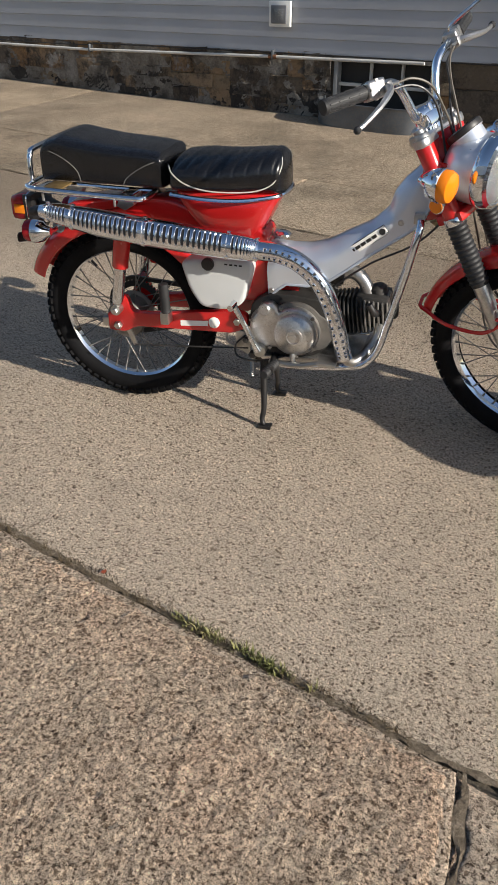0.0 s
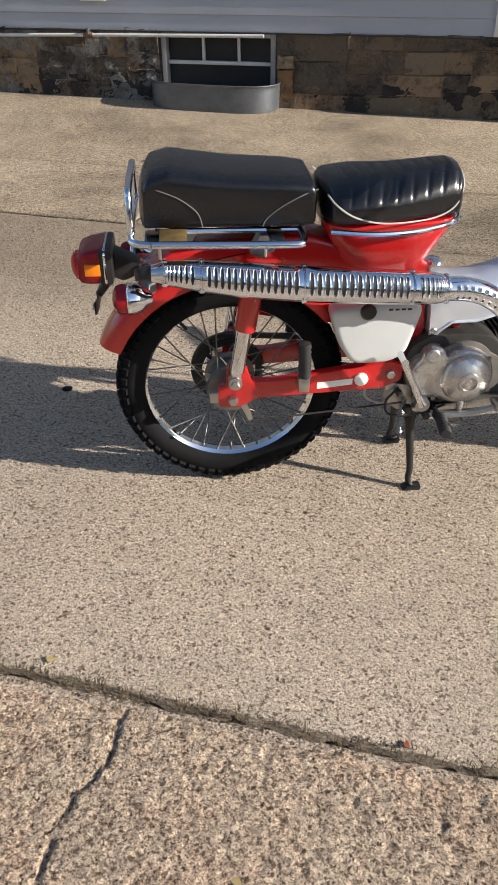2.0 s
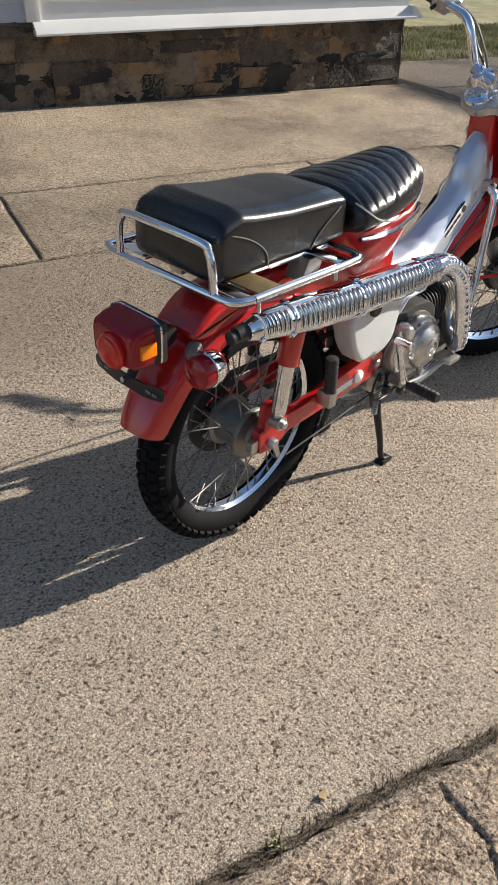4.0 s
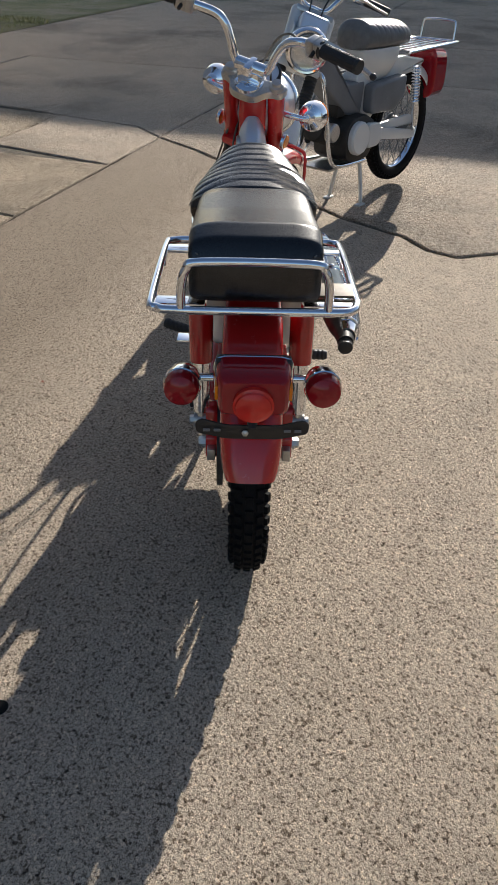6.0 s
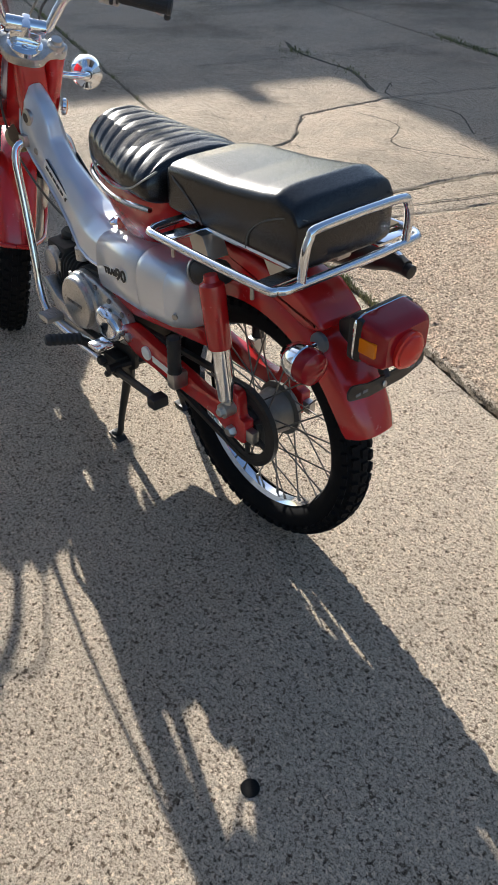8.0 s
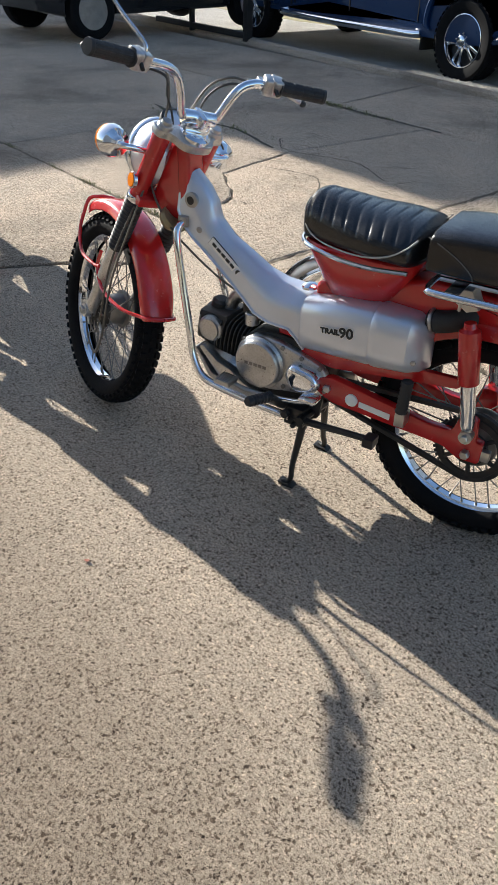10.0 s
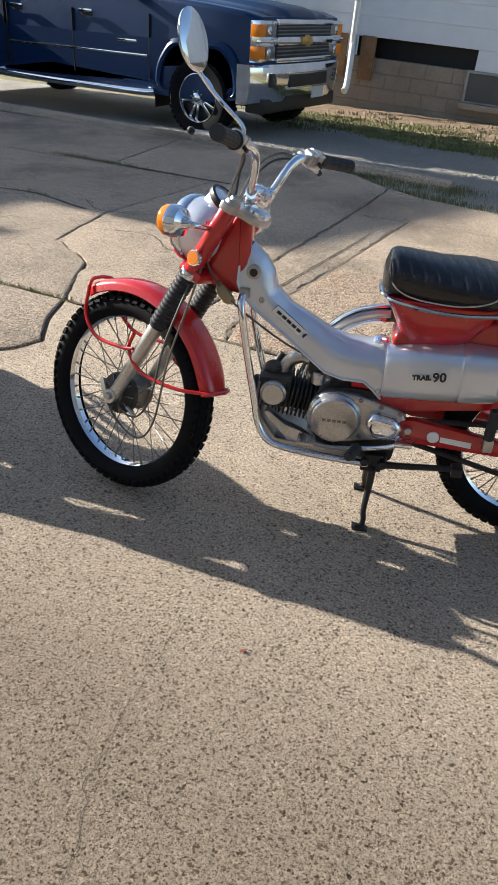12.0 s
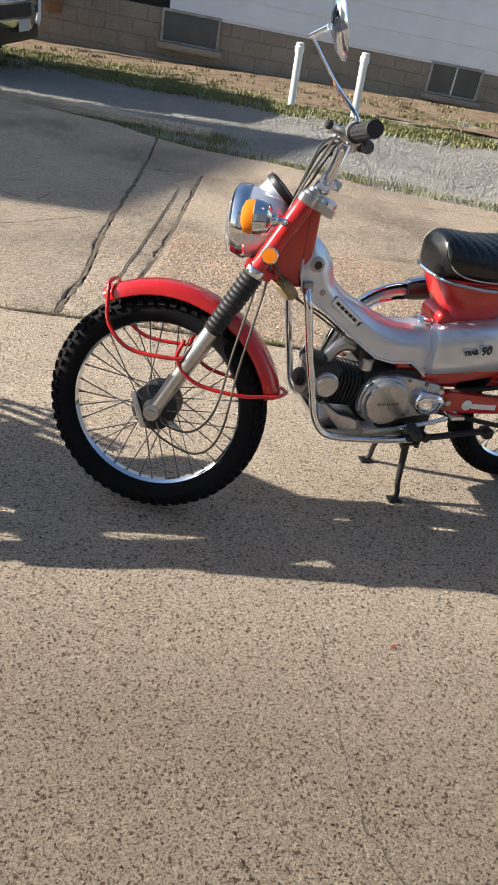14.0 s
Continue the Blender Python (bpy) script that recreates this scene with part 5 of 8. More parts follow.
    part("brake_arm", plate(round_corners([(0.012, -0.055), (0.030, -0.055), (0.062, 0.035), (0.048, 0.042)], 0.006), 0.060, 0.066, 0.002), STEEL, front)
    clamp = bmesh.new()
    join(clamp, plate(round_corners([(-0.022, -0.060), (-0.018, -0.094), (0.018, -0.100), (0.028, -0.076), (0.020, -0.046), (0.020, 0.046), (0.028, 0.076), (0.018, 0.100), (-0.018, 0.094), (-0.022, 0.060), (-0.058, 0.042), (-0.068, 0.022), (-0.068, -0.022), (-0.058, -0.042)], 0.02, 4), -0.044, -0.022, 0.006, 2, m=Matrix(((1, 0, 0, 0), (0, 0, 1, 0), (0, 1, 0, 0), (0, 0, 0, 1)))))
    yoke = fp("top_yoke", clamp, ALU, None, "cast aluminium top yoke")
    fp("stem_nut", lathe([(0.040, -0.024), (0.040, -0.012), (0.034, -0.008), (0.030, -0.006), (0.001, -0.006)], 24, Matrix.Translation((-0.026, 0, 0))), CHROME, yoke)
    riser = bmesh.new()
    box(-0.030, 0.010, -0.036, 0.036, -0.012, 0.022, 0.009, m=None, bm=riser)
    box(-0.046, 0.008, -0.010, 0.010, 0.012, 0.040, 0.006, m=None, bm=riser)
    lathe([(0.017, -0.044), (0.018, -0.040), (0.018, 0.040), (0.017, 0.044)], 20, Matrix.Translation((-0.012, 0, 0.022)) @ TO_Y, riser)
    fp("bar_clamp", riser, CHROME, yoke, "chromed handlebar clamp")
    for side in (-1, 1):
        slant = Matrix.Translation((0.0, side * 0.071, 0)) @ Matrix.Rotation(radians(-3.1), 4, "Y")
        leg = fp("fork_leg", lathe([(0.0185, -0.690), (0.0195, -0.680), (0.0195, -0.56), (0.021, -0.55), (0.021, -0.42), (0.018, -0.40)], 18, slant), ALU, None, "dull aluminium fork slider")
        fp("fork_shroud", lathe([(0.0215, -0.232), (0.0225, -0.225), (0.0230, -0.10), (0.0235, -0.046), (0.022, -0.040)], 20, slant), RED, leg, "red upper fork cover")
        fp("fork_cap", lathe([(0.0215, -0.036), (0.0215, -0.022), (0.018, -0.014), (0.014, -0.012), (0.013, -0.004), (0.001, -0.003)], 16, slant), STEEL, leg)
        fp("ring", lathe([(0.0255, -0.25), (0.027, -0.247), (0.027, -0.233), (0.0255, -0.23)], 20, slant), CHROME, leg)
        prof = [(0.0225, -0.425)]
        for i in range(13):
            z = -0.42 + 0.0132 * i
            prof += [(0.0235 + 0.0012 * i / 13, z + 0.003), (0.0268 + 0.001 * i / 13, z + 0.0066), (0.0235 + 0.0012 * i / 13, z + 0.0102)]
        fp("boot", lathe(prof + [(0.024, -0.245)], 20, slant), GRIP, leg, "black ribbed rubber fork boot")
        fp("axle_lug", rod((0.038, side * 0.060, -0.692), (0.038, side * 0.094, -0.692), 0.021, 16), ALU, leg)
        fp("lug_bolt", bolt((0.038, side * 0.094, -0.692), (0, side, 0), 0.012, 0.010), STEEL, leg)
        refl = fp("reflector", lathe([(0.021, 0), (0.021, 0.008), (0.019, 0.010)], 20, along((0.003, side * 0.100, -0.184), (0.006, side * 0.2, -0.184))), CHROME, root, "round amber reflector")
        fp("reflector_lens", lathe([(0.0175, 0.0), (0.0175, 0.012), (0.001, 0.0125)], 20, along((0.003, side * 0.100, -0.184), (0.006, side * 0.2, -0.184))), AMBER, refl)
        signal_lamp(root, "front_turn_signal", (0.072, side * 0.157, -0.124), (0.891, 0, -0.454), AMBER, 0.040, [(0.044, side * 0.157, -0.110), (0.020, side * 0.152, -0.100), (0.014, side * 0.12, -0.100), (0.016, side * 0.085, -0.105)], turn)
    fp("lower_yoke", box(-0.03, 0.045, -0.085, 0.085, -0.245, -0.218, 0.008), RED, None, "red lower yoke")
    for side in (-1, 1):
        fp("headlight_ear", plate([(0.0, -0.08), (0.075, -0.115), (0.08, -0.165), (0.005, -0.17)], side * 0.066, side * 0.071, 0.001), RED)
    hl_m = Matrix.Translation((0.070, 0, -0.146)) @ along((0, 0, 0), (0.891, 0, -0.454))
    hl = fp("headlight", lathe([(0.004, -0.075), (0.03, -0.073), (0.058, -0.062), (0.077, -0.040), (0.085, -0.01), (0.086, 0.03)], 32, hl_m), SILVER, None, "silver headlight shell with chromed rim")
    fp("rim", lathe([(0.087, 0.028), (0.0905, 0.034), (0.0905, 0.050), (0.086, 0.062), (0.076, 0.068), (0.074, 0.064)], 32, hl_m, caps=False), CHROME, hl)
    fp("lens", lathe([(0.076, 0.062), (0.068, 0.072), (0.045, 0.081), (0.001, 0.085)], 32, hl_m), CLEAR, hl, "ribbed clear lens")
    fp("reflector", lathe([(0.075, 0.060), (0.05, 0.035), (0.02, 0.01), (0.001, 0.008)], 24, hl_m), CHROME, hl)
    sp_m = Matrix.Translation((0.088, 0.0, -0.106)) @ along((0, 0, 0), (-0.30, 0, 0.95))
    fp("speedometer", lathe([(0.040, 0.0), (0.041, 0.045), (0.044, 0.047), (0.044, 0.060), (0.040, 0.063)], 28, sp_m), SILVER, hl, "round speedometer")
    fp("bezel", lathe([(0.0445, 0.048), (0.0465, 0.052), (0.0455, 0.063), (0.039, 0.066), (0.038, 0.061)], 28, sp_m, caps=False), BLACK, hl)
    fp("dial", lathe([(0.0385, 0.058), (0.0385, 0.0605), (0.001, 0.0605)], 28, sp_m), BLACK, hl)

    # handlebar, controls, mirror
    rise = [(-0.012, 0.036, 0.022), (-0.010, 0.052, 0.034), (-0.006, 0.066, 0.070), (0.0, 0.086, 0.106), (0.003, 0.116, 0.124)]
    left_bar = rise + [(-0.006, 0.175, 0.132), (-0.042, 0.333, 0.157)]
    right_bar = rise + [(0.002, 0.165, 0.130), (-0.039, 0.299, 0.149)]
    bar_line = [(f, -s_, h) for f, s_, h in right_bar[::-1]] + left_bar
    bars = fp("handlebar", tube(bar_line, 0.011, 12), CHROME, None, "chromed high-rise handlebar")
    for side, g0, g1, sw, lever_line, ball in (
            (1, (-0.014, 0.2235, 0.1385), (-0.045, 0.347, 0.159), (-0.009, 0.200, 0.135), [(0.011, 0.176, 0.126), (0.035, 0.200, 0.121), (0.045, 0.245, 0.115), (0.042, 0.285, 0.115), (0.039, 0.300, 0.117)], (0.0385, 0.306, 0.117)),
            (-1, (-0.008, -0.195, 0.135), (-0.043, -0.313, 0.152), (0.0, -0.176, 0.131), [(0.020, -0.152, 0.124), (0.046, -0.180, 0.116), (0.053, -0.235, 0.101), (0.044, -0.295, 0.086), (0.039, -0.314, 0.083)], (0.037, -0.320, 0.082))):
        g0, g1 = Vector(g0), Vector(g1)
        g = lathe([(0.0215, -0.004), (0.0215, 0.0), (0.0165, 0.002), (0.0165, 0.108), (0.0185, 0.112), (0.017, 0.119), (0.001, 0.120)], 18, along(g0, g1))
        grip = fp("grip", g, GRIP, bars, "black rubber grip with raised ribs")
        for k in range(12):
            a = 2 * math.pi * k / 12
            for z0 in (0.006, 0.033, 0.060, 0.085):
                fp("grip_rib", box(-0.0022, 0.0022, 0.0158, 0.0173, z0, z0 + 0.023, 0.0006, 1, m=along(g0, g1) @ Matrix.Rotation(a, 4, "Z")), GRIP, grip)
        tilt = along(g0, g1)
        tilt.translation = Vector(sw)
        housing = fp("switch_housing", box(-0.019, 0.019, -0.021, 0.021, -0.026, 0.024, 0.008, 3, m=tilt), ALU, bars, "cast alloy switch housing")
        fp("housing_cap", box(-0.021, 0.021, -0.016, 0.022, -0.006, 0.003, 0.003, 2, m=tilt), STEEL, housing)
        fp("switch_lever", rod(Vector(sw) + Vector((-0.018, 0, 0.0)), Vector(sw) + Vector((-0.034, 0, -0.004)), 0.005, 10), BLACK, housing)
        fp("switch_screw", bolt(Vector(sw) + Vector((0.0, 0, -0.019)), (0.1, 0, -1), 0.004, 0.005), STEEL, housing)
        lever = fp("brake_lever", tube(lever_line, [0.010, 0.0085, 0.0065, 0.0055, 0.005], 8), ALU, root, "alloy lever with black ball end")
        fp("ball_end", lathe([(0.001, -0.009), (0.007, -0.006), (0.0095, 0.0), (0.007, 0.006), (0.001, 0.009)], 14, Matrix.Translation(ball)), GRIP, lever)
        p0 = Vector(lever_line[0])
        fp("lever_perch", box(p0.x - 0.022, p0.x + 0.012, p0.y - 0.010, p0.y + 0.010, p0.z - 0.011, p0.z + 0.011, 0.005), ALU, lever)
        fp("cable_adjuster", rod(p0 + Vector((0.004, -side * 0.008, 0)), p0 + Vector((0.006, -side * 0.034, -0.004)), 0.005, 8), STEEL, lever)
    head, pivot = Vector((0.966, 0.232, 1.255)), Vector((0.988, 0.160, 1.228))
    base = turn @ Vector((-0.006, 0.186, 0.150))
    mir = part("mirror", tube([base, base + Vector((0.006, -0.004, 0.022)), base.lerp(pivot, 0.5) + Vector((0.004, 0, 0.004)), pivot], 0.0048, 8), CHROME, root, "oval-looking round chromed mirror on a long stem")
    part("pivot", rod(pivot, head + Vector((0.012, -0.012, -0.004)), 0.0065, 10), CHROME, mir)
    face = along(head, head + Vector((-0.917, 0.231, 0.215)))
    part("shell", lathe([(0.001, -0.013), (0.02, -0.011), (0.046, -0.004), (0.059, 0.005), (0.061, 0.010), (0.058, 0.012)], 32, face), CHROME, mir)
    part("glass", lathe([(0.0575, 0.006), (0.0575, 0.0105), (0.001, 0.0105)], 32, face), MIRROR, mir, "mirror glass")
    # cables
    lg = lambda f, s, h: turn @ Vector((f, s, h))
    runs = [
        [lg(0.022, 0.142, 0.120), lg(0.026, 0.105, 0.102), lg(0.028, 0.080, 0.060), lg(0.030, 0.064, 0.0), lg(0.020, 0.056, -0.12), lg(-0.03, 0.085, -0.26), lg(-0.085, 0.115, -0.45), lg(-0.14, 0.115, -0.62), lg(-0.12, 0.105, -0.71), lg(-0.03, 0.09, -0.735), lg(0.045, 0.075, -0.725)],
        [lg(0.018, -0.118, 0.120), lg(0.040, -0.080, 0.112), lg(0.052, -0.040, 0.078), lg(0.046, -0.012, 0.02), lg(0.030, 0.020, -0.08), lg(0.010, 0.050, -0.18), Vector((0.90, 0.06, 0.66)), Vector((0.80, 0.065, 0.585)), Vector((0.70, 0.05, 0.52)), Vector((0.64, 0.03, 0.50))],
        [lg(0.010, -0.150, 0.115), lg(0.034, -0.085, 0.100), lg(0.046, -0.050, 0.066), lg(0.042, -0.030, 0.01), lg(0.030, -0.045, -0.10), lg(0.02, -0.055, -0.2), Vector((0.86, -0.055, 0.61)), Vector((0.74, -0.06, 0.54)), Vector((0.64, -0.055, 0.46))],
        [lg(0.000, 0.195, 0.118), lg(0.014, 0.110, 0.098), lg(0.018, 0.085, 0.050), lg(0.020, 0.055, 0.005), lg(0.030, 0.02, -0.06)],
        [lg(0.06, 0.03, -0.10), lg(0.0, 0.075, -0.24), lg(-0.05, 0.115, -0.42), lg(-0.095, 0.115, -0.58), lg(-0.075, 0.10, -0.67), lg(-0.01, 0.085, -0.70), lg(0.02, 0.07, -0.69)],
    ]
    for run, m in zip(runs, (CABLE, CABLE, BLACK, BLACK, CABLE)):
        part("cable", tube(run, 0.0030, 7), m, root, "sheathed control cable")
    # front mudguard with its stays
    ff = fender_shell((0, 0), 0.334, 61, 168, 0.052, 0.035)
    wm = turn @ Matrix.Translation((0.042, 0, -0.692)) @ Matrix.Rotation(radians(27), 4, "Y")
    ff.transform(wm)
    guard = part("front_fender", ff, RED, root, "red front mudguard with red stays")
    for side in (-1, 1):
        for pts in ([(0.138, 0.054, 0.291), (0.128, 0.072, 0.215), (0.07, 0.084, 0.160), (-0.03, 0.088, 0.150), (-0.075, 0.088, 0.155)], [(-0.30, 0.050, 0.075), (-0.22, 0.078, 0.075), (-0.11, 0.087, 0.095), (-0.06, 0.087, 0.15), (-0.075, 0.087, 0.20)]):
            bm = tube([(x, side * y, z) for x, y, z in pts], 0.0055, 8)
            bm.transform(wm)
            part("stay", bm, RED, guard)
        bm = tube([(0.138, side * 0.054, 0.291), (0.140, side * 0.040, 0.311), (0.141, 0, 0.317)], 0.0055, 8)
        bm.transform(wm)
        part("stay", bm, RED, guard)
        bm = tube([(-0.30, side * 0.050, 0.075), (-0.326, side * 0.04, 0.078), (-0.341, 0, 0.08)], 0.0055, 8)
        bm.transform(wm)
        part("stay", bm, RED, guard)
    part("horn", lathe([(0.001, 0), (0.034, 0.004), (0.034, 0.018), (0.022, 0.03), (0.001, 0.032)], 20, along((0.895, 0.035, 0.665), (0.95, 0.055, 0.62))), simple("dusty_horn", (0.35, 0.28, 0.15), 0.5, 0.3), root)
    return root


trail_motorcycle()


def second_motorcycle():
    """The grey and cream step-through parked beyond."""
    root = thing("motorcycle", "grey and cream step-through motorcycle on its centre stand", "motorcycle", pose(3.085, -0.588, 0, 0, 0, 144))
    wheel(root, "rear_wheel", pose(0, 0, 0.312), 0.282, 0.036)
    for side in (-1, 1):
        part("swingarm", plate(round_corners([(-0.04, 0.265), (0.03, 0.265), (0.36, 0.315), (0.40, 0.335), (0.39, 0.375), (0.34, 0.372), (0.02, 0.312), (-0.04, 0.305)], 0.012, 3), side * 0.07, side * 0.098, 0.006), CREAM_P, root, "cream painted swingarm")
        s = part("shock_absorber", lathe([(0.015, 0), (0.015, 0.10), (0.019, 0.11), (0.012, 0.30)], 14, along((0.0, side * 0.105, 0.33), (0.055, side * 0.105, 0.64))), CHROME, root, "chromed shock with bare coil spring")
        coil = [Vector((0.0, side * 0.105, 0.33)).lerp(Vector((0.055, side * 0.105, 0.64)), 0.4 + 0.55 * i / 120) + Vector((0.022 * math.cos(i * 0.62), 0.022 * math.sin(i * 0.62), 0)) for i in range(121)]
        part("spring", tube(coil, 0.0032, 6, smooth=0), CHROME, s)
        part("crash_bar", tube([(0.86, side * 0.045, 0.68), (0.862, side * 0.085, 0.65), (0.835, side * 0.10, 0.50), (0.80, side * 0.10, 0.34), (0.76, side * 0.10, 0.27), (0.68, side * 0.10, 0.245), (0.47, side * 0.10, 0.235)], 0.0105, 10), CHROME, root, "chromed leg guard")
        part("stand_leg", tube([(0.45, side * 0.06, 0.23), (0.455, side * 0.085, 0.10), (0.462, side * 0.10, 0.014)], 0.010, 8), CREAM_P, root, "cream centre stand leg")
        part("stand_foot", box(0.44, 0.50, side * 0.085, side * 0.115, 0.0, 0.014, 0.004), CREAM_P, root)
    part("rear_fender", fender_shell((0, 0.312), 0.325, 40, 150, 0.050, 0.05), CREAM_P, root, "cream rear mudguard")
    part("frame_body", plate(round_corners([(0.53, 0.62), (0.46, 0.44), (0.38, 0.40), (0.28, 0.47), (0.14, 0.58), (-0.10, 0.60), (-0.14, 0.635), (0.10, 0.675), (0.34, 0.66)], 0.03, 4), -0.052, 0.052, 0.014, 3), CREAM_P, root, "cream pressed frame")
    rings = []
    for z, x0, x1, hw in ((0.585, 0.27, 0.45, 0.055), (0.62, 0.235, 0.475, 0.085), (0.68, 0.205, 0.505, 0.104), (0.725, 0.195, 0.525, 0.108), (0.735, 0.20, 0.52, 0.104)):
        rings.append([Vector((a, b * (1.1 - 0.3 * (a - 0.19) / 0.32), z)) for a, b in rounded((x0 + x1) / 2, 0, (x1 - x0) / 2, hw, 3.6, 32)])
    part("seat_base", skin(bmesh.new(), rings), CREAM_P, root, "cream tank cover beneath the seat")
    part("seat", pleated_seat(0.16, 0.535, 0.73, [(0.15, 0.79), (0.2, 0.825), (0.4, 0.838), (0.5, 0.842), (0.54, 0.80)], [(0.15, 0.12), (0.25, 0.13), (0.4, 0.115), (0.54, 0.085)], [0.20 + 0.034 * i for i in range(9)], 0.006), simple("grey_vinyl", (0.13, 0.135, 0.14), 0.4, 0, 0.2, 120, grain=0.3), root, "grey ribbed vinyl seat")
    part("leg_cover", plate(round_corners([(0.45, 0.60), (0.60, 0.60), (0.70, 0.68), (0.78, 0.77), (0.83, 0.82), (0.85, 0.68), (0.80, 0.61), (0.68, 0.52), (0.60, 0.46), (0.47, 0.44)], 0.02, 4), -0.055, 0.055, 0.016, 3), GREY_V, root, "dark grey leg cover")
    part("airbox_cover", plate(round_corners([(0.14, 0.60), (0.46, 0.585), (0.46, 0.45), (0.24, 0.44), (0.15, 0.50)], 0.03, 5), 0.05, 0.115, 0.02, 4), GREY_V, root, "grey side cover")
    part("airbox_cover", plate(round_corners([(0.20, 0.56), (0.43, 0.56), (0.40, 0.42), (0.26, 0.41)], 0.03, 5), -0.05, -0.105, 0.02, 4), GREY_V, root)
    part("chain_case", plate(round_corners([(-0.08, 0.33), (0.0, 0.385), (0.42, 0.385), (0.42, 0.345), (0.06, 0.335)], 0.02, 4), 0.058, 0.082, 0.006), CREAM_P, root, "cream chain guard")
    eng = part("engine", plate(round_corners([(0.41, 0.30), (0.42, 0.42), (0.50, 0.46), (0.62, 0.45), (0.67, 0.40), (0.66, 0.28), (0.60, 0.245), (0.46, 0.25)], 0.02, 4), -0.085, 0.11, 0.01), ALU_DARK, root, "dark cast aluminium engine")
    part("generator_cover", lathe([(0.078, 0), (0.078, 0.02), (0.070, 0.03), (0.001, 0.03)], 32, along((0.575, 0.11, 0.36), (0.575, 1, 0.36))), CREAM_P, eng, "pale round generator cover")
    part("gearbox_cover", plate(round_corners([(0.50, 0.42), (0.40, 0.41), (0.37, 0.35), (0.40, 0.30), (0.50, 0.30)], 0.02, 4), 0.10, 0.135, 0.01, 3), CREAM_P, eng)
    finned_cylinder("cylinder", ALU_DARK, eng, "finned cylinder", (0.66, 0.01, 0.375), (0.80, 0.01, 0.42), 0.066, 0.06, 10, 0.046)
    part("cam_cover", lathe([(0.042, 0), (0.042, 0.03), (0.036, 0.036), (0.001, 0.036)], 24, along((0.76, 0.07, 0.41), (0.76, 1, 0.41))), ALU, eng)
    part("carburettor", box(0.60, 0.67, -0.02, 0.05, 0.455, 0.515, 0.012), ALU_DARK, eng)
    part("skid_plate", box(0.44, 0.76, -0.085, 0.085, 0.226, 0.238, 0.004), ALU, root)
    part("exhaust_pipe", tube([(0.78, -0.04, 0.36), (0.74, -0.11, 0.29), (0.69, -0.14, 0.40), (0.60, -0.145, 0.55), (0.46, -0.155, 0.61), (0.30, -0.165, 0.62), (-0.10, -0.17, 0.64), (-0.18, -0.17, 0.64)], [0.016, 0.016, 0.02, 0.022, 0.024, 0.036, 0.034, 0.016], 16), CHROME, root, "chromed high exhaust")
    rack = part("rear_rack", tube([(0.16, 0.12, 0.70), (-0.28, 0.13, 0.705), (-0.33, 0.11, 0.705), (-0.34, 0.0, 0.705), (-0.33, -0.11, 0.705), (-0.28, -0.13, 0.705), (0.16, -0.12, 0.70)], 0.0075, 10), CHROME, root, "chromed luggage rack with flat slats")
    for k in range(5):
        part("slat", box(-0.31, 0.14, -0.10 + 0.044 * k, -0.076 + 0.044 * k, 0.702, 0.708, 0.002), CHROME, rack)
    part("hoop", tube([(-0.335, -0.10, 0.71), (-0.345, -0.095, 0.78), (-0.348, -0.07, 0.80), (-0.348, 0.07, 0.80), (-0.345, 0.095, 0.78), (-0.335, 0.10, 0.71)], 0.007, 10), CHROME, rack)
    part("side_box", pleated_seat(-0.37, -0.20, 0.43, [(-0.38, 0.66), (-0.19, 0.69)], [(-0.38, 0.070), (-0.19, 0.090)], (), power=3.5, crown=0.0), REDLENS, root, "dark red tail housing beneath the rack")
    turn = Matrix.Translation((0.85, 0, 0.90)) @ Matrix.Rotation(radians(-27), 4, "Y") @ Matrix.Rotation(radians(47), 4, "Z")

    def fp(name, bm, material, parent=None, label=""):
        bm.transform(turn)
        return part(name, bm, material, parent or root, label)

    wm = turn @ Matrix.Translation((0.021, 0, -0.701)) @ Matrix.Rotation(radians(27), 4, "Y")
    wheel(root, "front_wheel", wm, 0.282, 0.036)
    fen = fender_shell((0, 0), 0.325, 50, 172, 0.05, 0.035)
    fen.transform(wm)
    part("front_fender", fen, CREAM_P, root, "pale front mudguard")
    for side in (-1, 1):
        leg = fp("fork_leg", lathe([(0.019, -0.70), (0.020, -0.52), (0.018, -0.50)], 16, Matrix.Translation((0.021, side * 0.074, 0))), ALU_DARK, None, "aluminium fork slider")
        prof = []
        for i in range(21):
            z = -0.525 + 0.0132 * i
            prof += [(0.0255, z), (0.029, z + 0.0066)]
        fp("boot", lathe(prof + [(0.025, -0.245)], 18, Matrix.Translation((0.021, side * 0.074, 0))), GRIP, leg, "black ribbed fork boot")
        fp("fork_shroud", lathe([(0.025, -0.245), (0.026, -0.01), (0.02, 0.0)], 18, Matrix.Translation((0.021, side * 0.074, 0))), WHITE_P, leg)
        fp("headlight_ear", plate([(0.02, -0.05), (0.10, -0.10), (0.11, -0.18), (0.02, -0.20)], side * 0.074, side * 0.080, 0.002), WHITE_P)
    fp("top_yoke", box(-0.05, 0.05, -0.086, 0.086, -0.020, 0.004, 0.008), ALU, None, "aluminium top yoke")
    fp("nacelle", box(0.035, 0.130, -0.062, 0.062, -0.125, -0.035, 0.016, 3), SILVER, None, "silver instrument nacelle")
    fp("lower_yoke", box(-0.03, 0.05, -0.10, 0.10, -0.245, -0.218, 0.008), WHITE_P)
    hl_m = Matrix.Translation((0.095, 0, -0.16)) @ along((0, 0, 0), (0.891, 0, -0.454))
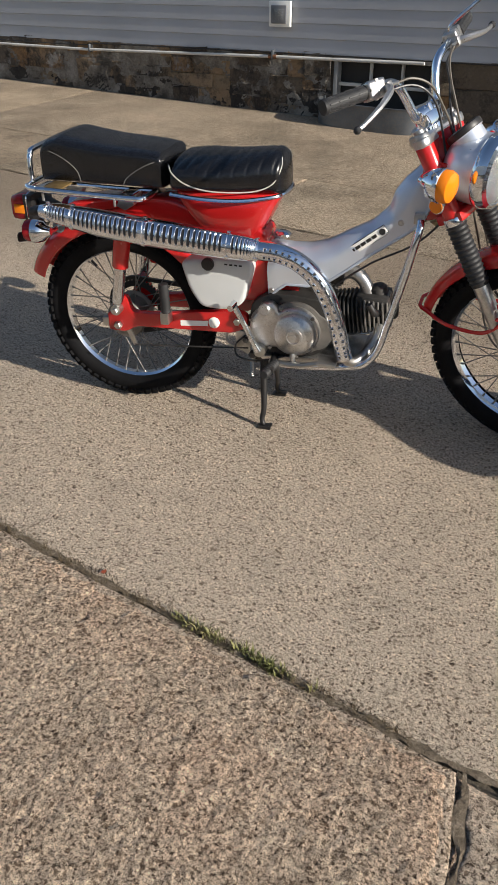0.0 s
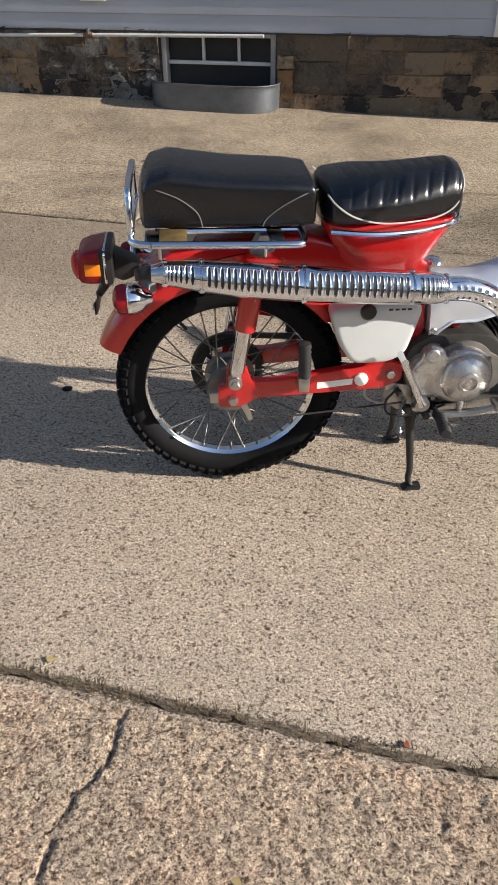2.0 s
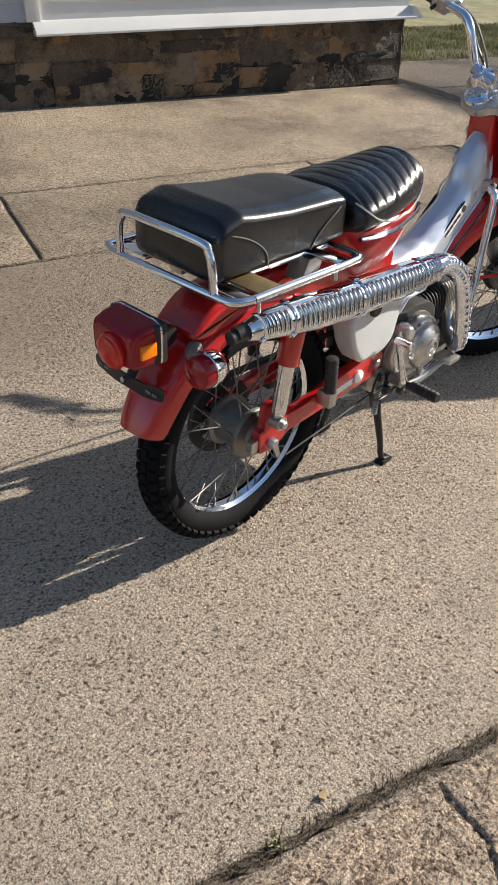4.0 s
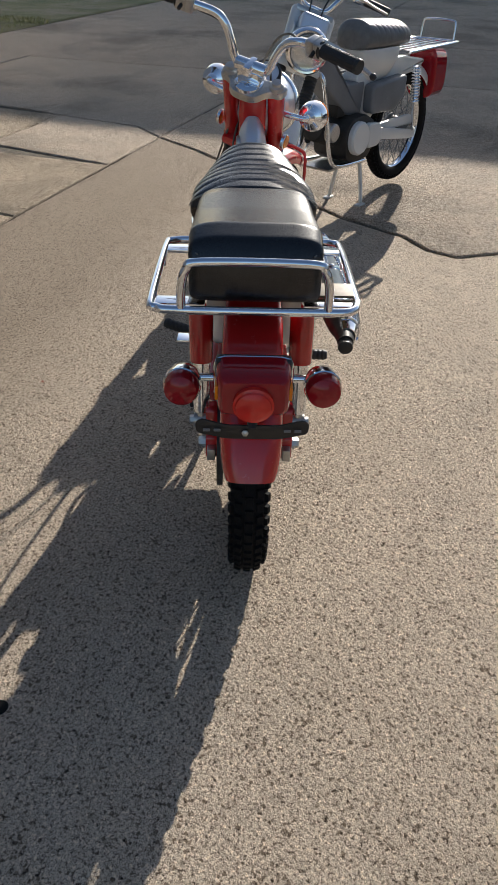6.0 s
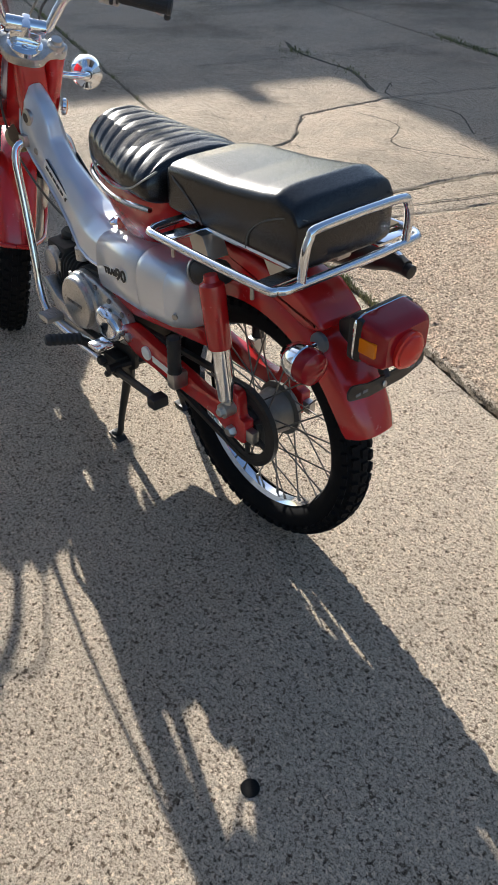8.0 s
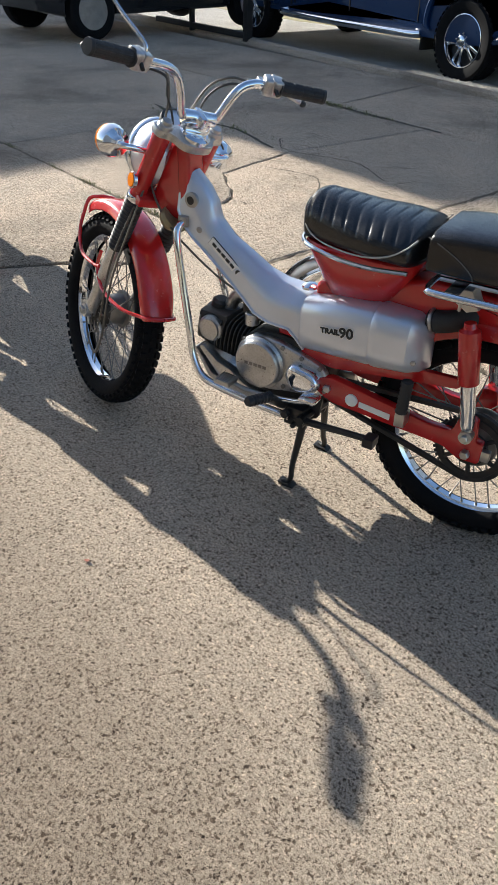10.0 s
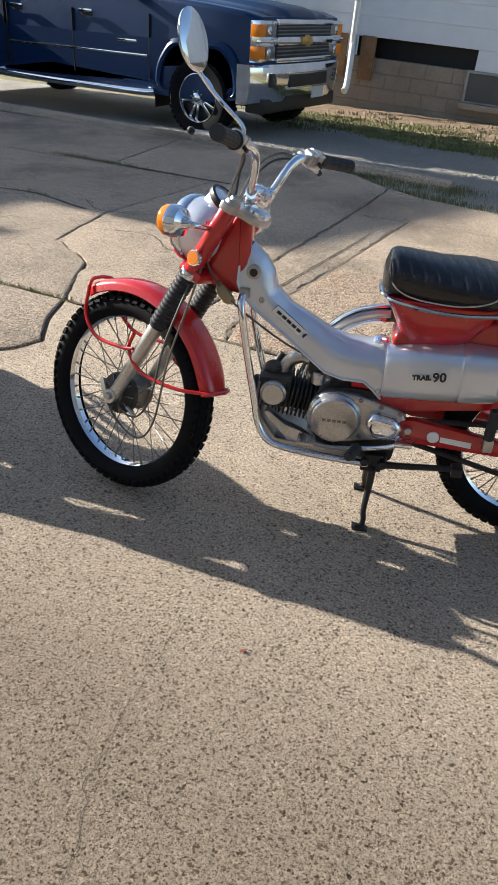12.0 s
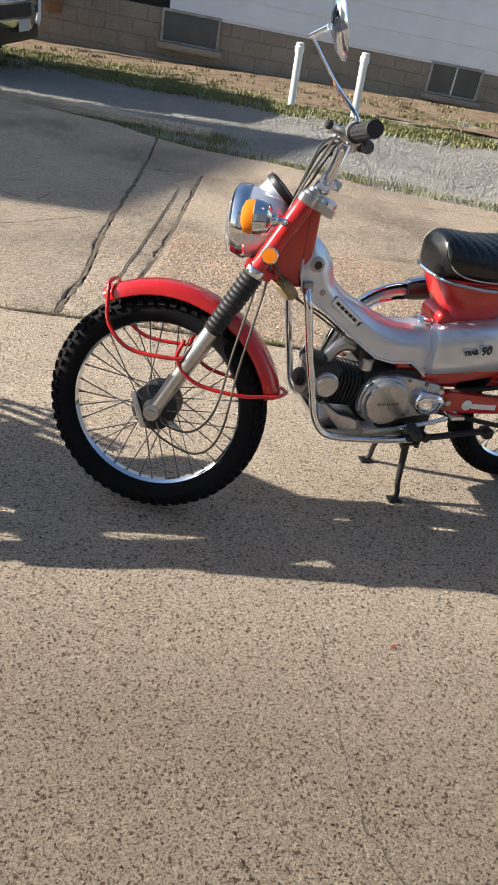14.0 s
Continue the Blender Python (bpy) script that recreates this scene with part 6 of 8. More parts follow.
    hl = fp("headlight", lathe([(0.01, -0.10), (0.05, -0.09), (0.08, -0.05), (0.087, 0.0), (0.088, 0.03)], 32, hl_m), WHITE_P, None, "pale grey headlight with chromed rim")
    fp("rim", lathe([(0.089, 0.028), (0.094, 0.036), (0.093, 0.055), (0.084, 0.068), (0.076, 0.066)], 32, hl_m, caps=False), CHROME, hl)
    fp("reflector", lathe([(0.076, 0.060), (0.05, 0.035), (0.001, 0.01)], 24, hl_m), CHROME, hl)
    fp("lens", lathe([(0.077, 0.062), (0.06, 0.076), (0.001, 0.084)], 32, hl_m), CLEAR, hl, "clear lens")
    fp("speedometer", lathe([(0.042, 0), (0.043, 0.05), (0.040, 0.054)], 24, Matrix.Translation((0.065, 0, -0.085))), WHITE_P, hl)
    part("steering_head", lathe([(0.036, -0.22), (0.036, -0.02)], 20, Matrix.Translation((0.85, 0, 0.90)) @ Matrix.Rotation(radians(-27), 4, "Y")), CREAM_P, root)
    half = [(0.0, 0.0, 0.022), (0.0, 0.035, 0.022), (0.004, 0.060, 0.034), (0.010, 0.082, 0.070), (0.006, 0.106, 0.106), (0.0, 0.142, 0.126), (-0.02, 0.205, 0.133), (-0.035, 0.325, 0.137)]
    bars = fp("handlebar", tube([(f, -s, h) for f, s, h in half[:0:-1]] + half, 0.011, 12), CHROME, None, "chromed handlebar")
    for side in (-1, 1):
        fp("grip", rod((-0.021, side * 0.210, 0.1333), (-0.036, side * 0.33, 0.1372), 0.017, 14), GRIP, bars, "black rubber grip")
        fp("switch_housing", box(-0.028, 0.012, side * 0.176 - 0.02, side * 0.176 + 0.02, 0.113, 0.148, 0.006), CHROME, bars)
        fp("brake_lever", tube([(0.008, side * 0.165, 0.126), (0.026, side * 0.19, 0.120), (0.024, side * 0.25, 0.112), (0.006, side * 0.315, 0.112)], 0.006, 8), ALU, bars)
        bm = tube([(0.02, side * 0.15, 0.12), (0.05, side * 0.09, 0.13), (0.055, side * 0.03, 0.02), (0.05, side * 0.04, -0.2)], 0.0035, 6)
        fp("cable", bm, BLACK)
    return root


second_motorcycle()


# ---- vehicles ----
def truck_wheel(parent, x, side, R=0.415):
    m = Matrix.Translation((x, side * 0.865, R)) @ (Matrix.Identity(4) if side > 0 else Matrix.Rotation(math.pi, 4, "Z"))
    tyre = bmesh.new()
    prof = [(0.25, -0.11), (0.30, -0.128), (0.37, -0.132), (R - 0.012, -0.118), (R - 0.002, -0.09), (R, 0.0), (R - 0.002, 0.09), (R - 0.012, 0.118), (0.37, 0.132), (0.30, 0.128), (0.25, 0.11)]
    lathe(prof, 56, TO_Y, tyre, caps=False)
    for i in range(40):
        a = 2 * math.pi * i / 40
        for y, off in ((0.10, 0), (-0.10, 0.5), (0.035, 0.3), (-0.035, 0.8)):
            box(-0.02, 0.02, y - 0.022, y + 0.022, R - 0.006, R + 0.006, 0, m=Matrix.Rotation(a + off * math.pi / 20, 4, "Y"), bm=tyre)
    w = part("wheel", lathe([(0.25, -0.10), (0.25, 0.02)], 32, TO_Y), ALU_DARK, parent)
    w.matrix_basis = m
    part("tyre", tyre, RUBBER, w, "black all-terrain tyre")
    rim = bmesh.new()
    lathe([(0.225, 0.02), (0.25, 0.10), (0.258, 0.115), (0.25, 0.118), (0.235, 0.09), (0.215, 0.0)], 48, TO_Y, rim, caps=False)
    part("rim", rim, CHROME, w, "chromed rim with paired spokes")
    part("rim_back", lathe([(0.235, 0.0), (0.001, 0.0)], 32, TO_Y), ALU_DARK, w)
    sp = None
    for i in range(10):
        a = 2 * math.pi * (i // 2) / 5 + (0.20 if i % 2 else -0.20)
        if sp is None:
            sp = part("rim_spoke", box(0.06, 0.24, 0.045, 0.090, -0.019, 0.019, 0.010), CHROME, w)
            ob = sp
        else:
            ob = new("rim_spoke", sp.data)
            ob.parent = w
        ob.matrix_basis = Matrix.Rotation(a, 4, "Y")
    part("hub_cap", lathe([(0.085, 0.05), (0.085, 0.10), (0.06, 0.115), (0.055, 0.14), (0.04, 0.15), (0.001, 0.15)], 24, TO_Y), CHROME, w)
    nut = None
    for i in range(8):
        a = 2 * math.pi * i / 8 + 0.2
        if nut is None:
            nut = part("lug_nut", bolt((0, 0, 0), (0, 1, 0), 0.012, 0.03), CHROME, w)
            ob = nut
        else:
            ob = new("lug_nut", nut.data)
            ob.parent = w
        ob.location = (0.078 * math.cos(a), 0.10, 0.078 * math.sin(a))


def pickup_truck():
    c = YARD @ Vector((4.62, -7.02, -0.135))
    root = thing("pickup_truck", "dark blue crew-cab pickup truck with chrome grille and bumper", "truck", pose(c.x, c.y, c.z, 0, 0, -14.63 + 180 - 5.5))
    AX, R = -3.95, 0.40

    def arch(x0):
        """A square-shouldered wheel opening, from rear to front."""
        return round_corners([(x0 - 0.53, 0.46), (x0 - 0.50, 0.70), (x0 - 0.33, 0.915), (x0 + 0.33, 0.915), (x0 + 0.50, 0.72), (x0 + 0.54, 0.46)], 0.10, 4)

    outline = [(0.86, 0.60), (0.885, 0.80), (0.88, 1.18), (0.84, 1.25), (0.60, 1.295), (0.05, 1.345), (-0.62, 1.385), (-0.80, 1.390), (-3.02, 1.405), (-5.30, 1.40), (-5.36, 1.38), (-5.38, 0.80), (-5.30, 0.58)]
    outline += arch(AX) + [(-3.35, 0.47), (-0.60, 0.46)] + arch(0.0) + [(0.62, 0.56)]
    body = plate(outline, -1.0, 1.0, 0.05, 4)
    for v in body.verts:
        lean = max(0.0, v.co.z - 1.0)
        v.co.y *= 1.0 - 0.30 * lean * lean - 0.05 * max(0.0, 0.75 - v.co.z)
        if v.co.x > 0.2:
            v.co.y *= 1.0 - 0.10 * ((v.co.x - 0.2) / 0.68) ** 2
        if v.co.x < -3.1:
            v.co.y *= 1.0 - 0.012
    b = part("body", body, BLUE, root, "dark metallic blue bodywork")
    for side in (-1, 1):
        for x0 in (0.0, AX):
            inner = arch(x0)
            outer = [(x0 + (x - x0) * 1.17, 0.45 + (z - 0.45) * 1.16) for x, z in inner]
            lip = bmesh.new()
            skin(lip, [[Vector((x, side * y, z)) for x, y, z in ((p[0], 0.955, p[1]), (p[0], 1.016, p[1]), (p[0] * 0.6 + q[0] * 0.4, 1.026, p[1] * 0.6 + q[1] * 0.4), (q[0], 0.985, q[1]), (q[0], 0.93, q[1]))] for p, q in zip(inner, outer)])
            part("fender_flare", lip, BLUE, b, "bulged wheel-arch flare")
            part("wheel_well", plate([(x0 + (x - x0) * 0.99, z - 0.005) for x, z in inner], side * 0.60, side * 0.92, 0.0), BLACK, root)
            truck_wheel(root, x0, side, R)
        for x, z0 in ((-0.68, 0.52), (-1.86, 0.52), (-2.98, 0.52)):
            part("door_gap", box(x - 0.006, x + 0.006, side * 0.955, side * 1.0015, z0, 1.20, 0), BLACK, b)
        part("bed_gap", box(-3.075, -3.045, side * 0.93, side * 0.992, 0.50, 1.41, 0), BLACK, b)
        part("belt_trim", box(-2.95, -0.90, side * 0.948, side * 0.966, 1.372, 1.392, 0.003), CHROME, b, "slim chrome belt strip")
        part("body_moulding", box(-2.95, -0.70, side * 0.994, side * 1.010, 0.765, 0.790, 0.004), CHROME, b, "slim chrome door moulding")
        for x in (-1.62, -2.78):
            h = part("door_handle", box(x - 0.11, x + 0.11, side * 0.992, side * 1.026, 1.165, 1.205, 0.014), CHROME, b, "chrome door handle")
            part("handle_recess", box(x - 0.085, x + 0.085, side * 0.985, side * 0.998, 1.13, 1.17, 0.01), BLACK, h)
        part("name_badge", box(-1.16, -0.86, side * 0.996, side * 1.004, 0.90, 0.93, 0.003), CHROME, b, "chrome name badge")
        part("running_board", tube([(-0.70, side * 0.94, 0.43), (-0.80, side * 1.03, 0.395), (-3.05, side * 1.03, 0.395), (-3.15, side * 0.94, 0.43)], 0.042, 10), CHROME, root, "chromed tubular running board")
        mir = part("door_mirror", box(-1.02, -0.84, side * 1.06, side * 1.30, 1.36, 1.60, 0.05), BLACK, root, "large black door mirror with a chrome cap")
        part("mirror_cap", box(-0.90, -0.815, side * 1.07, side * 1.29, 1.47, 1.59, 0.03), CHROME, mir)
        part("mirror_arm", box(-0.97, -0.87, side * 0.94, side * 1.08, 1.37, 1.43, 0.015), BLACK, mir)
        part("tail_lamp", box(-5.40, -5.26, side * 0.90, side * 1.0, 0.98, 1.36, 0.02), simple("bright_red_lamp", (0.55, 0.02, 0.015), 0.2), root, "tall red tail lamp")
        part("mud_guard", box(-0.62, -0.60, side * 0.70, side * 0.98, 0.24, 0.52, 0.005), BLACK, root)
    # cab
    rings = []
    for z, x0, x1, hy in ((1.375, -3.02, -0.60, 0.945), (1.44, -3.02, -0.72, 0.935), (1.72, -2.94, -1.20, 0.85), (1.88, -2.84, -1.50, 0.78), (1.935, -2.66, -1.72, 0.69)):
        rings.append([Vector((p, y, z)) for p, y in rounded((x0 + x1) / 2, 0, (x1 - x0) / 2, hy, 9, 48)])
    cab = part("cab", skin(bmesh.new(), rings), BLUE, root, "blue cab roof and pillars")
    for side in (-1, 1):
        for x0, x1, t0, t1 in ((-1.80, -0.98, -1.80, -1.42), (-2.86, -1.92, -2.76, -1.92)):
            bm = bmesh.new()
            q = [Vector((x0, side * 0.945, 1.42)), Vector((x1, side * 0.945, 1.42)), Vector((t1, side * 0.822, 1.81)), Vector((t0, side * 0.822, 1.81))]
            skin(bm, [[p - Vector((0, side * 0.03, 0)) for p in q], [p + Vector((0, side * 0.012, 0)) for p in q]])
            part("side_window", bm, DARKGLASS, cab, "dark tinted window")
    bm = bmesh.new()
    skin(bm, [[Vector((-0.66 + d, -0.86, 1.42)), Vector((-0.66 + d, 0.86, 1.42)), Vector((-1.44 + d, 0.72, 1.86)), Vector((-1.44 + d, -0.72, 1.86))] for d in (-0.08, 0.035)])
    part("windshield", bm, DARKGLASS, cab, "dark windshield")
    # bonnet with a raised, creased middle
    hood = bmesh.new()
    rings = []
    for x, z, w in ((0.87, 1.205, 0.80), (0.80, 1.262, 0.83), (0.60, 1.305, 0.86), (0.05, 1.358, 0.89), (-0.62, 1.402, 0.90)):
        prof = [(0, 0.050), (0.30, 0.048), (0.40, 0.040), (0.47, 0.006), (0.70, 0.010), (0.90, -0.012), (1.0, -0.06)]
        rings.append([Vector((x, y * w, z + h)) for y, h in prof] + [Vector((x, -y * w, z + h)) for y, h in prof[:0:-1]])
    skin(hood, rings)
    part("hood", hood, BLUE, b, "raised creased bonnet")
    part("bed_cover", box(-5.28, -3.08, -0.86, 0.86, 1.392, 1.412, 0), BLACK, root, "black bed cover")
    # nose
    g = part("grille", box(0.80, 0.905, -0.62, 0.62, 0.82, 1.20, 0.02), BLACK, root, "black grille with chrome bars")
    for z, h, x1 in ((1.205, 0.028, 0.945), (1.025, 0.042, 0.955), (0.835, 0.026, 0.95)):
        part("grille_bar", box(0.86, x1, -0.64, 0.64, z - h, z + h, 0.016), CHROME, g, "thick chrome bar")
    for z in (0.885, 0.925, 0.962, 1.09, 1.125, 1.16):
        part("grille_slat", box(0.89, 0.922, -0.61, 0.61, z - 0.006, z + 0.006, 0.002), GREY_V, g)
    part("emblem", plate([(-0.13, 0.985), (-0.04, 0.985), (-0.03, 0.965), (0.06, 0.965), (0.07, 0.985), (0.13, 0.995), (0.10, 1.060), (0.04, 1.060), (0.03, 1.082), (-0.06, 1.082), (-0.07, 1.060), (-0.16, 1.060)], 0, 0.02, 0.004, m=Matrix.Translation((0.965, 0, 0)) @ Matrix.Rotation(radians(90), 4, "Z")), simple("gold_emblem", (0.55, 0.36, 0.10), 0.35, 0.6), g, "plain gold emblem")
    clear = simple("lamp_glass", (0.30, 0.30, 0.30), 0.12, 0.6, 0.3, 30)
    for side in (-1, 1):
        lamp = part("headlamp", box(0.72, 0.885, side * 0.62, side * 0.955, 0.815, 1.222, 0.02), CHROME, root, "stacked headlamps in a chrome frame")
        for z in (1.125, 0.915):
            part("corner_lens", box(0.74, 0.895, side * 0.83, side * 0.962, z - 0.060, z + 0.060, 0.012), AMBER, lamp, "amber corner lens")
            part("main_lens", box(0.86, 0.905, side * 0.635, side * 0.825, z - 0.060, z + 0.060, 0.012), clear, lamp, "clear headlamp lens")
            part("projector", lathe([(0.042, 0), (0.042, 0.010), (0.03, 0.018), (0.001, 0.02)], 18, along((0.90, side * 0.775, z), (1.2, side * 0.775, z))), CHROME, lamp)
        part("frame_bar", box(0.84, 0.925, side * 0.61, side * 0.965, 1.005, 1.040, 0.008), CHROME, lamp)
    rings = []
    for y in np.linspace(-1.03, 1.03, 29):
        front = 1.03 - 0.20 * abs(y) ** 3
        low = 0.45 if abs(y) < 0.45 else 0.40
        rings.append([Vector((x, y, z)) for x, z in ((front - 0.22, 0.80), (front - 0.03, 0.80), (front, 0.775), (front + 0.012, 0.70), (front, 0.56), (front - 0.04, low + 0.02), (front - 0.08, low), (front - 0.22, low))])
    bumper = part("front_bumper", skin(bmesh.new(), rings), CHROME, root, "wide chrome front bumper")
    part("bumper_intake", box(0.90, 1.045, -0.44, 0.44, 0.565, 0.70, 0.02), BLACK, bumper)
    for z in (0.555, 0.712):
        part("intake_trim", box(0.98, 1.055, -0.46, 0.46, z - 0.012, z + 0.012, 0.005), CHROME, bumper)
    for side in (-1, 1):
        part("fog_lamp", box(0.84, 0.975, side * 0.60, side * 0.78, 0.575, 0.715, 0.015), BLACK, bumper)
        part("fog_lens", lathe([(0.045, 0), (0.045, 0.02), (0.03, 0.03), (0.001, 0.032)], 18, along((0.965, side * 0.70, 0.645), (1.2, side * 0.70, 0.645))), CLEAR, bumper)
    part("number_plate", box(1.005, 1.02, 0.12, 0.42, 0.42, 0.56, 0.004), WHITE_P, root, "white number plate")
    part("air_dam", box(0.60, 0.93, -0.85, 0.85, 0.30, 0.46, 0.03), BLACK, root)
    part("underbody", box(-5.1, 0.6, -0.70, 0.70, 0.34, 0.72, 0.03), BLACK, root, "dark underbody")
    part("rear_bumper", box(-5.55, -5.34, -0.98, 0.98, 0.52, 0.74, 0.03), CHROME, root, "chrome rear bumper")
    # short front overhang
    for ob in root.children_recursive:
        for v in ob.data.vertices:
            if v.co.x > 0.45:
                v.co.x = 0.45 + (v.co.x - 0.45) * 0.76
    return root


pickup_truck()


def parked_car():
    c = YARD @ Vector((9.45, -3.75, 0.0))
    root = thing("parked_car", "black car parked behind the gate post", "car", pose(c.x, c.y, c.z, 0, 0, -17.2 + 96))
    arch = lambda x0, r=0.36: [(x0 + r * math.cos(a), 0.32 + r * math.sin(a)) for a in np.linspace(radians(188), radians(-8), 9)]
    outline = [(0.72, 0.35), (0.78, 0.60), (0.70, 0.80), (-0.2, 0.95), (-0.7, 1.02), (-3.1, 1.05), (-3.5, 0.95), (-3.52, 0.45), (-3.4, 0.32)] + arch(-2.65) + [(-2.2, 0.26), (-0.5, 0.26)] + arch(0.0)
    part("body", plate(outline, -0.86, 0.86, 0.07, 4), simple("black_car_paint", (0.012, 0.013, 0.016), 0.2, 0.1, 0.2, 6, coat=0.7), root, "glossy black bodywork")
    rings = []
    for z, x0, x1, hy in ((0.98, -3.3, -0.5, 0.82), (1.25, -3.1, -0.95, 0.74), (1.42, -2.7, -1.3, 0.64), (1.46, -2.4, -1.5, 0.55)):
        rings.append([Vector((a, y, z)) for a, y in rounded((x0 + x1) / 2, 0, (x1 - x0) / 2, hy, 7, 36)])
    part("cabin", skin(bmesh.new(), rings), DARKGLASS, root, "dark glass cabin")
    for side in (-1, 1):
        part("side_badge", lathe([(0.07, 0), (0.07, 0.006), (0.001, 0.006)], 20, along((-3.2, side * 0.858, 0.75), (-3.2, side * 2, 0.75))), WHITE_P, root, "round white sticker")
        part("tail_lamp", box(-3.54, -3.40, side * 0.55, side * 0.84, 0.75, 0.90, 0.02), REDLENS, root)
        for x in (0.0, -2.65):
            w = part("wheel", lathe([(0.20, -0.09), (0.29, -0.10), (0.32, -0.08), (0.32, 0.08), (0.29, 0.10), (0.20, 0.09)], 36, Matrix.Translation((x, side * 0.78, 0.32)) @ TO_Y), RUBBER, root, "black tyre")
            part("rim", lathe([(0.205, -0.02), (0.205, 0.02)], 24, Matrix.Translation((x, side * (0.78 + 0.075), 0.32)) @ TO_Y), ALU, w)


parked_car()


# ---- yard furniture ----
def pvc_post(u, v):
    p = yard(u, v, -0.15)
    root = thing("pipe_post", "white plastic pipe post with a cap, set in gravel", "post", pose(p.x, p.y, p.z), "white posts by the gravel")
    part("pipe", lathe([(0.045, 0), (0.045, 0.66)], 20), PVC, root)
    part("cap", lathe([(0.054, 0.60), (0.055, 0.605), (0.055, 0.66), (0.046, 0.668), (0.046, 0.70), (0.040, 0.705), (0.001, 0.706)], 20), PVC, root)
    return root


post = pvc_post(0.66, -7.62)
q = yard(-0.10, -7.57, -0.15)
copy_thing(post, pose(q.x, q.y, q.z))

gate = yard(7.535, -5.40)
g = thing("gate_post", "dark steel gate post with a low rail", "post", pose(gate.x, gate.y, 0, 0, 0, -17.2))
part("upright", box(-0.045, 0.045, -0.045, 0.045, 0, 2.2, 0.006), BLACK, g)
part("rail", box(0.045, 2.2, -0.03, 0.03, 0.03, 0.10, 0.006), BLACK, g)
part("upright", box(1.25, 1.31, -0.03, 0.03, 0, 2.2, 0.006), BLACK, g)

# black spot on the slab, laid on as a thin disc
for at, r, name, label, mat in (((-0.495, 0.464), 0.0165, "rubber_plug", "small round black spot on the concrete, drawn as a flat disc", RUBBER),):
    part_ob = thing(name, label, "plug", pose(at[0], at[1], 0.001))
    part("disc", lathe([(r, 0), (r, 0.0012), (r * 0.85, 0.002), (0.001, 0.002)], 18), mat, part_ob)


def fallen_leaf(x, y, size, turn_, mat, label):
    ob = thing("leaf", label, "leaf", pose(x, y, 0.003, 4, 6, turn_), "fallen leaves")
    bm = bmesh.new()
    top = [(math.cos(a) * (1 + 0.18 * math.sin(5 * a)), 0.62 * math.sin(a) * (1 + 0.15 * math.cos(3 * a))) for a in np.linspace(0, 2 * math.pi, 22)[:-1]]
    skin(bm, [[Vector((size * x_, size * y_, z + 0.18 * size * x_ * x_)) for x_, y_ in top] for z in (0.0, 0.0012)])
    part("blade", bm, mat, ob)
    return ob


LEAF_R = simple("russet_leaf", (0.30, 0.07, 0.03), 0.7, 0, 0.4, 80)
LEAF_Y = simple("tan_leaf", (0.36, 0.27, 0.12), 0.7, 0, 0.4, 80)
fallen_leaf(0.702, 0.732, 0.007, 20, LEAF_R, "small russet leaf scrap on concrete")
fallen_leaf(0.335, -0.800, 0.008, 70, LEAF_R, "small russet leaf scrap in the joint")
fallen_leaf(0.03, -1.02, 0.022, 100, LEAF_Y, "tan dry leaf on concrete")
fallen_leaf(-0.34, -0.60, 0.010, 10, LEAF_Y, "tan dry leaf scrap on concrete")
fallen_leaf(0.15, -1.16, 0.013, 40, simple("brown_leaf", (0.09, 0.055, 0.03), 0.8, 0, 0.4, 80), "dark brown leaf on concrete")


# ---- houses ----
def house_part(name, bm, material, label, kind="structure", parent=None, m=YARD):
    ob = mesh_object(name, bm, material, parent, label, kind=kind)
    if parent is None:
        ob.matrix_basis = m
    return ob


def lap_profile(exposure):
    """A lap board seen from its end: (outward, up)."""
    return [(0.0, exposure + 0.006), (0.004, exposure + 0.004), (0.014, 0.006), (0.014, 0.0), (0.004, -0.004), (0.0, 0.0)]


def siding(parent, u0, u1, v, z0, rows, exposure, material, out=-1.0, skip=()):
    """Rows of lap boards on a wall that faces out * v, each board an object."""
    base = None
    for k in range(rows):
        spans = skip[k] if k in skip else [(u0, u1)]
        for a, b in spans:
            if base is None or (a, b) != base[0]:
                bm = bmesh.new()
                pr = lap_profile(exposure)
                skin(bm, [[Vector((u, out * x, z)) for x, z in pr] for u in (a, b)])
                ob = part("siding_board", bm, material, parent)
                base = ((a, b), ob.data)
            else:
                ob = new("siding_board", base[1])
                ob.parent = parent
            ob.location = (0, v, z0 + k * exposure)


AV = 4.60  # face of the near house; its courses rise a little against the drive
NEAR = YARD @ Matrix.Rotation(radians(-1.0), 4, "Y")
wall = house_part("wall_north", box(-9, 3.95, AV + 0.012, AV + 0.30, 0.568, 5.2), SIDE_GREY, "house wall with grey lap siding over old stone", m=NEAR)
house_part("wall_north_return", box(3.70, 3.95, AV + 0.30, 12, -0.2, 5.2), SIDE_WHITE, "return wall of the near house")
found = house_part("foundation", box(-9, -1.72, AV + 0.03, AV + 0.30, -0.3, 0.59, bm=box(-0.82, 3.92, AV + 0.03, AV + 0.30, -0.3, 0.59, bm=box(-1.72, -0.82, AV + 0.03, AV + 0.30, -0.2, 0.16))), MORTAR, "old stone foundation with soot and parging", m=NEAR)
house_part("corner_trim", box(0.728, 0.826, AV - 0.022, AV + 0.012, 0.572, 5.2, 0.004), SIDE_WHITE, "white corner trim", parent=wall)
sill = bmesh.new()
skin(sill, [[Vector((u, v, z)) for v, z in ((AV + 0.01, 0.585), (AV - 0.02, 0.575), (AV - 0.085, 0.505), (AV - 0.085, 0.492), (AV + 0.01, 0.492))] for u in (0.770, 3.98)])
house_part("sill_flashing", sill, SIDE_WHITE, "cream sloping sill board", parent=wall)
sill = bmesh.new()
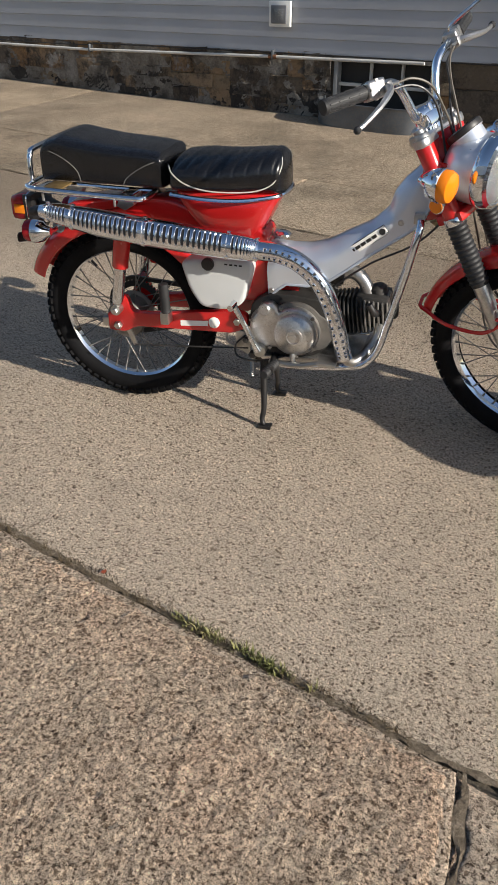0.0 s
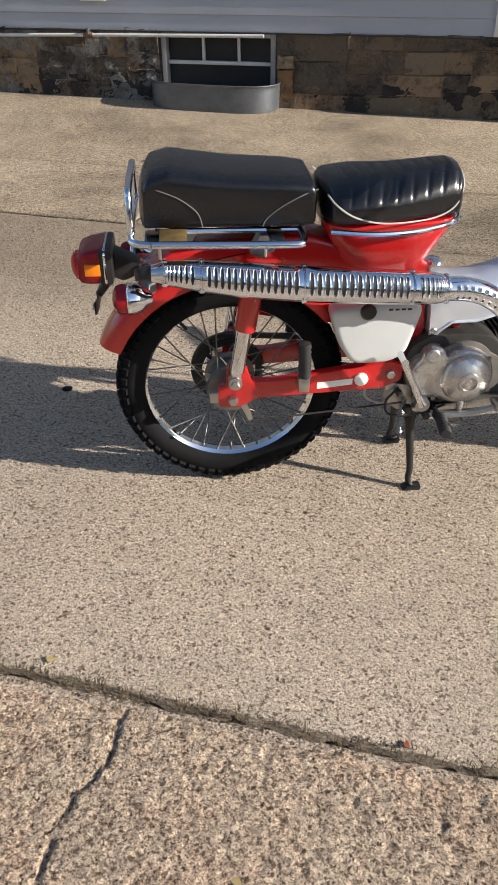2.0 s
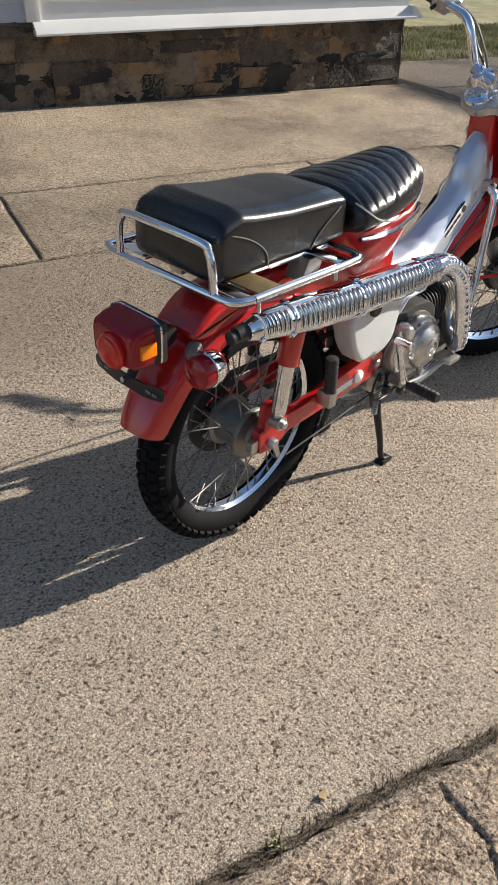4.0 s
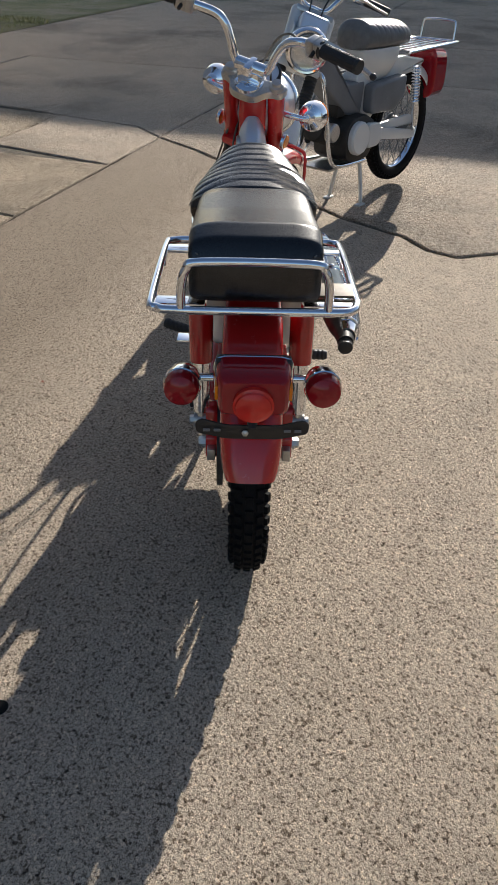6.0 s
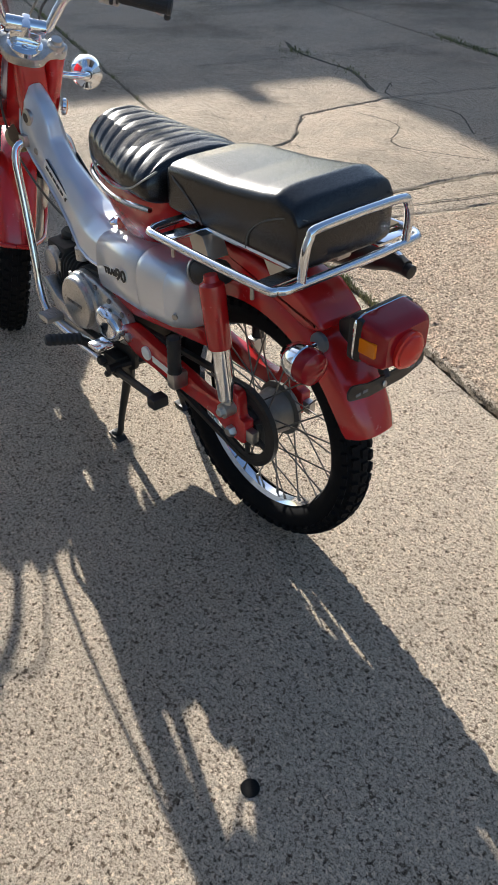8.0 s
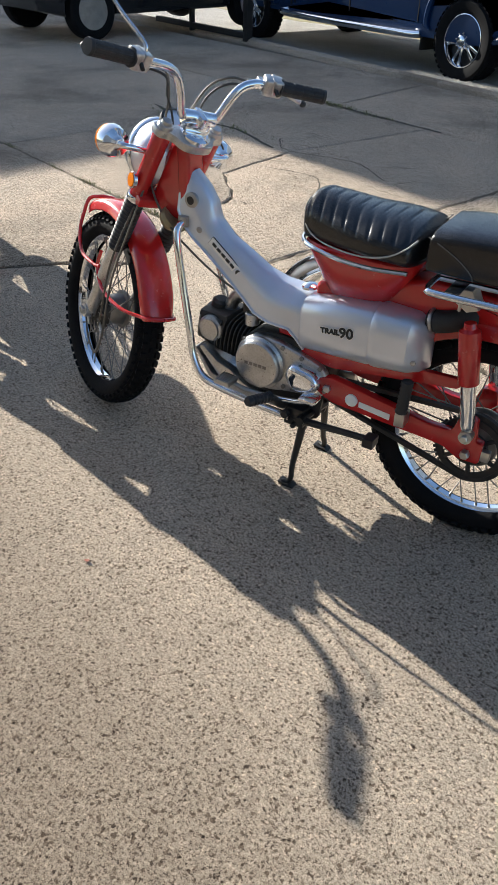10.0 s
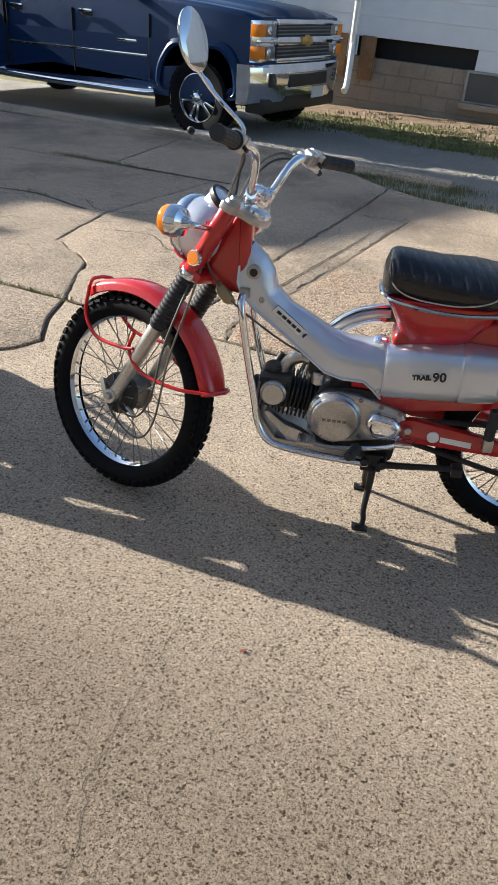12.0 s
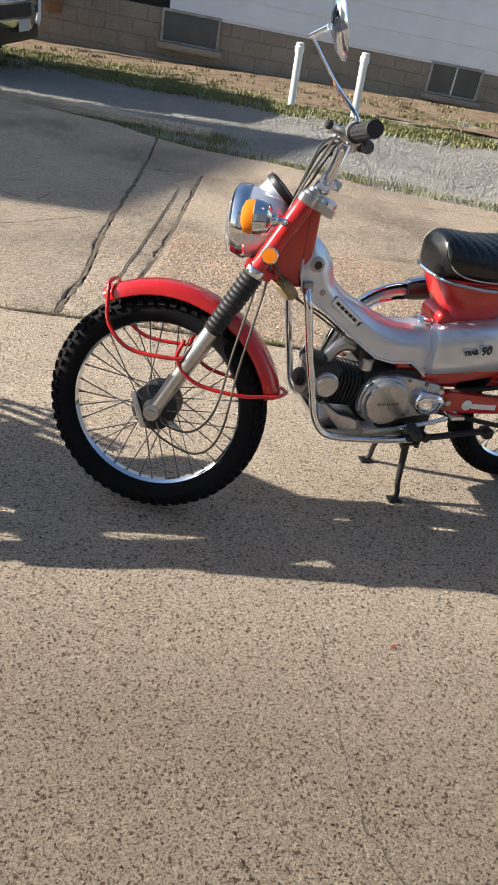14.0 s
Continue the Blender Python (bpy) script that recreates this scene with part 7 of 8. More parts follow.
skin(sill, [[Vector((u, v, z)) for u, z in ((3.94, 0.585), (3.97, 0.575), (4.04, 0.505), (4.04, 0.492), (3.94, 0.492))] for v in (AV - 0.08, 9.0)])
house_part("sill_flashing", sill, SIDE_WHITE, "cream sloping sill board", parent=wall)

# basement window and its well
WU0, WU1, WZ0, WZ1 = -1.68, -0.86, 0.19, 0.560
win = house_part("window_1", box(WU0 - 0.03, WU1 + 0.03, AV + 0.10, AV + 0.16, WZ0 - 0.03, WZ1 + 0.02), BLACK, "dark basement window behind a metal well", m=NEAR)
for a, b, z0, z1 in ((WU0 - 0.04, WU0, WZ0 - 0.02, WZ1), (WU1, WU1 + 0.04, WZ0 - 0.02, WZ1), (WU0, WU1, WZ1 - 0.03, WZ1 + 0.02), (WU0, WU1, WZ0 - 0.04, WZ0)):
    house_part("window_frame", box(a, b, AV + 0.02, AV + 0.11, z0, z1, 0.004), simple("weathered_white_frame", (0.34, 0.335, 0.32), 0.6, 0, 0.3, 20), "", parent=win)
house_part("window_bar", box(WU0, WU1, AV + 0.05, AV + 0.10, 0.340, 0.365, 0.003), PIPE_W, "", parent=win)
for u in (-1.395, -1.115):
    house_part("window_bar", box(u - 0.010, u + 0.010, AV + 0.055, AV + 0.10, 0.365, WZ1 - 0.03, 0.003), PIPE_W, "", parent=win)
for a, b in ((WU0, -1.405), (-1.385, -1.125), (-1.105, WU1)):
    house_part("pane", box(a, b, AV + 0.085, AV + 0.09, 0.365, WZ1 - 0.03), DUSTY_PANE, "", parent=win)
house_part("pane", box(WU0, WU1, AV + 0.085, AV + 0.09, WZ0, 0.340), DUSTY_PANE, "", parent=win)
well = bmesh.new()
arc = [(-1.285 - 0.50 * math.copysign(abs(math.cos(a)) ** 0.55, math.cos(a)), AV + 0.02 - 0.30 * abs(math.sin(a)) ** 0.7) for a in np.linspace(0, math.pi, 37)]
rings = []
for z, k in ((-0.1, 0.0), (0.02, 0.0), (0.045, 0.005), (0.07, 0.0), (0.095, 0.005), (0.12, 0.0), (0.145, 0.005), (0.17, 0.0), (0.185, 0.010), (0.19, 0.016), (0.195, 0.010), (0.185, -0.004), (0.0, -0.006), (-0.1, -0.006)):
    rings.append([Vector((-1.285 + (u + 1.285) * (1 + k), AV + (v - AV) * (1 + 2 * k), z + 0.035)) for u, v in arc])
skin(well, rings, closed_ring=False, cap=False)
house_part("window_well", well, GALV, "galvanised corrugated window well")
house_part("well_floor", box(-1.76, -0.81, AV - 0.26, AV + 0.05, -0.1, 0.03), DIRT, "dirt inside the window well")

pipe = house_part("drain_pipe", tube([(-9, AV - 0.035, 0.515), (-4.5, AV - 0.035, 0.50), (-2.3, AV - 0.035, 0.536), (-0.90, AV - 0.035, 0.550)], 0.013, 10, smooth=0), PIPE_W, "thin white pipe along the foundation", m=NEAR)
for u, z in ((-4.45, 0.50), (-2.29, 0.536), (-6.2, 0.505)):
    house_part("pipe_strap", box(u - 0.009, u + 0.009, AV - 0.052, AV + 0.005, z - 0.02, z + 0.05, 0.003), GALV, "", parent=pipe)
house_part("pipe_coupling", rod((-2.33, AV - 0.035, 0.536), (-2.25, AV - 0.035, 0.536), 0.017, 12), simple("rusty_iron", (0.20, 0.09, 0.04), 0.8), "", parent=pipe)
house_part("service_wire", tube([(-9, AV - 0.02, 0.565), (-5, AV - 0.02, 0.535), (-4, AV - 0.02, 0.56), (-0.4, AV - 0.02, 0.566), (0.70, AV - 0.02, 0.555), (0.76, AV - 0.03, 0.53)], 0.005, 6), BLACK, "black wire under the siding", m=NEAR)
outlet = thing("outdoor_outlet", "grey weatherproof outlet box on the siding", "outlet", NEAR @ pose(-2.225, AV - 0.014, 0.838))
part("box", box(-0.105, 0.105, -0.03, 0.0, -0.075, 0.115, 0.008), PVC, outlet)
part("cover", box(-0.075, 0.075, -0.048, -0.03, -0.05, 0.085, 0.008), GREY_V, outlet)
part("lens", box(-0.05, 0.05, -0.052, -0.047, -0.025, 0.06, 0.003), CLEAR, outlet)

# far house
BV = -10.0
FAR = YARD @ Matrix.Rotation(radians(-2.1), 4, "Y")
wall_b = house_part("wall_south", box(-11, 6.10, BV - 0.30, BV - 0.012, 0.704, 5.2, bm=box(-11, 2.50, BV - 0.30, BV - 0.012, 0.40, 0.704, bm=box(4.42, 6.10, BV - 0.30, BV - 0.012, 0.40, 0.704))), SIDE_PALE, "pale weathered siding house with a block foundation", m=FAR)
# black box behind the missing boards, standing for the gap's shade
house_part("wall_south_recess", box(2.45, 4.38, BV - 0.40, BV - 0.25, 0.2, 0.80), BLACK, "black backing that darkens the open gap beneath the siding", m=FAR)
house_part("wall_south_return", box(5.90, 6.10, -20, BV - 0.302, -0.6, 5.2), SIDE_PALE, "return wall of the far house", m=FAR)
house_part("foundation_block_core", box(-11, 6.0, BV - 0.298, BV - 0.0365, -0.6, 0.42), BLOCK_JOINT, "block foundation of the far house", m=FAR)
down = thing("downspout", "white metal downspout at the house corner", "downspout", FAR @ pose(4.36, BV + 0.06, -0.06))
part("pipe", tube([(0, 0, 5.0), (0, 0, 0.75), (-0.02, 0.03, 0.62), (-0.10, 0.28, 0.14), (-0.12, 0.42, 0.04)], 0.046, 10, smooth=4), PVC, down)
part("strap", box(-0.055, 0.055, -0.055, 0.045, 1.20, 1.225, 0.003), PVC, down)
house_part("corner_board", box(4.02, 4.24, BV - 0.05, BV + 0.02, 0.12, 0.71, 0.004), WOODB, "bare brown board beside the downspout", m=FAR)
house_part("corner_board", box(4.46, 4.70, BV - 0.05, BV + 0.02, 0.12, 0.71, 0.004), WOODB, "bare brown board beside the downspout", m=FAR)
house_part("corner_trim", box(6.03, 6.13, BV - 0.03, BV + 0.03, 0.44, 5.2, 0.004), SIDE_PALE, "pale corner trim of the far house", m=FAR)


def basement_vent(u0, u1, z0, z1, panes):
    v = thing("window_2" if panes == 1 else "window_3", "small dusty basement window with a stone sill", "window", FAR, kind="structure")
    part("pane_back", box(u0, u1, BV - 0.04, BV - 0.01, z0, z1), simple("dusty_glass", (0.10, 0.105, 0.10), 0.35, 0, 0.3, 8), v)
    for a, b, c, d in ((u0 - 0.035, u0, z0, z1), (u1, u1 + 0.035, z0, z1), (u0 - 0.035, u1 + 0.035, z1, z1 + 0.035), (u0, u1, z0, z0 + 0.02)):
        part("window_frame", box(a, b, BV - 0.05, BV + 0.02, c, d, 0.004), simple("grey_timber", (0.33, 0.32, 0.30), 0.7, 0, 0.3, 20), v)
    for k in range(1, panes):
        u = u0 + (u1 - u0) * k / panes
        part("window_bar", box(u - 0.012, u + 0.012, BV - 0.05, BV + 0.01, z0, z1, 0.003), PIPE_W, v)
    part("window_sill", box(u0 - 0.10, u1 + 0.06, BV - 0.05, BV + 0.10, z0 - 0.085, z0 - 0.004, 0.008), BLOCK, v)


basement_vent(1.79, 2.56, 0.02, 0.405, 1)
basement_vent(-2.06, -1.35, 0.02, 0.405, 2)

# unseen house, added so that its shade falls across the drive
E_ = 22.0
house = thing("house", "unseen cream house placed to shade the drive", "house", YARD)
part("wall", box(E_, E_ + 6, -2.456, 8.40, -0.2, 7.656), SIDE_WHITE, house, "lower cream wall")
tall = bmesh.new()
skin(tall, [[Vector((u, v, z)) for v, z in ((-6.066, -0.2), (-2.459, -0.2), (-2.459, 8.496), (-4.106, 8.776), (-6.066, 9.066))] for u in (E_, E_ + 6)])
part("wall", tall, SIDE_WHITE, house, "cream gable wall")
part("roof", plate([(E_, 7.661), (E_ + 3, 8.156), (E_ + 6.2, 7.661)], -2.446, 8.40, 0.02), BLACK, house, "dark roof")
# block added on the roof edge to notch the cast shade
part("shade_block", box(E_ + 0.05, E_ + 0.30, -1.826, -1.626, 7.556, 7.866, 0.02), MORTAR, house, "slim block added for a notch in the shade")

# ---- pieces of the walls and the drive ----
siding(wall, -9, 0.728, AV + 0.012, 0.572, 28, 0.111, SIDE_GREY)
siding(wall, 0.826, 3.95, AV + 0.012, 0.572, 28, 0.111, SIDE_WHITE)
siding(wall_b, -11, 6.10, BV - 0.012, 0.436, 12, 0.268, SIDE_PALE, 1.0, {0: [(-11, 2.50), (4.70, 6.10)]})

rng = random.Random(21)
unit, unit_parged = [], []
for k in range(5):
    bm = box(-0.5, 0.5, -0.5, 0.5, -0.5, 0.5, 0.05, 2)
    for vert in bm.verts:
        vert.co += Vector([rng.uniform(-0.075, 0.075) for _ in range(3)])
    me = bpy.data.meshes.new("stone")
    bm.to_mesh(me)
    bm.free()
    me.materials.append(STONE)
    unit.append(me)
    me = me.copy()
    me.materials[0] = STONE_PARGED
    unit_parged.append(me)
rows = [(-0.16, 0.07), (0.07, 0.20), (0.20, 0.325), (0.325, 0.455), (0.455, 0.582)]


def lay(a, b, z0, z1):
    if b > -1.73 and a < -0.81 and z1 > 0.10:
        if a < -1.73:
            b = -1.73
        elif b > -0.81:
            a = -0.81
        else:
            return
    if b - a < 0.05:
        return
    ob = new("stone", (unit if a > -1.75 else unit_parged)[rng.randrange(5)])
    ob.parent = found
    d = rng.uniform(0.050, 0.066)
    ob.matrix_basis = Matrix.LocRotScale(((a + b) / 2, AV + 0.045 - d * 0.25, (z0 + z1) / 2), Euler((rng.uniform(-0.05, 0.05), rng.uniform(-0.035, 0.035), rng.uniform(-0.04, 0.04))), (b - a - rng.uniform(0.006, 0.018), d, z1 - z0 - rng.uniform(0.004, 0.014)))


u = -6.6
while u < 3.93:
    bay = min(rng.uniform(0.35, 0.9), 3.935 - u)
    levels = [-0.16]
    while levels[-1] < 0.50:
        levels.append(levels[-1] + rng.choice((0.09, 0.12, 0.15, 0.18, 0.22)))
    levels[-1] = 0.582
    if levels[-1] - levels[-2] < 0.05:
        levels.pop(-2)
    for z0, z1 in zip(levels, levels[1:]):
        x = u
        while x < u + bay - 0.02:
            w = rng.uniform(0.16, 0.55)
            end = x + w if x + w < u + bay - 0.10 else u + bay
            lay(x, end, z0, z1)
            x = end
    u += bay
for v in (AV + 0.25, AV + 0.65):
    for z0, z1 in rows:
        ob = new("stone", unit[rng.randrange(5)])
        ob.parent = found
        ob.matrix_basis = Matrix.LocRotScale((3.93, v, (z0 + z1) / 2), None, (0.07, 0.385, z1 - z0 - 0.010))

def parging(u0, u1, z0, z1, cover, seed, material, label):
    """Remains of a plaster coat: a rough sheet that shows where it stands proud of the stones."""
    n, m = int((u1 - u0) / 0.012), int((z1 - z0) / 0.012)
    verts, faces = [], []
    for j in range(m + 1):
        for i in range(n + 1):
            u, z = u0 + (u1 - u0) * i / n, z0 + (z1 - z0) * j / m
            p = Vector((u, z * 1.6, seed))
            h = noise.noise(p * 2.6) + 0.6 * noise.noise(p * 6.5) + 0.35 * noise.noise(p * 17) + 0.2 * noise.noise(p * 45)
            rim = min(1.0, min(u - u0, u1 - u) / 0.25, (z1 - z) / 0.05 + 0.4)
            out = max(-0.03, min(0.012, 0.035 * (h + cover + 0.9 * (rim - 1.0))))
            verts.append((u, AV + 0.010 - out + 0.0025 * noise.noise(p * 60), z))
    for j in range(m):
        for i in range(n):
            k = j * (n + 1) + i
            faces.append((k, k + 1, k + n + 2, k + n + 1))
    me = bpy.data.meshes.new("parging")
    me.from_pydata(verts, [], faces)
    me.polygons.foreach_set("use_smooth", [True] * len(me.polygons))
    me.materials.append(material)
    ob = tagged(new("parging", me), label, kind="stuff")
    ob.parent = found


PARGE = patchy("old_parging", [(0.32, (0.05, 0.044, 0.038)), (0.45, (0.14, 0.125, 0.105)), (0.6, (0.26, 0.24, 0.21)), (0.75, (0.34, 0.32, 0.29))], 5.0, 70, 0.8, 0.95, 0.012)
TAR = patchy("sooty_render", [(0.35, (0.016, 0.014, 0.013)), (0.65, (0.05, 0.043, 0.036))], 6.0, 60, 0.8, 0.95, 0.012)
EARTHY = patchy("earthy_mortar", [(0.3, (0.09, 0.066, 0.042)), (0.7, (0.20, 0.15, 0.10))], 5.0, 60, 0.8, 0.95, 0.012)
parging(-6.6, -1.74, 0.0, 0.575, 0.26, 3.0, PARGE, "grey remains of parging on the stones")
parging(-6.6, -1.74, -0.05, 0.30, 0.10, 8.0, TAR, "soot-black patches on the foundation")
parging(-0.80, 3.92, -0.05, 0.26, 0.34, 12.0, TAR, "soot-black foot of the foundation")
parging(-0.80, 3.92, 0.0, 0.575, 0.08, 17.0, EARTHY, "earthy mortar smeared over the stones")

core = bpy.data.objects["foundation_block_core"]
bm = box(-0.196, 0.196, -0.02, 0.02, -0.096, 0.096, 0.006, 1)
block_me = bpy.data.meshes.new("block")
bm.to_mesh(block_me)
bm.free()
block_me.materials.append(BLOCK)
for r in range(4):
    for k in range(39):
        u = -9.6 + 0.4 * k + (0.2 if r % 2 else 0.0)
        if u > 5.85:
            continue
        ob = new("block", block_me)
        ob.parent = core
        ob.location = (u, BV - 0.05, -0.27 + 0.2 * r)

# concrete slabs
bed = sheet("driveway", [(-9, -3.27), (-1.5, -3.27), (1.46, -3.95), (2.57, -4.0), (3.2, -4.7), (19.5, -5.3), (19.5, 5.95), (4.2, 5.95), (4.2, 4.7), (-9, 4.7)], -0.009, DIRT, "weathered exposed-aggregate concrete driveway slabs")
bed.location.z = 0.0


def slab_height(u, v):
    if v > J3 and u < 4.1:
        return 0.045 * (v - J3) / 1.75
    return 0.0


def slab(outline, material, lift=0.0, gap=0.009, jag=0.006, step=0.07):
    """One slab with a worn, uneven rim."""
    lift += 0.0003 * (len(bed.children) % 5)
    pts = []
    n = len(outline)
    for i in range(n):
        a, b = Vector((*outline[i], 0)), Vector((*outline[(i + 1) % n], 0))
        m = max(1, int((b - a).length / step))
        for k in range(m):
            p = a.lerp(b, k / m)
            w = Vector((noise.noise(p * 9.0), noise.noise(p * 9.0 + Vector((40, 0, 0))), 0)) * jag + Vector((noise.noise(p * 30.0), noise.noise(p * 30.0 + Vector((40, 0, 0))), 0)) * jag * 0.5
            pts.append(p + w)
    area = sum(pts[i].x * pts[i - 1].y - pts[i - 1].x * pts[i].y for i in range(len(pts)))
    sign = 1 if area < 0 else -1
    m = len(pts)

    def inset(d):
        out = []
        for i in range(m):
            t = (pts[(i + 1) % m] - pts[i - 1]).normalized()
            out.append(pts[i] + Vector((-t.y, t.x, 0)) * d * sign)
        return out

    bm = bmesh.new()
    rings = []
    for d, z in ((gap, -0.05), (gap * 1.1, -0.008), (gap + 0.006, -0.002), (gap + 0.016, 0.0)):
        rings.append([Vector((p.x, p.y, z + lift + slab_height(p.x, p.y))) for p in inset(d)])
    skin(bm, rings, cap=False)
    top = list(bm.verts)[-m:]
    for tri in geometry.tessellate_polygon([[Vector((v.co.x, v.co.y, 0)) for v in top]]):
        bm.faces.new([top[i] for i in tri])
    return part("slab", bm, material, bed)


CRACK = [(2.325, -0.710), (2.226, -0.479), (2.089, -0.270), (2.13, -0.14), (2.278, 0.0), (2.44, 0.33), (2.75, 0.74), (2.984, 0.976), (3.396, 1.481), (3.60, 1.80), (3.65, 1.875)]
CRACK2 = [(3.65, 1.875), (3.88, 2.142), (4.004, 2.845)]
J1, J2, J3, J0, J9 = -0.710, 1.875, 2.845, -3.27, -3.50
# strip next to the camera's start
wob = [(0.004, J1), (0.012, -0.80), (0.02, -0.86), (-0.015, -0.92), (-0.022, -0.98), (-0.004, -1.10), (0.03, -1.30), (-0.03, -1.8), (0.02, -2.5), (0.0, J0)]
side1 = [(1.418, J1), (1.446, -0.81), (1.472, -0.92), (1.44, -1.3), (1.395, -1.87), (1.34, J0)]
side2 = [(1.72, J1), (1.705, -1.2), (1.745, -1.9), (1.755, J0), (1.76, J9)]
slab([(-9, J0), (-4.0, J0), (-4.0, J1), (-9, J1)], CONC_ROUGH)
slab([(-4.0, J0), (-4.0, J1)] + side1, CONC_OLD, 0.001, 0.0045, 0.009)
slab(side1[::-1] + side2[:-1], CONC_OLD, -0.003, 0.005, 0.024, 0.022)
slab(side2[::-1] + [(2.325, J1), (2.44, -0.921), (2.60, -1.25), (3.0, -1.5), (3.15, -2.2), (3.05, J9)], CONC_OLD, 0.0, 0.0045, 0.020, 0.025)
slab([(3.05, J9), (4.46, J9), (4.46, J1), (2.325, J1), (2.44, -0.921), (2.60, -1.25), (3.0, -1.5), (3.15, -2.2)], CONC_OLD, 0.0, 0.0045, 0.012)
for a, b in ((4.46, 6.4), (6.4, 9.0), (9.0, 12.4), (12.4, 19.5)):
    slab([(a, J9), (b, J9), (b, J1), (a, J1)], CONC_OLD, rng.uniform(-0.003, 0.003))
# along the gravel
slab([(-9, J0 - 0.02), (-1.6, J0 - 0.02), (-1.6, J0), (-9, J0)], CONC_OLD)
slab([(-1.6, -3.34), (-0.82, -3.47), (-0.08, -3.62), (0.78, -3.95), (1.46, -4.08), (1.80, -4.25), (1.76, J9), (1.755, J0), (-1.6, J0)], CONC_OLD, 0.0, 0.006, 0.012)
slab([(1.80, -4.25), (2.23, -4.58), (3.0, -4.86), (4.3, -5.02), (4.1, J9), (1.76, J9)], CONC_OLD, -0.002, 0.007, 0.012)
slab([(4.3, -5.02), (7.2, -5.10), (7.2, J9), (4.1, J9)], CONC_OLD, 0.0)
slab([(7.2, -5.10), (19.5, -5.3), (19.5, J9), (7.2, J9)], CONC_OLD, 0.0)
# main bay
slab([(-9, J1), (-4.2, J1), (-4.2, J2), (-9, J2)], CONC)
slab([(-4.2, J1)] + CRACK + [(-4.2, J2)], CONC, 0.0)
slab([(4.46, J1), (4.46, J2)] + CRACK[::-1], CONC_OLD, 0.004)
for a, b in ((4.46, 6.4), (6.4, 9.0), (9.0, 12.4), (12.4, 19.5)):
    slab([(a, J1), (b, J1), (b, J2), (a, J2)], CONC_OLD, rng.uniform(-0.003, 0.003))
# narrow bay
cuts = [-9, -6.8, -4.8, -2.9, -0.965, 0.02, 1.88, 2.90]
for a, b in zip(cuts, cuts[1:]):
    slab([(a, J2), (b, J2), (b + 0.03, J3), (a + 0.03, J3)], CONC_STAIN, rng.uniform(-0.003, 0.003), 0.006)
slab([(2.90, J2)] + CRACK2 + [(3.07, J3)], CONC_OLD, 0.0, 0.006)
# along the house
for a, b in ((-9, -4.45), (-4.45, 4.004)):
    slab([(a, J3), (b, J3), (b, 4.63), (a, 4.63)], CONC_STAIN, rng.uniform(-0.002, 0.002), 0.005)
slab([(4.004, J3), (3.88, 2.142), (3.65, J2), (6.4, J2), (6.4, 4.6), (4.30, 4.55), (4.26, 4.0)], CONC_OLD, 0.0)
slab([(6.4, J2), (10.4, J2), (10.6, 4.6), (6.4, 4.6)], CONC_OLD, 0.003)
slab([(10.4, J2), (19.5, J2), (19.5, 4.6), (10.6, 4.6)], CONC_OLD, 0.0)
slab([(4.30, 4.55), (6.4, 4.6), (7.2, 5.9), (4.30, 5.9)], CONC_OLD, 0.003)
slab([(6.4, 4.6), (19.5, 4.6), (19.5, 5.9), (7.2, 5.9)], CONC_OLD, 0.0)
house_part("edging", tube([(1.4, -4.80, -0.05), (2.4, -4.98, -0.045), (4, -5.10, -0.03), (7.4, -5.42, -0.03), (12, -5.8, -0.03)], 0.075, 8, smooth=3), CONC_OLD, "pale concrete edging along the gravel")

# hairline cracks
lines = bmesh.new()
for run, w in (([(0.47, 1.72), (0.54, 1.46), (0.61, 1.32), (0.635, 1.19), (0.645, 1.10), (0.66, 0.95), (0.69, 0.84)], 0.0010), ([(0.655, -0.71), (0.66, -0.60), (0.70, -0.50), (0.69, -0.40), (0.73, -0.27)], 0.0004),
               ([(1.9, -2.0), (2.3, -1.7), (2.6, -1.9), (3.0, -1.8)], 0.006), ([(2.3, -2.2), (2.7, -2.35), (3.2, -2.2), (3.5, -2.4)], 0.006), ([(3.5, 3.45), (4.5, 4.0), (5.6, 4.9), (6.6, 5.2), (7.7, 5.85)], 0.008), ([(1.55, -1.2), (1.50, -2.0), (1.46, -2.9)], 0.006), ([(3.3, -2.15), (3.85, -2.29), (4.2, -2.25), (4.6, -2.22), (5.0, -2.3)], 0.02), ([(2.9, -3.50), (3.6, -3.52), (4.1, -3.54), (4.7, -3.56)], 0.025)):
    pts = spline([(u, v, 0.0016 + slab_height(u, v)) for u, v in run], 14)
    pts = [p + Vector((noise.noise(p * 22), noise.noise(p * 22 + Vector((9, 0, 0))), 0)) * 0.012 + Vector((noise.noise(p * 90), noise.noise(p * 90 + Vector((9, 0, 0))), 0)) * 0.005 for p in pts]
    ring = []
    for i, p in enumerate(pts):
        d = (pts[min(i + 1, len(pts) - 1)] - pts[max(i - 1, 0)]).normalized()
        k = w * (0.6 + 0.8 * abs(noise.noise(p * 40))) * min(1, (len(pts) - 1 - i) / 4 + 0.25)
        s = Vector((-d.y, d.x, 0)) * k
        ring.append([p - s, p + Vector((0, 0, 0.0001)), p + s])
    skin(lines, ring, closed_ring=False, cap=False)
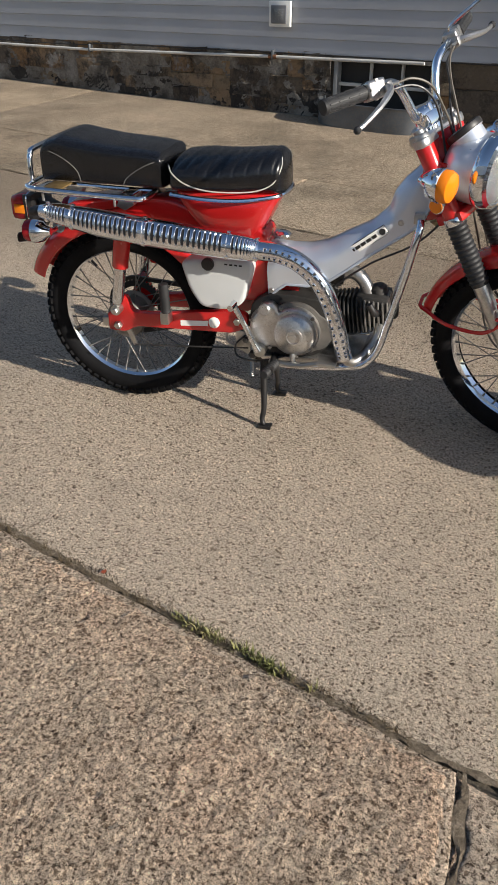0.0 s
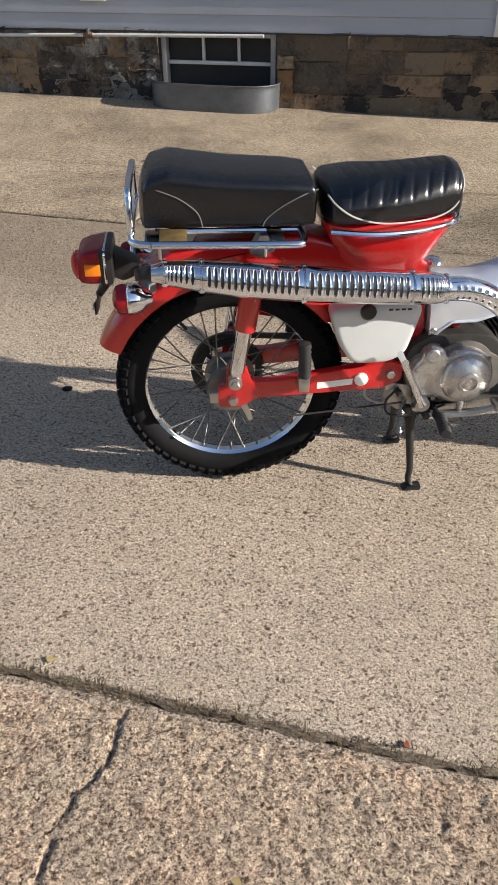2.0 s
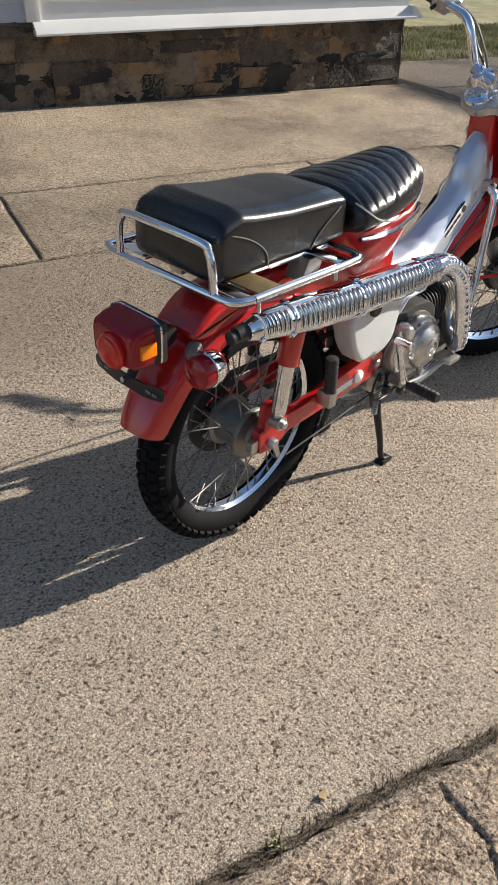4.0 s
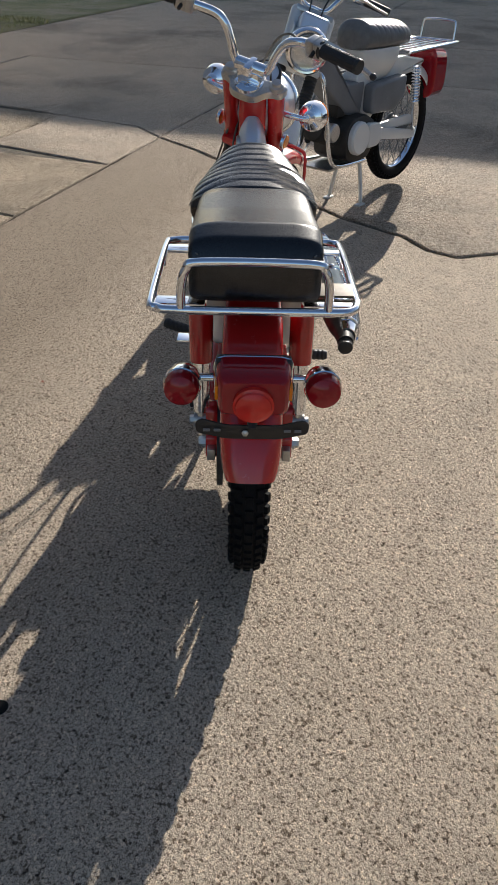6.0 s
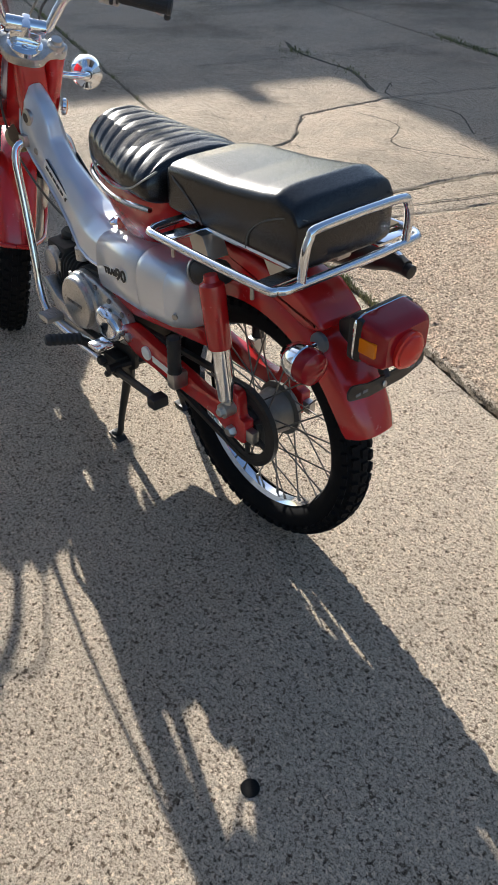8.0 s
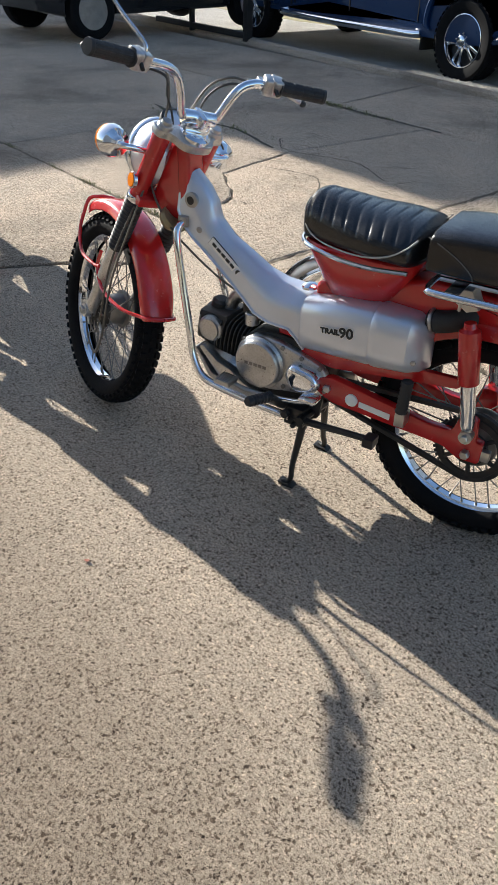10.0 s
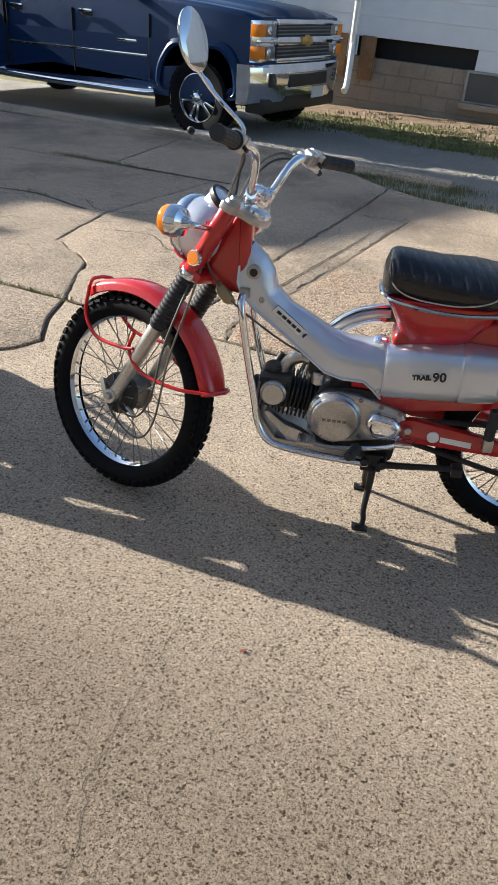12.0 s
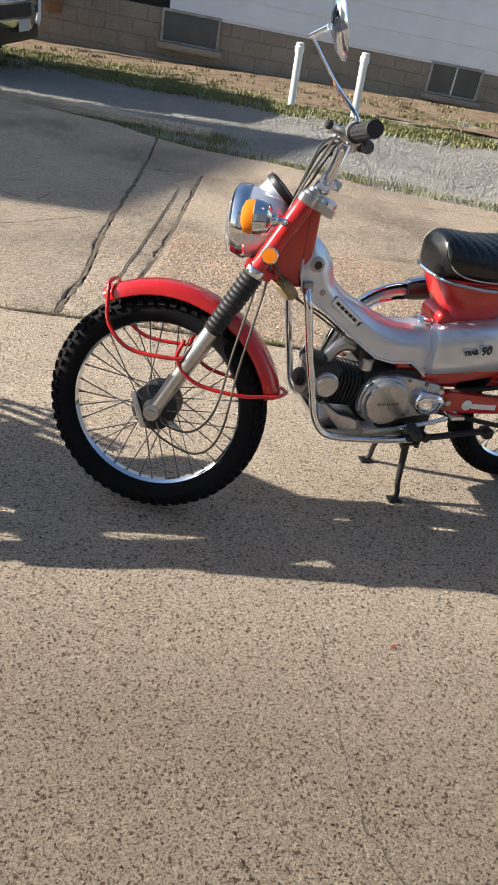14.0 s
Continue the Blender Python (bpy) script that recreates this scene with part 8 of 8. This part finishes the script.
for _ in range(46):
    u, v, a = rng.uniform(2.0, 4.9), rng.uniform(-2.7, -0.95), rng.gauss(0.25, 0.6)
    size, w = rng.uniform(0.05, 0.20), rng.uniform(0.002, 0.006)
    ring = []
    for k in range(13):
        q = (k / 12 - 0.5) * 2 * size
        p = Vector((u + q * math.cos(a), v + q * math.sin(a), 0))
        p += Vector((noise.noise(p * 14), noise.noise(p * 14 + Vector((9, 0, 0))), 0)) * 0.06
        p.z = 0.0055 + slab_height(p.x, p.y)
        h = w * (1 - abs(k / 6 - 1)) * (0.6 + 1.6 * abs(noise.noise(p * 40)))
        off = Vector((-math.sin(a), math.cos(a), 0)) * h
        ring.append([p - off, p + Vector((0, 0, 0.0003)), p + off])
    skin(lines, ring, closed_ring=False, cap=False)
mesh_object("hairline_cracks", lines, DIRT, bed, "thin dark cracks", kind="stuff")


# soil packed into the joints
soil = bmesh.new()
for run, w in (([(-4.0 + 0.012 * i, J1) for i in range(1050)], 0.0115), ([(-4.0 + 0.03 * i, J2) for i in range(240)], 0.007), ([(-4.0 + 0.03 * i, J3) for i in range(250)], 0.005)):
    ring = []
    for u, v in run:
        z = slab_height(u, v) - 0.0005
        p = Vector((u * 28, v, 0))
        a, b = w * (0.75 + 1.3 * noise.noise(p)), w * (0.75 + 1.3 * noise.noise(p + Vector((0, 7, 0))))
        off = 0.004 * noise.noise(Vector((u * 3, 5, 0)))
        q = Vector((u * 70, v, 2))
        ring.append([Vector((u, v + off - a, z)), Vector((u, v + off, z + 0.0015 + 0.004 * noise.noise(q))), Vector((u, v + off + b, z))])
    skin(soil, ring, closed_ring=False, cap=False)
for line, w in ((side1, 0.012), (side2, 0.014)):
    pts = spline([(u, v, 0.0) for u, v in line], 26)
    ring = []
    for p in pts:
        a, b = w * (0.8 + 1.3 * noise.noise(p * 13)), w * (0.8 + 1.3 * noise.noise(p * 13 + Vector((0, 0, 7))))
        z = slab_height(p.x, p.y) - 0.002
        ring.append([Vector((p.x - a, p.y, z)), Vector((p.x, p.y, z + 0.002 + 0.004 * noise.noise(p * 60))), Vector((p.x + b, p.y, z))])
    skin(soil, ring, closed_ring=False, cap=False)
mesh_object("joint_soil", soil, JOINT_SOIL, bed, "dark soil packed in the joints", kind="stuff")


# broken skin of the front slabs, in real relief
def crack_u(v):
    """Where the crack between the two front slabs runs at v."""
    vs, us = zip(*[(b, a) for a, b in wob[::-1]])
    return float(np.interp(v, vs, us)) + 0.012 * noise.noise(Vector((v * 26, 2, 0))) + 0.006 * noise.noise(Vector((v * 80, 4, 0)))


verts, faces = [], []
U0, U1, V0, V1, STEP = -1.35, 1.47, -2.0, J1 - 0.016, 0.006
nu, nv = int((U1 - U0) / STEP), int((V1 - V0) / STEP)
for j in range(nv + 1):
    v = V0 + (V1 - V0) * j / nv
    cu = crack_u(v)
    rim_u = float(np.interp(v, [b for a, b in side1[::-1]], [a for a, b in side1[::-1]])) - 0.016
    fade = max(0.0, min(1.0, (v + 1.75) / 0.4))
    for i in range(nu + 1):
        u = U0 + (U1 - U0) * i / nu
        p = Vector((u, v, 0))
        flake = noise.noise(p * 30) + 0.5 * noise.noise(p * 64 + Vector((3, 1, 0)))
        z = 0.0012 * max(-1.0, min(0.7, flake * 4)) + 0.0018 * noise.noise(p * 62 + Vector((1, 5, 0))) + 0.0020 * noise.noise(p * 95) - 0.010 * max(0.0, noise.noise(p * 48 + Vector((8, 3, 0))) - 0.38)
        edge = min(u - U0, (rim_u - u) * 0.8, v - V0, V1 - v) + 0.012 * noise.noise(p * 25)
        z += 0.0075 - 0.016 * max(0.0, 1.0 - max(edge, 0.0) / 0.022)
        z -= 0.010 * fade * math.exp(-((u - cu) / (0.0036 * (1 + 0.9 * noise.noise(Vector((v * 24, 9, 0)))))) ** 2)
        verts.append((u, v, z))
for j in range(nv):
    for i in range(nu):
        k = j * (nu + 1) + i
        faces.append((k, k + 1, k + nu + 2, k + nu + 1))
me = bpy.data.meshes.new("spalled_skin")
me.from_pydata(verts, [], faces)
me.polygons.foreach_set("use_smooth", [True] * len(me.polygons))
me.materials.append(CONC_ROUGH)
ob = tagged(new("spalled_skin", me), "pinkish spalled concrete skin, pitted and flaking", kind="stuff")
ob.parent = bed
